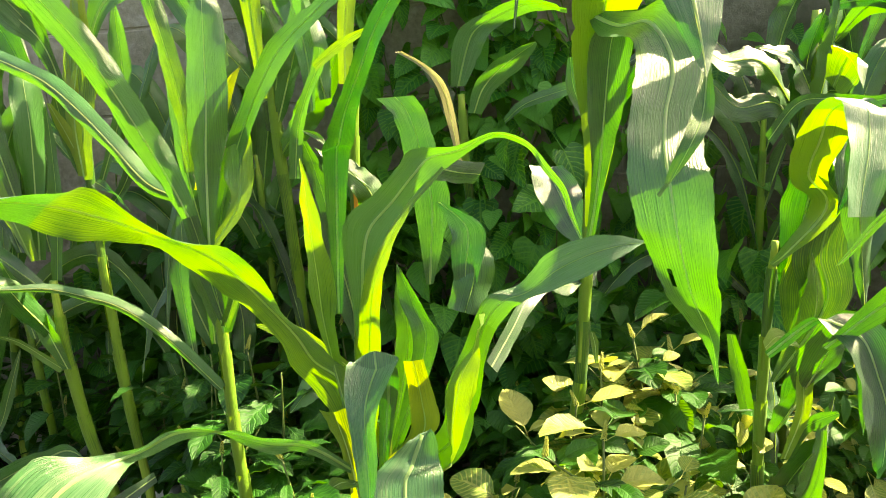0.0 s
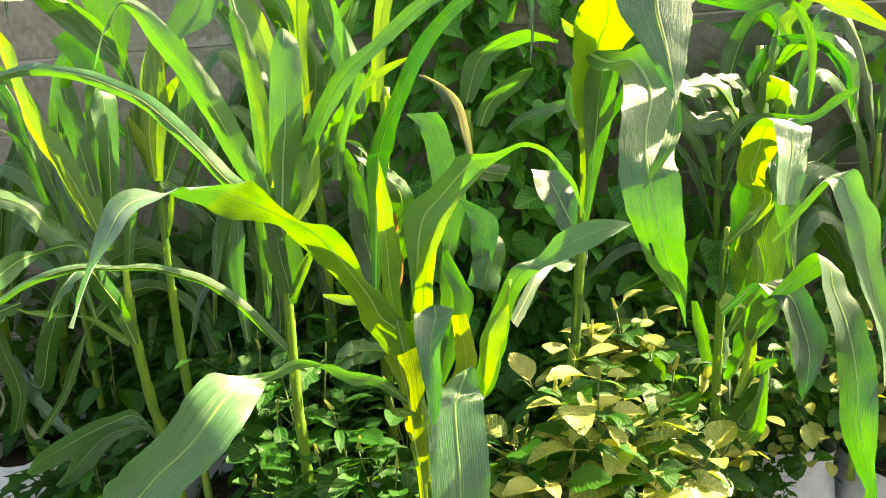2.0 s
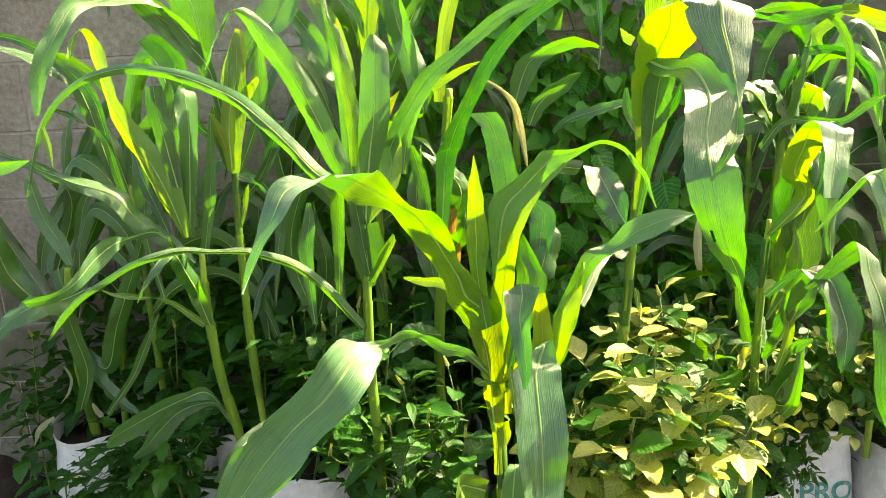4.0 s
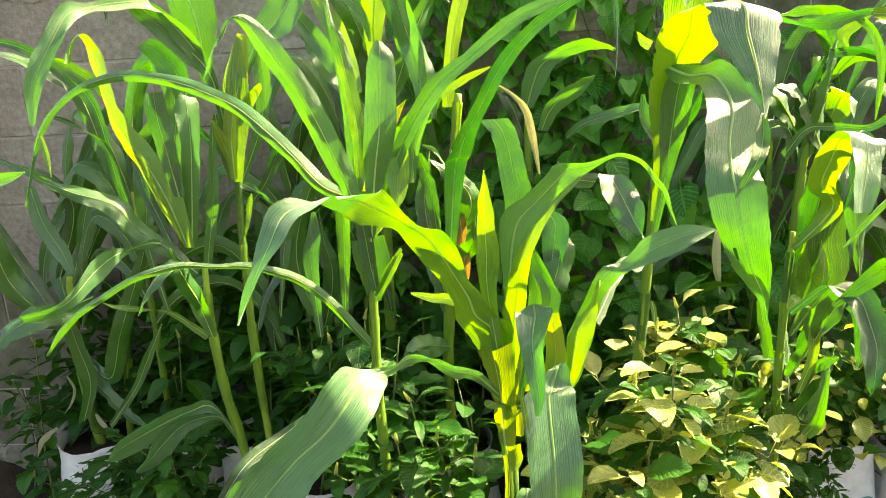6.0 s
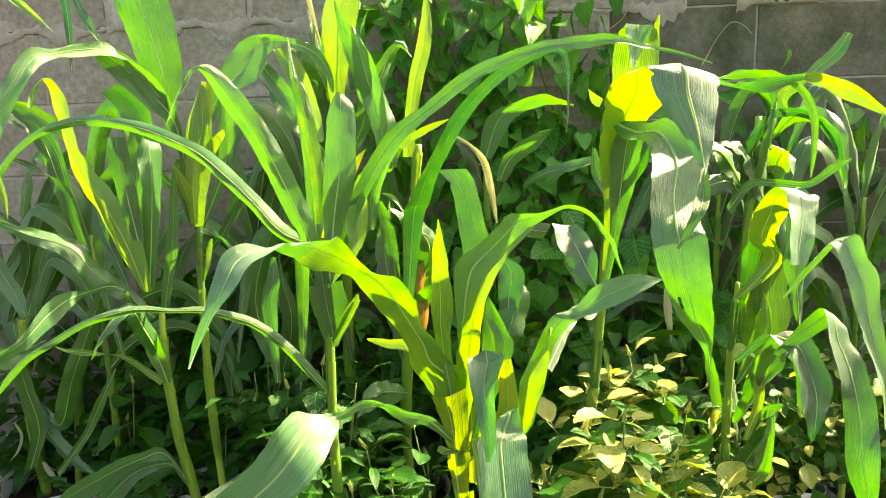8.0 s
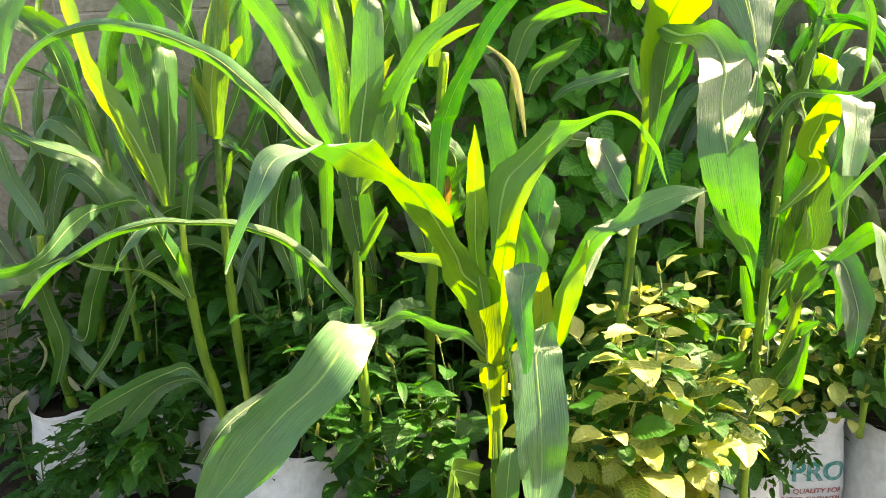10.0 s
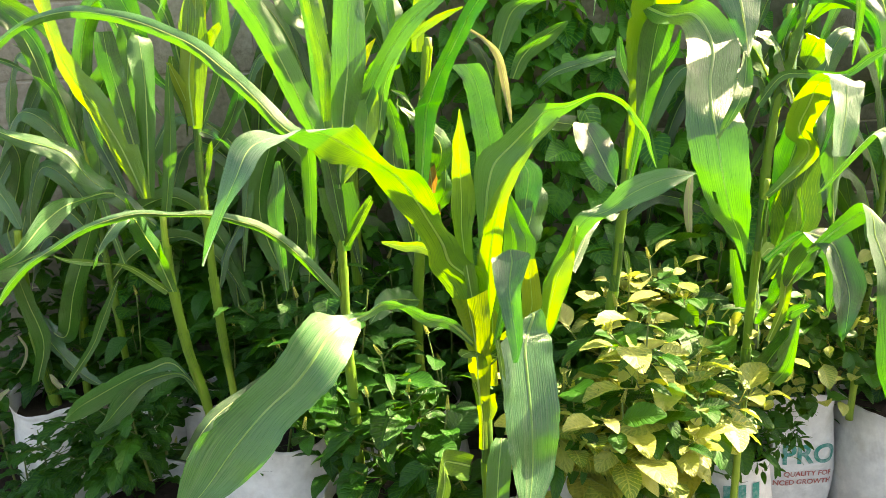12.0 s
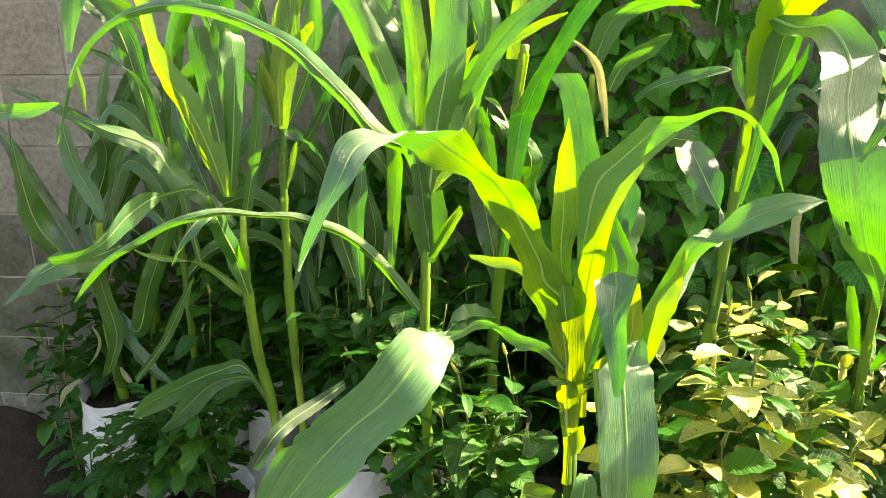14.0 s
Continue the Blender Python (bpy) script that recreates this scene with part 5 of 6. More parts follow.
blade(plant, [(0.503, 1.135, 1.200), (0.550, 1.108, 1.295), (0.509, 1.082, 1.336), (0.501, 1.050, 1.392), (0.511, 1.017, 1.441), (0.531, 0.988, 1.454), (0.532, 0.963, 1.428), (0.527, 0.941, 1.390), (0.521, 0.927, 1.356), (0.522, 0.913, 1.321)], [(0.503, 1.105, 1.204), (0.576, 1.078, 1.288), (0.548, 1.052, 1.351), (0.560, 1.030, 1.393), (0.558, 1.010, 1.432), (0.595, 0.990, 1.437), (0.591, 0.971, 1.420), (0.581, 0.953, 1.386), (0.570, 0.940, 1.350), (0.553, 0.928, 1.317)], 0.08, BACKLIT_YELLOW, tip=GREY, split=0.6)
blade(plant, [(0.544, 1.000, 1.234), (0.612, 0.976, 1.343), (0.633, 0.953, 1.308), (0.648, 0.935, 1.250), (0.660, 0.921, 1.186), (0.679, 0.911, 1.131), (0.698, 0.903, 1.076), (0.704, 0.895, 1.003)], [(0.554, 1.000, 1.238), (0.658, 0.981, 1.360), (0.683, 0.961, 1.319), (0.699, 0.948, 1.287), (0.704, 0.936, 1.223), (0.716, 0.924, 1.125), (0.717, 0.914, 1.070), (0.711, 0.905, 0.998)], 0.08, GREY)
blade(plant, [(0.534, 1.000, 1.122), (0.606, 0.969, 1.220), (0.610, 0.939, 1.164), (0.623, 0.914, 1.101), (0.634, 0.907, 1.021), (0.639, 0.902, 0.940), (0.658, 0.894, 0.869), (0.680, 0.884, 0.810), (0.696, 0.870, 0.744)], [(0.543, 1.000, 1.114), (0.646, 0.978, 1.185), (0.665, 0.956, 1.155), (0.684, 0.933, 1.102), (0.695, 0.903, 1.018), (0.686, 0.871, 0.950), (0.681, 0.856, 0.885), (0.685, 0.851, 0.815), (0.689, 0.850, 0.755)], 0.08)
blade(plant, [(0.476, 1.050, 1.093), (0.525, 1.024, 1.153), (0.545, 0.999, 1.139), (0.561, 0.975, 1.117), (0.569, 0.953, 1.073), (0.570, 0.936, 1.033), (0.578, 0.933, 0.993), (0.585, 0.930, 0.962)], [(0.484, 1.050, 1.082), (0.538, 1.033, 1.138), (0.567, 1.016, 1.163), (0.605, 0.996, 1.152), (0.624, 0.976, 1.104), (0.635, 0.955, 1.059), (0.611, 0.933, 1.010), (0.579, 0.910, 0.974)], 0.08)
blade(plant, [(0.514, 1.140, 1.003), (0.549, 1.135, 1.134), (0.534, 1.130, 1.211), (0.559, 1.125, 1.297), (0.582, 1.120, 1.345)], [(0.526, 1.140, 1.003), (0.623, 1.135, 1.132), (0.611, 1.130, 1.222), (0.617, 1.125, 1.296), (0.611, 1.120, 1.344)], -0.1, PALE)
blade(plant, [(0.530, 1.120, 0.876), (0.544, 1.110, 0.961), (0.540, 1.100, 1.030), (0.557, 1.090, 1.097), (0.581, 1.080, 1.137)], [(0.543, 1.120, 0.876), (0.568, 1.110, 0.960), (0.567, 1.100, 1.043), (0.589, 1.090, 1.090), (0.611, 1.080, 1.124)], 0.1, PALE)
blade(plant, [(0.535, 1.140, 0.866), (0.556, 1.127, 0.927), (0.573, 1.113, 0.959), (0.603, 1.100, 0.971)], [(0.557, 1.140, 0.866), (0.573, 1.127, 0.916), (0.584, 1.113, 0.932), (0.607, 1.100, 0.964)], 0.1)
blade(plant, [(0.556, 1.140, 0.768), (0.571, 1.127, 0.810), (0.583, 1.113, 0.878), (0.581, 1.100, 0.938)], [(0.578, 1.140, 0.753), (0.595, 1.127, 0.788), (0.597, 1.113, 0.858), (0.590, 1.100, 0.938)], 0.1)
blade(plant, [(0.562, 1.120, 1.014), (0.529, 1.107, 1.092), (0.501, 1.093, 1.113), (0.483, 1.080, 1.096)], [(0.570, 1.120, 1.004), (0.551, 1.107, 1.066), (0.520, 1.093, 1.084), (0.492, 1.080, 1.077)], 0.1, PALE)
blade(plant, [(0.482, 1.180, 0.933), (0.462, 1.170, 1.006), (0.452, 1.160, 1.077)], [(0.505, 1.180, 0.933), (0.490, 1.170, 1.005), (0.465, 1.160, 1.076)], 0.1)

plant = maize("maize plant with thin arching leaves near the shaded wall")
stalk(plant, [(0.72, 1.66, 0.29), (0.70, 1.60, 0.63), (0.69, 1.56, 0.97), (0.68, 1.55, 1.16), (0.69, 1.54, 1.39), (0.70, 1.54, 1.58)], 0.014)
leaf(plant, [(0.74, 1.55, 1.33), (0.66, 1.50, 1.48), (0.61, 1.46, 1.51), (0.56, 1.44, 1.52)], 0.057, (30,20))
leaf(plant, [(0.73, 1.55, 1.16), (0.91, 1.60, 1.32), (1.03, 1.62, 1.37), (1.17, 1.64, 1.45)], 0.077, (30,20))
leaf(plant, [(0.68, 1.55, 1.32), (0.63, 1.52, 1.41), (0.55, 1.50, 1.41), (0.49, 1.48, 1.46), (0.44, 1.46, 1.42)], 0.059, (20,20))
leaf(plant, [(0.68, 1.55, 1.38), (0.60, 1.52, 1.49), (0.52, 1.50, 1.50), (0.46, 1.48, 1.55)], 0.064, (20,20))
leaf(plant, [(0.68, 1.55, 1.26), (0.71, 1.52, 1.43), (0.72, 1.50, 1.55), (0.73, 1.50, 1.64)], 0.055, (30,20))
leaf(plant, [(0.70, 1.55, 1.32), (0.68, 1.52, 1.48), (0.70, 1.50, 1.58)], 0.065, (10,10))
leaf(plant, [(0.47, 1.50, 1.18), (0.46, 1.48, 1.12), (0.46, 1.47, 1.06), (0.47, 1.47, 0.99)], 0.023, (10,20), 0.002, mat=DRY)
leaf(plant, [(0.74, 1.55, 1.52), (0.78, 1.50, 1.58), (0.84, 1.46, 1.57), (0.87, 1.44, 1.50), (0.88, 1.43, 1.38)], 0.042, (10,20))
blade(plant, [(0.596, 1.060, 1.668), (0.524, 1.033, 1.665), (0.463, 1.007, 1.653), (0.397, 0.980, 1.659)], [(0.608, 1.100, 1.657), (0.556, 1.073, 1.643), (0.493, 1.047, 1.636), (0.417, 1.020, 1.654)], 0.06, GREY)
blade(plant, [(0.587, 1.080, 1.661), (0.501, 1.053, 1.677), (0.449, 1.027, 1.674), (0.403, 1.000, 1.664)], [(0.611, 1.120, 1.648), (0.521, 1.093, 1.665), (0.465, 1.067, 1.661), (0.420, 1.040, 1.658)], 0.06)
blade(plant, [(0.607, 1.100, 1.668), (0.627, 1.088, 1.670), (0.658, 1.075, 1.659), (0.695, 1.062, 1.641), (0.756, 1.050, 1.587)], [(0.617, 1.100, 1.651), (0.648, 1.088, 1.638), (0.667, 1.075, 1.620), (0.699, 1.062, 1.605), (0.757, 1.050, 1.576)], 0.08, BACKLIT_YELLOW)
blade(plant, [(0.573, 1.100, 1.657), (0.611, 1.113, 1.626), (0.637, 1.125, 1.582), (0.648, 1.138, 1.526), (0.657, 1.150, 1.456)], [(0.588, 1.100, 1.660), (0.627, 1.113, 1.632), (0.654, 1.125, 1.587), (0.663, 1.138, 1.525), (0.660, 1.150, 1.456)], 0.1)
blade(plant, [(0.711, 1.500, 1.597), (0.765, 1.474, 1.598), (0.815, 1.448, 1.573), (0.849, 1.424, 1.524), (0.856, 1.402, 1.465), (0.854, 1.380, 1.403)], [(0.724, 1.500, 1.575), (0.775, 1.486, 1.578), (0.822, 1.472, 1.552), (0.852, 1.456, 1.510), (0.865, 1.438, 1.462), (0.874, 1.420, 1.399)], 0.1)
blade(plant, [(0.605, 1.100, 1.660), (0.629, 1.107, 1.688), (0.662, 1.113, 1.714), (0.694, 1.120, 1.749)], [(0.619, 1.100, 1.653), (0.657, 1.107, 1.677), (0.690, 1.113, 1.702), (0.711, 1.120, 1.743)], 0.1)
blade(plant, [(0.669, 1.400, 1.458), (0.665, 1.383, 1.506), (0.671, 1.367, 1.513), (0.700, 1.350, 1.499)], [(0.699, 1.400, 1.423), (0.722, 1.383, 1.457), (0.725, 1.367, 1.478), (0.714, 1.350, 1.440)], 0.1, BACKLIT_YELLOW)
blade(plant, [(0.758, 1.500, 1.584), (0.723, 1.493, 1.630), (0.752, 1.487, 1.660), (0.787, 1.480, 1.687)], [(0.772, 1.500, 1.575), (0.752, 1.493, 1.616), (0.778, 1.487, 1.645), (0.801, 1.480, 1.676)], 0.1, BACKLIT_YELLOW)
blade(plant, [(0.556, 1.350, 1.372), (0.601, 1.340, 1.432), (0.660, 1.330, 1.437), (0.733, 1.320, 1.431), (0.775, 1.310, 1.466), (0.818, 1.300, 1.484)], [(0.570, 1.350, 1.352), (0.612, 1.340, 1.415), (0.668, 1.330, 1.417), (0.737, 1.320, 1.415), (0.789, 1.310, 1.450), (0.821, 1.300, 1.478)], 0.1)

plant = maize("maize plant at the edge of the bed with drooping leaves")
stalk(plant, [(1.26, 1.74, 0.12), (1.18, 1.66, 0.50), (1.08, 1.52, 0.84), (1.02, 1.42, 1.11), (1.00, 1.37, 1.30)], 0.016)
leaf(plant, [(1.01, 1.38, 1.12), (0.98, 1.32, 1.28), (0.94, 1.28, 1.38), (0.96, 1.26, 1.42)], 0.072, (0,10))
leaf(plant, [(1.01, 1.38, 1.22), (1.03, 1.36, 1.37), (0.96, 1.34, 1.49), (0.92, 1.34, 1.57), (0.88, 1.34, 1.61)], 0.060, (20,10))
leaf(plant, [(1.02, 1.40, 0.92), (1.04, 1.38, 1.04), (1.05, 1.38, 1.16)], 0.057, (20,20))
leaf(plant, [(1.01, 1.38, 1.16), (1.10, 1.38, 1.29), (1.18, 1.36, 1.31)], 0.055, (20,20))

plant = maize("maize plant crowded behind the others, leaves dull grey-green")
stalk(plant, [(-0.26, 1.55, 0.54), (-0.26, 1.52, 0.77), (-0.24, 1.50, 1.01), (-0.22, 1.48, 1.21), (-0.21, 1.47, 1.38), (-0.19, 1.46, 1.54)], 0.015)
leaf(plant, [(-0.26, 1.48, 1.48), (-0.28, 1.48, 1.60), (-0.31, 1.45, 1.70), (-0.33, 1.43, 1.80), (-0.34, 1.43, 1.84)], 0.068, (0,10))
leaf(plant, [(-0.22, 1.48, 1.14), (-0.17, 1.44, 1.26), (-0.20, 1.42, 1.33), (-0.27, 1.40, 1.39)], 0.062, (10,20))
leaf(plant, [(0.03, 1.30, 1.21), (0.04, 1.28, 1.16), (0.02, 1.26, 1.09)], 0.074, (10,0), 0.0, True)
leaf(plant, [(-0.23, 1.48, 1.07), (-0.17, 1.42, 1.16), (-0.16, 1.40, 1.24)], 0.058, (20,30))
leaf(plant, [(-0.24, 1.50, 0.92), (-0.27, 1.52, 1.07), (-0.30, 1.54, 1.24), (-0.28, 1.55, 1.39)], 0.067, (20,10))
leaf(plant, [(-0.25, 1.50, 0.85), (-0.32, 1.40, 0.89), (-0.37, 1.34, 0.85)], 0.069, (20,20))
blade(plant, [(-0.072, 1.410, 1.100), (-0.084, 1.414, 1.261), (-0.096, 1.418, 1.351), (-0.105, 1.421, 1.411), (-0.121, 1.423, 1.453), (-0.143, 1.425, 1.476)], [(-0.057, 1.410, 1.100), (-0.013, 1.414, 1.259), (-0.026, 1.418, 1.334), (-0.038, 1.421, 1.398), (-0.051, 1.423, 1.448), (-0.070, 1.425, 1.477)], 0.02, GREY, ripple=0.002)
blade(plant, [(-0.297, 1.460, 1.454), (-0.299, 1.457, 1.553), (-0.322, 1.453, 1.637), (-0.351, 1.450, 1.733), (-0.367, 1.440, 1.786), (-0.376, 1.430, 1.837), (-0.379, 1.420, 1.893)], [(-0.278, 1.460, 1.460), (-0.267, 1.457, 1.566), (-0.271, 1.453, 1.649), (-0.288, 1.450, 1.730), (-0.309, 1.440, 1.783), (-0.349, 1.430, 1.836), (-0.376, 1.420, 1.894)], 0.1, GREY)
blade(plant, [(-0.235, 1.500, 1.507), (-0.224, 1.496, 1.620), (-0.208, 1.492, 1.716), (-0.188, 1.488, 1.783), (-0.174, 1.484, 1.848), (-0.159, 1.480, 1.924)], [(-0.206, 1.500, 1.506), (-0.191, 1.496, 1.619), (-0.171, 1.492, 1.708), (-0.151, 1.488, 1.781), (-0.146, 1.484, 1.846), (-0.157, 1.480, 1.925)], -0.1, PALE)
blade(plant, [(-0.025, 1.300, 1.290), (-0.002, 1.290, 1.243), (-0.001, 1.280, 1.176), (0.006, 1.270, 1.101)], [(-0.012, 1.300, 1.290), (0.061, 1.290, 1.241), (0.049, 1.280, 1.161), (0.030, 1.270, 1.097)], 0.04, GREY)
blade(plant, [(-0.329, 1.400, 1.332), (-0.314, 1.395, 1.418), (-0.288, 1.390, 1.480), (-0.257, 1.385, 1.540), (-0.241, 1.380, 1.580)], [(-0.305, 1.400, 1.331), (-0.285, 1.395, 1.428), (-0.260, 1.390, 1.493), (-0.231, 1.385, 1.539), (-0.223, 1.380, 1.573)], 0.1, GREY)
blade(plant, [(-0.227, 1.300, 1.548), (-0.182, 1.293, 1.579), (-0.149, 1.287, 1.593), (-0.107, 1.280, 1.603)], [(-0.219, 1.300, 1.535), (-0.169, 1.293, 1.566), (-0.139, 1.287, 1.582), (-0.106, 1.280, 1.600)], 0.1, BACKLIT_YELLOW)
blade(plant, [(-0.113, 1.500, 1.562), (-0.063, 1.495, 1.529), (-0.031, 1.490, 1.485), (-0.015, 1.485, 1.413), (0.004, 1.480, 1.327)], [(-0.098, 1.500, 1.562), (-0.051, 1.495, 1.532), (-0.014, 1.490, 1.492), (0.003, 1.485, 1.419), (0.010, 1.480, 1.327)], 0.1, DRY)
blade(plant, [(-0.177, 1.400, 1.313), (-0.223, 1.387, 1.373), (-0.248, 1.373, 1.418), (-0.278, 1.360, 1.431)], [(-0.163, 1.400, 1.305), (-0.210, 1.387, 1.345), (-0.242, 1.373, 1.397), (-0.276, 1.360, 1.426)], 0.1)
blade(plant, [(-0.270, 1.420, 1.194), (-0.283, 1.413, 1.285), (-0.297, 1.407, 1.359), (-0.301, 1.400, 1.403)], [(-0.248, 1.420, 1.193), (-0.251, 1.413, 1.284), (-0.264, 1.407, 1.358), (-0.284, 1.400, 1.405)], 0.1)
blade(plant, [(-0.404, 1.500, 1.488), (-0.419, 1.497, 1.672), (-0.422, 1.493, 1.765), (-0.425, 1.490, 1.849), (-0.407, 1.487, 1.916), (-0.388, 1.483, 1.976), (-0.371, 1.480, 2.041)], [(-0.389, 1.500, 1.488), (-0.379, 1.497, 1.671), (-0.357, 1.493, 1.763), (-0.338, 1.490, 1.845), (-0.325, 1.487, 1.913), (-0.360, 1.483, 1.982), (-0.368, 1.480, 2.043)], -0.08, BACKLIT_YELLOW)
blade(plant, [(-0.467, 1.500, 1.921), (-0.450, 1.500, 1.851), (-0.436, 1.500, 1.794)], [(-0.452, 1.500, 1.927), (-0.441, 1.500, 1.858), (-0.430, 1.500, 1.797)], 0.1, DRY)
blade(plant, [(-0.544, 1.450, 1.787), (-0.510, 1.433, 1.709), (-0.476, 1.417, 1.624), (-0.448, 1.400, 1.553)], [(-0.522, 1.450, 1.793), (-0.465, 1.433, 1.735), (-0.432, 1.417, 1.636), (-0.419, 1.400, 1.559)], 0.1, BACKLIT_YELLOW)
blade(plant, [(-0.496, 1.300, 1.024), (-0.490, 1.287, 1.230), (-0.486, 1.273, 1.316), (-0.500, 1.260, 1.372)], [(-0.482, 1.300, 1.024), (-0.456, 1.287, 1.229), (-0.453, 1.273, 1.315), (-0.489, 1.260, 1.372)], 0.1)
blade(plant, [(-0.588, 1.380, 0.935), (-0.609, 1.387, 1.136), (-0.592, 1.393, 1.209), (-0.577, 1.400, 1.267)], [(-0.573, 1.380, 0.935), (-0.568, 1.387, 1.135), (-0.557, 1.393, 1.208), (-0.565, 1.400, 1.267)], 0.1, GREY)
blade(plant, [(-0.213, 1.450, 1.332), (-0.215, 1.445, 1.250), (-0.213, 1.440, 1.159), (-0.206, 1.435, 1.096), (-0.197, 1.430, 1.044)], [(-0.198, 1.450, 1.331), (-0.189, 1.445, 1.249), (-0.180, 1.440, 1.159), (-0.180, 1.435, 1.089), (-0.191, 1.430, 1.043)], 0.15, DEAD)

plant = maize("maize plant close to the wall with pale leaves among vine")
stalk(plant, [(-0.45, 1.70, 0.77), (-0.43, 1.66, 1.14), (-0.43, 1.64, 1.38), (-0.42, 1.63, 1.61), (-0.42, 1.62, 1.79)], 0.016)
leaf(plant, [(-0.44, 1.64, 1.41), (-0.42, 1.60, 1.64), (-0.42, 1.58, 1.79), (-0.38, 1.56, 1.91), (-0.36, 1.56, 2.02)], 0.085, (10,0,10))
leaf(plant, [(-0.43, 1.63, 1.54), (-0.44, 1.60, 1.67), (-0.47, 1.56, 1.77), (-0.51, 1.54, 1.81), (-0.55, 1.52, 1.81), (-0.58, 1.52, 1.79)], 0.069, (0,20))
leaf(plant, [(-0.44, 1.63, 1.48), (-0.49, 1.62, 1.56), (-0.55, 1.60, 1.64), (-0.60, 1.60, 1.73), (-0.65, 1.60, 1.76)], 0.069, (20,20))
leaf(plant, [(-0.45, 1.63, 1.58), (-0.47, 1.62, 1.75), (-0.47, 1.62, 1.85), (-0.49, 1.62, 1.95)], 0.034, (20,40))
leaf(plant, [(-0.42, 1.63, 1.48), (-0.39, 1.60, 1.59), (-0.40, 1.58, 1.67), (-0.41, 1.57, 1.67)], 0.061, (20,10))
leaf(plant, [(-0.42, 1.63, 1.43), (-0.33, 1.62, 1.65), (-0.25, 1.62, 1.80), (-0.21, 1.62, 1.77)], 0.062, (30,30))
leaf(plant, [(-0.43, 1.64, 1.35), (-0.31, 1.56, 1.47), (-0.25, 1.52, 1.54), (-0.23, 1.50, 1.59)], 0.066, (10,20))
leaf(plant, [(-0.64, 1.60, 0.88), (-0.69, 1.60, 1.09), (-0.64, 1.60, 1.27), (-0.57, 1.60, 1.38)], 0.064, (30,20))
leaf(plant, [(-0.65, 1.60, 0.81), (-0.58, 1.56, 1.03), (-0.59, 1.54, 1.17), (-0.59, 1.52, 1.25)], 0.056, (20,30))
leaf(plant, [(-0.58, 1.60, 0.81), (-0.57, 1.62, 0.98), (-0.62, 1.64, 1.08), (-0.68, 1.64, 1.11)], 0.063, (10,20))
leaf(plant, [(-0.79, 1.70, 0.73), (-0.79, 1.70, 0.92), (-0.75, 1.72, 1.13), (-0.70, 1.72, 1.30)], 0.062, (10,20))
leaf(plant, [(-0.82, 1.70, 0.77), (-0.83, 1.74, 1.02), (-0.83, 1.76, 1.21), (-0.86, 1.78, 1.33)], 0.070, (20,20))

plant = maize("maize plant half hidden by climbing vine at the wall")
stalk(plant, [(-0.00, 1.78, 0.85), (-0.00, 1.77, 1.11), (-0.01, 1.76, 1.32), (-0.01, 1.76, 1.46)], 0.014)
leaf(plant, [(-0.01, 1.76, 1.36), (-0.05, 1.74, 1.48), (-0.10, 1.72, 1.54)], 0.050, (30,20))
blade(plant, [(-0.028, 1.720, 1.480), (-0.022, 1.711, 1.552), (0.002, 1.702, 1.606), (0.062, 1.693, 1.636), (0.139, 1.683, 1.660), (0.185, 1.674, 1.649), (0.237, 1.665, 1.628)], [(0.005, 1.720, 1.479), (0.040, 1.716, 1.542), (0.063, 1.712, 1.586), (0.094, 1.708, 1.607), (0.157, 1.703, 1.629), (0.191, 1.699, 1.631), (0.241, 1.695, 1.621)], 0.06, GREY)
blade(plant, [(0.015, 1.645, 1.423), (0.033, 1.638, 1.482), (0.079, 1.632, 1.531), (0.168, 1.625, 1.564)], [(0.042, 1.675, 1.415), (0.074, 1.668, 1.465), (0.129, 1.662, 1.507), (0.173, 1.655, 1.558)], 0.1, GREY)
blade(plant, [(0.090, 1.670, 1.404), (0.136, 1.655, 1.446), (0.212, 1.640, 1.471), (0.286, 1.625, 1.484), (0.314, 1.610, 1.478)], [(0.094, 1.650, 1.393), (0.141, 1.635, 1.424), (0.217, 1.620, 1.446), (0.290, 1.605, 1.467), (0.310, 1.590, 1.476)], 0.1)

plant = maize("small maize plant squeezed in beside the wall")
stalk(plant, [(-1.40, 1.80, 0.52), (-1.34, 1.78, 0.82), (-1.29, 1.77, 1.07), (-1.25, 1.76, 1.26)], 0.013)
leaf(plant, [(-1.31, 1.77, 0.98), (-1.22, 1.74, 1.17), (-1.14, 1.70, 1.32), (-1.13, 1.68, 1.40)], 0.044, (10,20))
leaf(plant, [(-1.30, 1.77, 1.02), (-1.32, 1.78, 1.20), (-1.28, 1.80, 1.38), (-1.24, 1.82, 1.48)], 0.054, (10,20))
leaf(plant, [(-1.29, 1.77, 1.07), (-1.12, 1.72, 1.23), (-1.06, 1.70, 1.38), (-1.13, 1.70, 1.49)], 0.051, (20,20))
leaf(plant, [(-1.32, 1.77, 0.90), (-1.36, 1.72, 1.01), (-1.41, 1.70, 0.96), (-1.45, 1.70, 0.85)], 0.047, (20,40))
leaf(plant, [(-1.31, 1.80, 0.98), (-1.35, 1.82, 1.19), (-1.35, 1.84, 1.40), (-1.38, 1.85, 1.53), (-1.44, 1.85, 1.57)], 0.051, (10,20))
leaf(plant, [(-1.32, 1.80, 1.02), (-1.24, 1.82, 1.23), (-1.19, 1.84, 1.36)], 0.052, (10,20))
# ---- end of maize ----


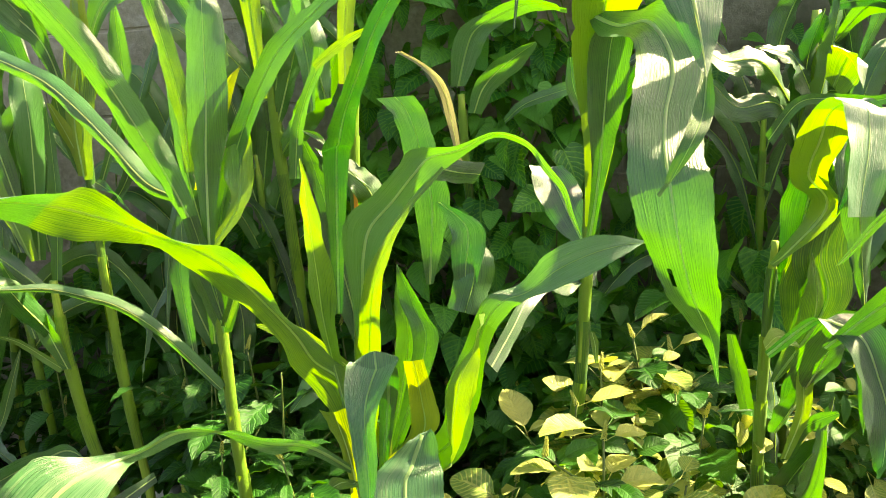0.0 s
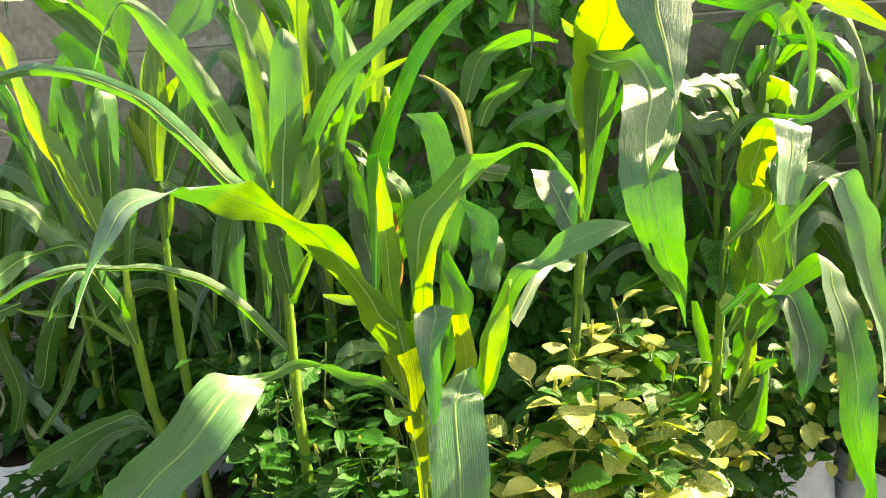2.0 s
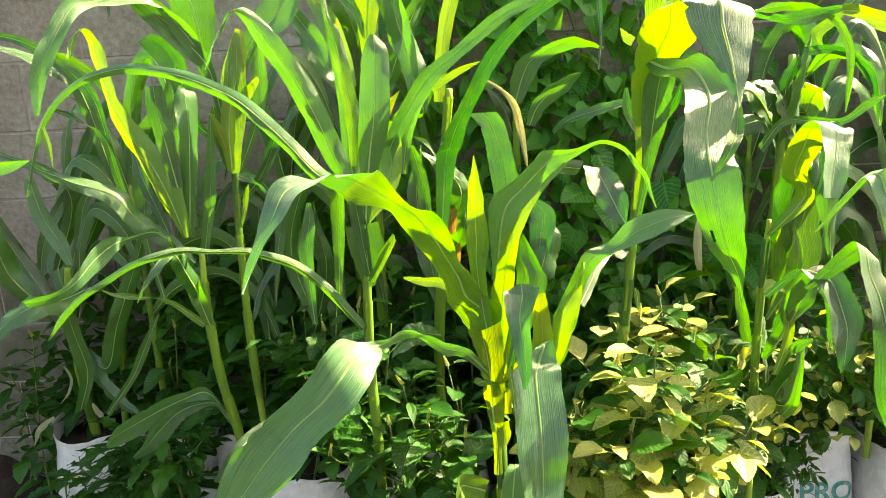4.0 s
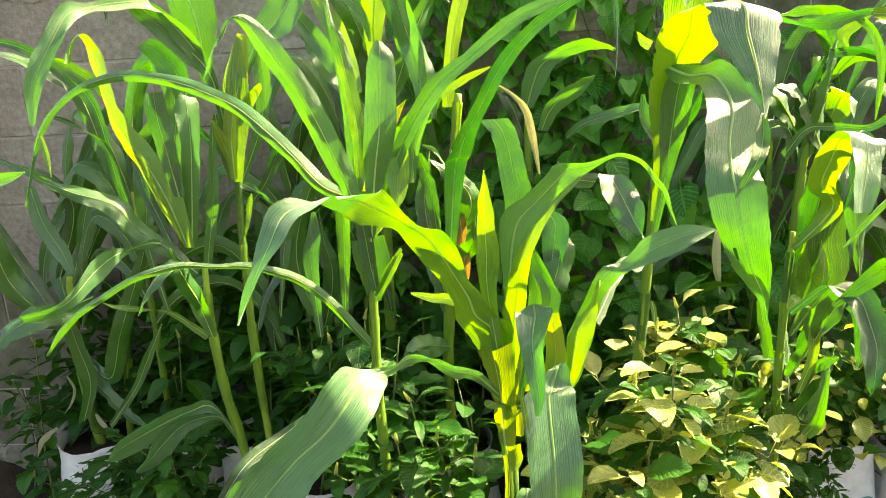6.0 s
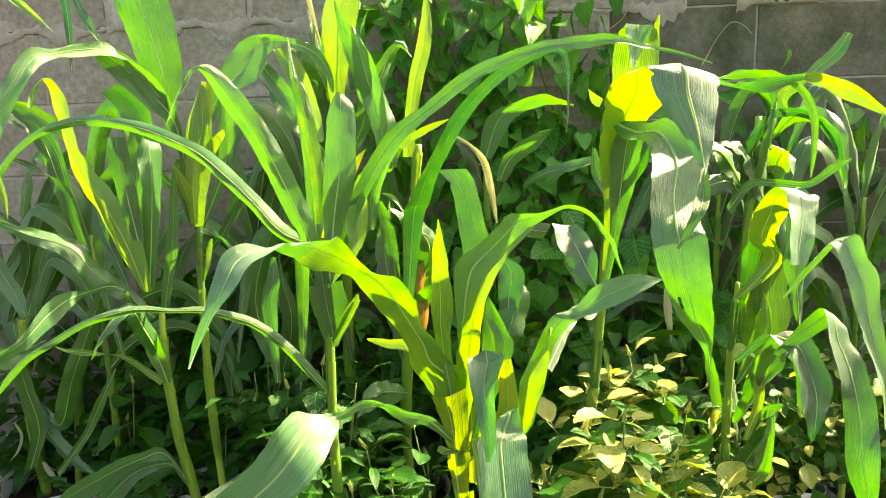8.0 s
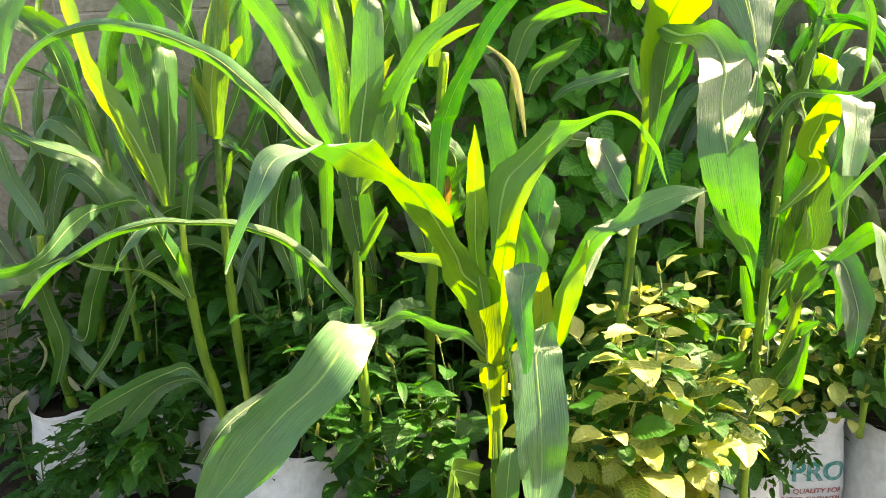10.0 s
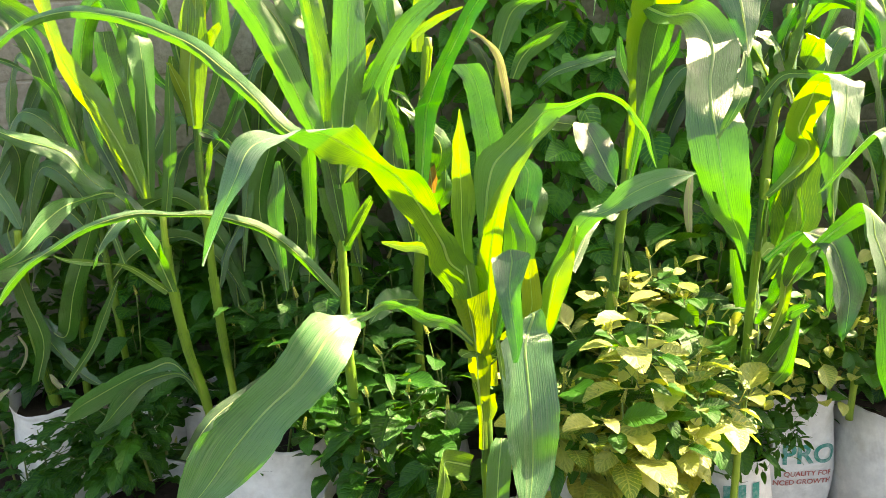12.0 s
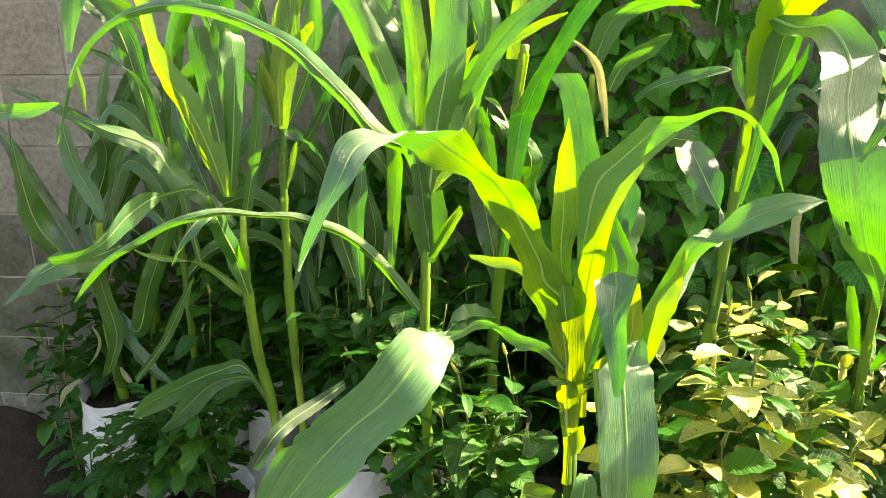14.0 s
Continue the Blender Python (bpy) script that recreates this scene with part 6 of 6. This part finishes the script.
def wild_maize(x, y, top, seed, count=9, lean=0.0):
    """A maize plant among the crowd at the back, with leaves alternating up its stalk."""
    rnd = random.Random(seed)
    plant = maize("slender maize plant in the shaded crowd behind, leaves overlapping")
    stalk(plant, [(x, y, 0.6), (x + lean * 0.4, y, 0.6 + (top - 0.6) * 0.5), (x + lean, y, top)], 0.010)
    turn = rnd.uniform(-0.5, 0.5)
    for i in range(count):
        s = i / (count - 1)
        z = 0.88 + (top - 0.88) * s
        a = turn + (math.pi if i % 2 else 0) + rnd.uniform(-0.5, 0.5)
        out = Vector((math.cos(a), 0.45 * math.sin(a) - 0.1, 0))
        reach = rnd.uniform(0.28, 0.46) * (1 - 0.35 * s)
        rise = rnd.uniform(0.10, 0.24) + 0.16 * s
        base = Vector((x + lean * s, y, z))
        tip = rnd.uniform(-0.30, 0.02) + 0.25 * s
        pts = [base, base + out * reach * 0.25 + Vector((0, 0, rise * 0.7)), base + out * reach * 0.62 + Vector((0, 0, rise)), base + out * reach * 0.9 + Vector((0, 0, rise * 0.55 + tip * 0.3)), base + out * reach * 1.05 + Vector((0, 0, tip))]
        for p in pts:
            p.y = min(p.y, 1.90)
        leaf(plant, pts, rnd.uniform(0.045, 0.07), (rnd.uniform(0, 40), rnd.uniform(10, 60), rnd.uniform(0, 50)))


for x, y, top, seed in ((-1.18, 1.66, 1.30, 1), (-0.52, 1.72, 1.35, 2), (0.66, 1.70, 1.40, 5), (1.02, 1.60, 1.35, 6), (-0.72, 1.76, 1.25, 8)):
    wild_maize(x, y, top, seed)

# ---- undergrowth ----
WILD = random.Random(11)


def blade_mesh(name, outline, mat, bend, cup, seed, rows=9, cols=3):
    """A small leaf of unit length along +y, bent down towards its tip and cupped along its middle vein."""
    verts, faces, uvs = [], [], []
    for i in range(rows):
        s = i / (rows - 1)
        half = outline(s)
        for q in range(-cols, cols + 1):
            u = q / cols
            z = -bend * s * s + cup * abs(u) ** 1.3 * half + 0.055 * noise.noise(Vector((u * 2 + seed, s * 6, seed)))
            verts.append((u * half, s * (1 - 0.25 * bend * s) + (0.10 if name == "heart" else 0.0) * (-abs(u) * max(0, 1 - 4 * s)), z))
            uvs.append(((u + 1) / 2, s * 0.6))
    row = 2 * cols + 1
    for i in range(rows - 1):
        faces += [(i * row + q, i * row + q + 1, (i + 1) * row + q + 1, (i + 1) * row + q) for q in range(2 * cols)]
    # petiole
    base = len(verts)
    for y, r in ((-0.42, 0.012), (0.02, 0.014)):
        for j in range(4):
            a = math.pi / 2 * j
            verts.append((math.cos(a) * r, y, math.sin(a) * r - (0.05 if y < 0 else 0)))
            uvs.append((0.5, 0))
    faces += [(base + j, base + (j + 1) % 4, base + 4 + (j + 1) % 4, base + 4 + j) for j in range(4)]
    return mesh_from(name, verts, faces, mat, True, uvs)


def ovate(s):
    return 0.37 * math.sin(math.pi * min(1, s * 0.95 + 0.02)) ** 0.72 * (1.08 - 0.34 * s) + 0.004


def narrow(s):
    return 0.16 * math.sin(math.pi * min(1, s * 0.95 + 0.02)) ** 0.8 + 0.004


def heart(s):
    return 0.50 * max(0.0, 1 - s) ** 0.75 * min(1.0, 0.55 + 3.0 * s) + 0.003


def lobe(s):
    return (0.26 * math.sin(math.pi * min(1, s * 0.9 + 0.05)) * (0.55 + 0.45 * abs(math.sin(s * 9.5)))) + 0.004


SHAPES = {
    "pale": [blade_mesh("leaf", ovate, SUNLIT_HERB, b, c, i, 9, 3) for i, (b, c) in enumerate(((0.10, 0.30), (0.22, 0.45), (0.38, 0.2)))],
    "herb": [blade_mesh("leaf", f, HERB, b, c, i + 5, 9, 3) for i, (f, b, c) in enumerate(((ovate, 0.2, 0.3), (ovate, 0.45, 0.2), (narrow, 0.4, 0.3)))],
    "lobed": [blade_mesh("leaf", lobe, HERB, b, c, i + 9, 17, 3) for i, (b, c) in enumerate(((0.2, 0.2), (0.45, 0.3), (0.3, 0.1)))],
    "vine": [blade_mesh("heart", heart, VINE, b, c, i + 14, 9, 3) for i, (b, c) in enumerate(((0.25, 0.2), (0.45, 0.3), (0.1, 0.12)))],
}


def set_leaf(shape, parent, at, out, size, droop, twist=0.0):
    """Hangs a leaf at a point, pointing out and down by droop degrees."""
    flat = Vector((out.x, out.y, 0))
    flat = flat.normalized() if flat.length > 1e-4 else Vector((0, -1, 0))
    along = flat * math.cos(radians(droop)) + Vector((0, 0, -math.sin(radians(droop))))
    side = along.cross(Vector((0, 0, 1)))
    side = side.normalized() if side.length > 1e-3 else Vector((1, 0, 0))
    side = Matrix.Rotation(radians(twist), 3, along) @ side
    up = side.cross(along)
    m = Matrix((side, along, up)).transposed().to_4x4()
    m.translation = at + along * size * 0.4
    ob = new("leaf", shape)
    ob.parent = parent
    ob.matrix_local = m @ Matrix.Diagonal((size, size, size, 1))
    return ob


def cluster_mesh():
    """A short spike of tiny green buds."""
    verts, faces = [], []
    rnd = random.Random(3)
    for i in range(46):
        s = i / 45
        a = i * 2.4
        c = Vector((math.cos(a), math.sin(a), 0)) * 0.16 * (1 - 0.6 * s) + Vector((0, 0, s))
        r = 0.075 * (1 - 0.4 * s) * rnd.uniform(0.7, 1.2)
        o = len(verts)
        verts += [c + Vector(v) * r for v in ((1, 0, 0), (-1, 0, 0), (0, 1, 0), (0, -1, 0), (0, 0, 1.6), (0, 0, -1))]
        faces += [(o + x, o + y, o + z) for x, y, z in ((0, 2, 4), (2, 1, 4), (1, 3, 4), (3, 0, 4), (2, 0, 5), (1, 2, 5), (3, 1, 5), (0, 3, 5))]
    return mesh_from("flower_spike", verts, faces, SUNLIT_HERB, False, [(0.5, 0.5)] * len(verts))


SPIKE = cluster_mesh()
HERB_LABELS = {
    "pale": "leafy amaranth weed with pale sunlit oval leaves in a sack",
    "herb": "dark green broad-leaved weed growing among the maize",
    "lobed": "dark weed with deeply lobed leaves spilling over a sack",
}


def herb(x, y, top, kind):
    root = tagged(new("weed"), HERB_LABELS[kind], "weed", "weeds in the sacks")
    foot = Vector((x + WILD.uniform(-0.10, 0.10), min(y + WILD.uniform(-0.03, 0.12), 1.86), max(0.30, min(0.40, top - 0.12))))
    if math.hypot(foot.x, foot.y) > 0 and not any(math.hypot(foot.x - sx, foot.y - sy) < r * 0.85 for sx, sy, r, _ in SACKS):
        foot.z = 0.0
    root.location = foot
    tip = Vector((x, y, top)) - foot
    bow = Vector((WILD.uniform(-0.05, 0.05), WILD.uniform(-0.05, 0.05), 0))
    line, length = spline([Vector(), tip * 0.5 + bow, tip], 14)
    verts, faces = tube(line, [0.0045 * (1 - 0.6 * i / 13) for i in range(14)], 6)
    stems = [(line, 1.0)]
    child("stem", mesh_from("stem", verts, faces, STEM), root)
    low = min(0.36, 0.14 / length) if kind == "pale" else 0.72
    for b in range(WILD.randint(3, 5)):
        s = WILD.uniform(1 - low, 0.95) if kind == "pale" else WILD.uniform(0.35, 0.8)
        a = WILD.uniform(0, 6.28)
        p = line[int(s * 13)]
        q = p + Vector((math.cos(a) * 0.09, math.sin(a) * 0.09, 0.07)) * WILD.uniform(0.6, 1.3)
        some, _ = spline([p, p.lerp(q, 0.5) + Vector((0, 0, -0.01)), q], 7)
        verts, faces = tube(some, [0.0026 * (1 - 0.5 * i / 6) for i in range(7)], 5)
        child("side_stem", mesh_from("side_stem", verts, faces, STEM), root)
        stems.append((some, 0.8))
    big = {"pale": 0.104, "herb": 0.100, "lobed": 0.115}[kind]
    for n, (some, grow) in enumerate(stems):
        count = {"pale": 16, "herb": 22, "lobed": 18}[kind] if n == 0 else 7
        for i in range(count):
            s = 1 - low * (i / count) ** 1.1 if n == 0 else 1 - 0.7 * i / count
            a = i * 2.4 + n * 1.3 + WILD.uniform(-0.4, 0.4)
            p = some[int(s * (len(some) - 1))]
            size = big * grow * WILD.uniform(0.5, 1.15) * (0.6 if i < 2 else 1.0)
            droop = WILD.uniform(-40, 0) if i < 4 else WILD.uniform(-25, 32)
            set_leaf(WILD.choice(SHAPES["herb" if kind == "pale" and WILD.random() < 0.42 else kind]), root, p, Vector((math.cos(a), math.sin(a), 0)), size, droop, WILD.uniform(-25, 25))
        if kind != "lobed" and (n == 0 or WILD.random() < 0.4):
            ob = child("flower_spike", SPIKE, root)
            ob.location, ob.scale = some[-1], (0.026, 0.026, 0.030)
            ob.rotation_euler = (WILD.uniform(-0.4, 0.4), WILD.uniform(-0.4, 0.4), WILD.uniform(0, 6))


# ---- herbs ----
for x, y, top in ((0.18, 0.94, 0.84), (0.24, 1.0, 0.98), (0.38, 1.1, 0.84), (0.4, 1.1, 0.77), (0.29, 1.0, 0.83), (0.08, 1.02, 0.84), (0.49, 1.25, 0.74), (0.22, 1.1, 0.83), (0.34, 1.2, 0.76), (0.59, 1.35, 0.6), (0.41, 1.2, 0.72),):
    herb(x, y, top, "pale")
for x, y, top in ((0.46, 1.3, 0.68), (0.29, 1.15, 0.86), (0.09, 0.95, 0.75), (0.22, 0.98, 0.73), (0.17, 1.02, 0.78), (0.3, 1.08, 0.77), (0.1, 1.05, 0.81), (0.26, 1.25, 0.98), (0.33, 1.35, 1.0), (0.4, 1.35, 0.97), (0.21, 1.15, 0.96), (0.9, 1.78, 0.5), (1.04, 1.82, 0.47),):
    herb(x, y, top, "pale")
for x, y, top in ((1.14, 1.7, 0.52),):
    herb(x, y, top, "pale")
for x, y, top in ((0.43, 1.6, 0.87), (0.6, 1.6, 0.93), (0.71, 1.7, 0.78), (0.55, 1.75, 1.0), (0.67, 1.8, 1.07), (0.52, 1.82, 1.13), (0.83, 1.7, 0.81), (0.59, 1.7, 0.75), (0.39, 1.75, 0.9), (0.21, 1.7, 0.86), (0.11, 1.75, 0.95), (0.28, 1.85, 1.0), (1.01, 1.8, 0.6), (1.1, 1.7, 0.67), (1.23, 1.75, 0.61),):
    herb(x, y, top, "herb")
for x, y, top in ((-0.46, 1.38, 0.98), (-0.56, 1.4, 0.91), (-0.69, 1.5, 0.83), (-0.35, 1.1, 0.78), (-0.26, 1.1, 0.79), (-0.32, 1.15, 0.86), (-0.47, 1.22, 0.83), (-0.67, 1.6, 0.9), (-0.81, 1.6, 0.75), (-1.08, 1.6, 0.86), (-1.65, 1.75, 0.79), (-1.38, 1.80, 0.66), (-1.28, 1.76, 0.70), (-1.50, 1.80, 0.60)):
    herb(x, y, top, "herb")
for x, y, top in ((-1.8, 1.8, 0.64), (-0.17, 1.05, 0.77), (-0.22, 1.3, 0.84), (-0.33, 1.5, 0.85), (0.85, 1.7, 0.5), (0.39, 1.25, 0.93), (0.43, 1.2, 0.91), (-0.06, 1.7, 0.84), (0.1, 1.6, 0.77), (0.17, 1.75, 0.93), (-0.19, 1.6, 0.88),):
    herb(x, y, top, "herb")
for x, y, top in ((-0.35, 1.7, 0.91), (0.44, 1.5, 0.85), (0.54, 1.6, 0.87), (0.04, 1.8, 0.92), (-0.14, 1.8, 0.97),):
    herb(x, y, top, "herb")
for x, y, top in ((-1.03, 1.35, 0.64), (-1.22, 1.42, 0.55), (-1.01, 1.5, 0.63), (-0.68, 1.5, 0.92), (-0.36, 1.3, 0.96), (-0.58, 1.45, 0.94), (-0.48, 1.3, 0.9), (-1.12, 1.46, 0.60), (-1.10, 1.35, 0.50), (-1.22, 1.38, 0.47), (-1.40, 1.50, 0.48), (-1.50, 1.56, 0.40)):
    herb(x, y, top, "lobed")
# ---- end of herbs ----


def vine(label, stems, count, spread, size):
    """A climber: stems along the wall, heart-shaped leaves hanging out from it."""
    root = tagged(new("climbing_vine"), label, "vine")
    start = Vector(stems[0][0])
    root.location = start
    lines = []
    for points in stems:
        line, length = spline([Vector(p) - start for p in points], 26)
        verts, faces = tube(line, [0.0035 - 0.0018 * i / 25 for i in range(26)], 5)
        child("stem", mesh_from("stem", verts, faces, STEM), root)
        lines.append(line)
    for i in range(count):
        line = lines[i % len(lines)]
        p = line[WILD.randrange(3, 26)] + Vector((WILD.gauss(0, spread), -abs(WILD.gauss(0.03, 0.03)), WILD.gauss(0, spread)))
        out = Vector((WILD.gauss(0, 0.7), -1, 0))
        set_leaf(WILD.choice(SHAPES["vine"]), root, p, out, size * WILD.uniform(0.55, 1.25), WILD.uniform(0, 80), WILD.uniform(-50, 50))
    return root


vine("green climbing vine with heart-shaped leaves on the block wall", [
    [(0.10, 1.88, 0.40), (0.02, 1.90, 1.0), (-0.05, 1.91, 1.6), (-0.20, 1.92, 2.10)],
    [(0.12, 1.88, 0.40), (0.15, 1.90, 1.1), (0.05, 1.91, 1.7), (0.02, 1.92, 2.12)],
    [(0.15, 1.88, 0.40), (0.30, 1.90, 1.1), (0.25, 1.91, 1.6), (0.12, 1.92, 2.05)],
    [(0.18, 1.88, 0.40), (0.42, 1.90, 1.0), (0.45, 1.91, 1.5), (0.38, 1.92, 1.80)],
    [(0.05, 1.88, 0.40), (-0.12, 1.90, 1.0), (-0.22, 1.91, 1.6), (-0.26, 1.92, 2.0)],
], 300, 0.075, 0.085)
vine("thick mat of vine leaves climbing the upper wall", [
    [(0.05, 1.90, 1.20), (-0.02, 1.90, 1.5), (-0.12, 1.91, 1.8), (-0.25, 1.92, 2.12)],
    [(0.08, 1.90, 1.20), (0.10, 1.90, 1.5), (0.02, 1.91, 1.8), (-0.05, 1.92, 2.13)],
    [(0.10, 1.90, 1.20), (0.22, 1.90, 1.5), (0.15, 1.91, 1.8), (0.08, 1.92, 2.05)],
    [(0.12, 1.90, 1.20), (0.33, 1.90, 1.4), (0.38, 1.91, 1.65), (0.34, 1.92, 1.88)],
    [(0.00, 1.90, 1.20), (-0.15, 1.90, 1.4), (-0.28, 1.91, 1.7), (-0.32, 1.92, 2.0)],
], 290, 0.06, 0.085)
vine("dark climbing vine spreading behind the maize on the wall", [
    [(0.75, 1.88, 0.40), (0.70, 1.90, 1.0), (0.62, 1.91, 1.4), (0.58, 1.92, 1.62)],
    [(0.78, 1.88, 0.40), (0.90, 1.90, 1.0), (0.95, 1.91, 1.4), (0.88, 1.92, 1.66)],
    [(0.80, 1.88, 0.40), (1.10, 1.90, 0.9), (1.20, 1.91, 1.3), (1.25, 1.92, 1.6)],
    [(0.82, 1.88, 0.40), (1.30, 1.90, 0.8), (1.50, 1.91, 1.2), (1.55, 1.92, 1.5)],
    [(0.70, 1.80, 0.40), (0.60, 1.80, 0.8), (0.52, 1.80, 1.1), (0.50, 1.82, 1.35)],
], 290, 0.10, 0.09)
vine("tangled vine in the dark gap between the maize plants", [
    [(0.30, 1.70, 0.40), (0.25, 1.70, 0.7), (0.20, 1.72, 1.0), (0.22, 1.74, 1.3)],
    [(0.32, 1.70, 0.40), (0.40, 1.70, 0.7), (0.42, 1.72, 1.0), (0.40, 1.74, 1.25)],
    [(0.28, 1.70, 0.40), (0.08, 1.70, 0.7), (0.02, 1.72, 1.0), (0.00, 1.74, 1.3)],
    [(0.26, 1.66, 0.40), (0.55, 1.66, 0.7), (0.66, 1.68, 0.9), (0.70, 1.70, 1.1)],
], 260, 0.085, 0.095)
vine("few dark vine leaves hanging over the top of the wall", [
    [(0.80, 1.93, 2.16), (0.86, 1.92, 2.06), (0.95, 1.92, 2.02)],
    [(0.80, 1.93, 2.16), (0.72, 1.92, 2.08), (0.66, 1.92, 2.05)],
], 18, 0.03, 0.07)
vine("low vine leaves crowding the foot of the wall", [
    [(-0.95, 1.88, 0.40), (-0.85, 1.90, 0.7), (-0.70, 1.91, 0.95), (-0.55, 1.92, 1.2)],
    [(-0.60, 1.84, 0.40), (-0.45, 1.86, 0.7), (-0.40, 1.88, 1.0), (-0.30, 1.90, 1.35)],
    [(-1.20, 1.88, 0.40), (-1.10, 1.90, 0.7), (-1.05, 1.91, 0.9), (-0.95, 1.92, 1.1)],
    [(-0.40, 1.80, 0.40), (-0.20, 1.82, 0.7), (-0.12, 1.84, 1.0), (-0.10, 1.86, 1.3)],
], 280, 0.10, 0.09)


def thicket(label, shapes, places, size, droop):
    """Uncountable small leaves filling a hollow among the stalks, in one mesh. places: centre, spread, number."""
    verts, faces, uvs = [], [], []
    for centre, spread, number in places:
        for _ in range(number):
            shape = WILD.choice(shapes)
            turn = Euler((radians(WILD.uniform(*droop)), radians(WILD.uniform(-35, 35)), WILD.gauss(math.pi, 1.0))).to_matrix()
            at = Vector([c + WILD.uniform(-e, e) for c, e in zip(centre, spread)])
            at.y = min(at.y, 1.90)
            grow, o = size * WILD.uniform(0.6, 1.3), len(verts)
            verts += [at + turn @ v.co * grow for v in shape.vertices]
            side = [None] * len(shape.vertices)
            for loop in shape.loops:
                side[loop.vertex_index] = tuple(shape.uv_layers[0].data[loop.index].uv)
            uvs += [u or (0.5, 0.0) for u in side]
            faces += [tuple(o + q for q in f.vertices) for f in shape.polygons]
    ob = new("undergrowth", mesh_from("undergrowth", verts, faces, shapes[0].materials[0], True, uvs))
    return tagged(ob, label, "undergrowth", kind="stuff")


thicket("dense dark green leaves filling the shade behind the maize stalks", SHAPES["herb"] + SHAPES["vine"], [
    ((-1.25, 1.84, 0.78), (0.35, 0.05, 0.22), 260), ((-1.60, 1.84, 0.62), (0.10, 0.06, 0.16), 40), ((-0.75, 1.78, 0.78), (0.28, 0.10, 0.36), 380),
    ((-0.25, 1.80, 0.80), (0.28, 0.08, 0.40), 330), ((-0.60, 1.66, 0.66), (0.30, 0.08, 0.16), 150), ((0.30, 1.55, 0.80), (0.25, 0.12, 0.25), 150)], 0.075, (-40, 60))
thicket("sunlit tangle of small green weeds round the sacks by the wall", SHAPES["herb"], [
    ((0.98, 1.45, 0.76), (0.28, 0.14, 0.20), 330), ((0.42, 1.30, 0.72), (0.20, 0.10, 0.20), 150), ((0.68, 1.48, 0.62), (0.12, 0.10, 0.14), 90), ((1.25, 1.50, 0.66), (0.12, 0.10, 0.14), 60)], 0.050, (-50, 40))
thicket("weed leaves coloured pale like sunlit ones, scattered through the tangle", SHAPES["pale"], [
    ((0.98, 1.42, 0.78), (0.28, 0.14, 0.18), 130), ((0.45, 1.25, 0.76), (0.18, 0.10, 0.18), 60)], 0.045, (-50, 40))
thicket("feathery tufts of thin dark weed on the sack rims", SHAPES["herb"][2:], [
    ((0.70, 1.46, 0.46), (0.09, 0.08, 0.07), 220), ((0.57, 1.40, 0.45), (0.11, 0.10, 0.05), 220), ((-0.68, 1.45, 0.47), (0.12, 0.12, 0.03), 40)], 0.034, (-70, 60))

for points in ([(0.446, 1.93, 1.998), (0.444, 1.925, 1.935), (0.425, 1.92, 1.885), (0.357, 1.915, 1.842), (0.255, 1.9, 1.826)], [(0.665, 1.9, 1.736), (0.688, 1.92, 1.766), (0.713, 1.92, 1.813), (0.753, 1.915, 1.859), (0.789, 1.905, 1.848), (0.811, 1.895, 1.82)], [(0.319, 1.93, 1.946), (0.346, 1.92, 1.938), (0.367, 1.91, 1.926), (0.385, 1.9, 1.914)]):
    tendril = tagged(new("tendril"), "thin dry tendril curling off the block wall", "vine tendril", "tendrils on the wall")
    base = Vector(points[0])
    tendril.location = base
    line, length = spline([Vector(p) - base for p in points], 24)
    verts, faces = tube(line, [0.0022 - 0.0012 * i / 23 for i in range(24)], 5)
    child("stem", mesh_from("stem", verts, faces, DRY, True, [(0.5, v.z) for v in verts]), tendril)

# ---- print on the sacks ----
printed("PRO", 0.086, TEAL, 0.022, 0.245, bags[6])
printed("M QUALITY FOR", 0.024, RED, 0.012, 0.200, bags[6])
printed("NCED GROWTH", 0.024, RED, 0.010, 0.170, bags[6])
patch("print_bar", RED, bags[7], 0.06, 0.325, 0.09, 0.05, 0, False)
patch("swoosh", TEAL, bags[7], 0.05, 0.262, 0.17, 0.022, 0.02)
patch("emblem", BROWN, bags[7], 0.05, 0.18, 0.13, 0.14)
for at in (-0.10, -0.06, -0.02, 0.02, 0.06):
    patch("print_bar", TEAL, bags[5], at, 0.335, 0.022, 0.045, 0, False)
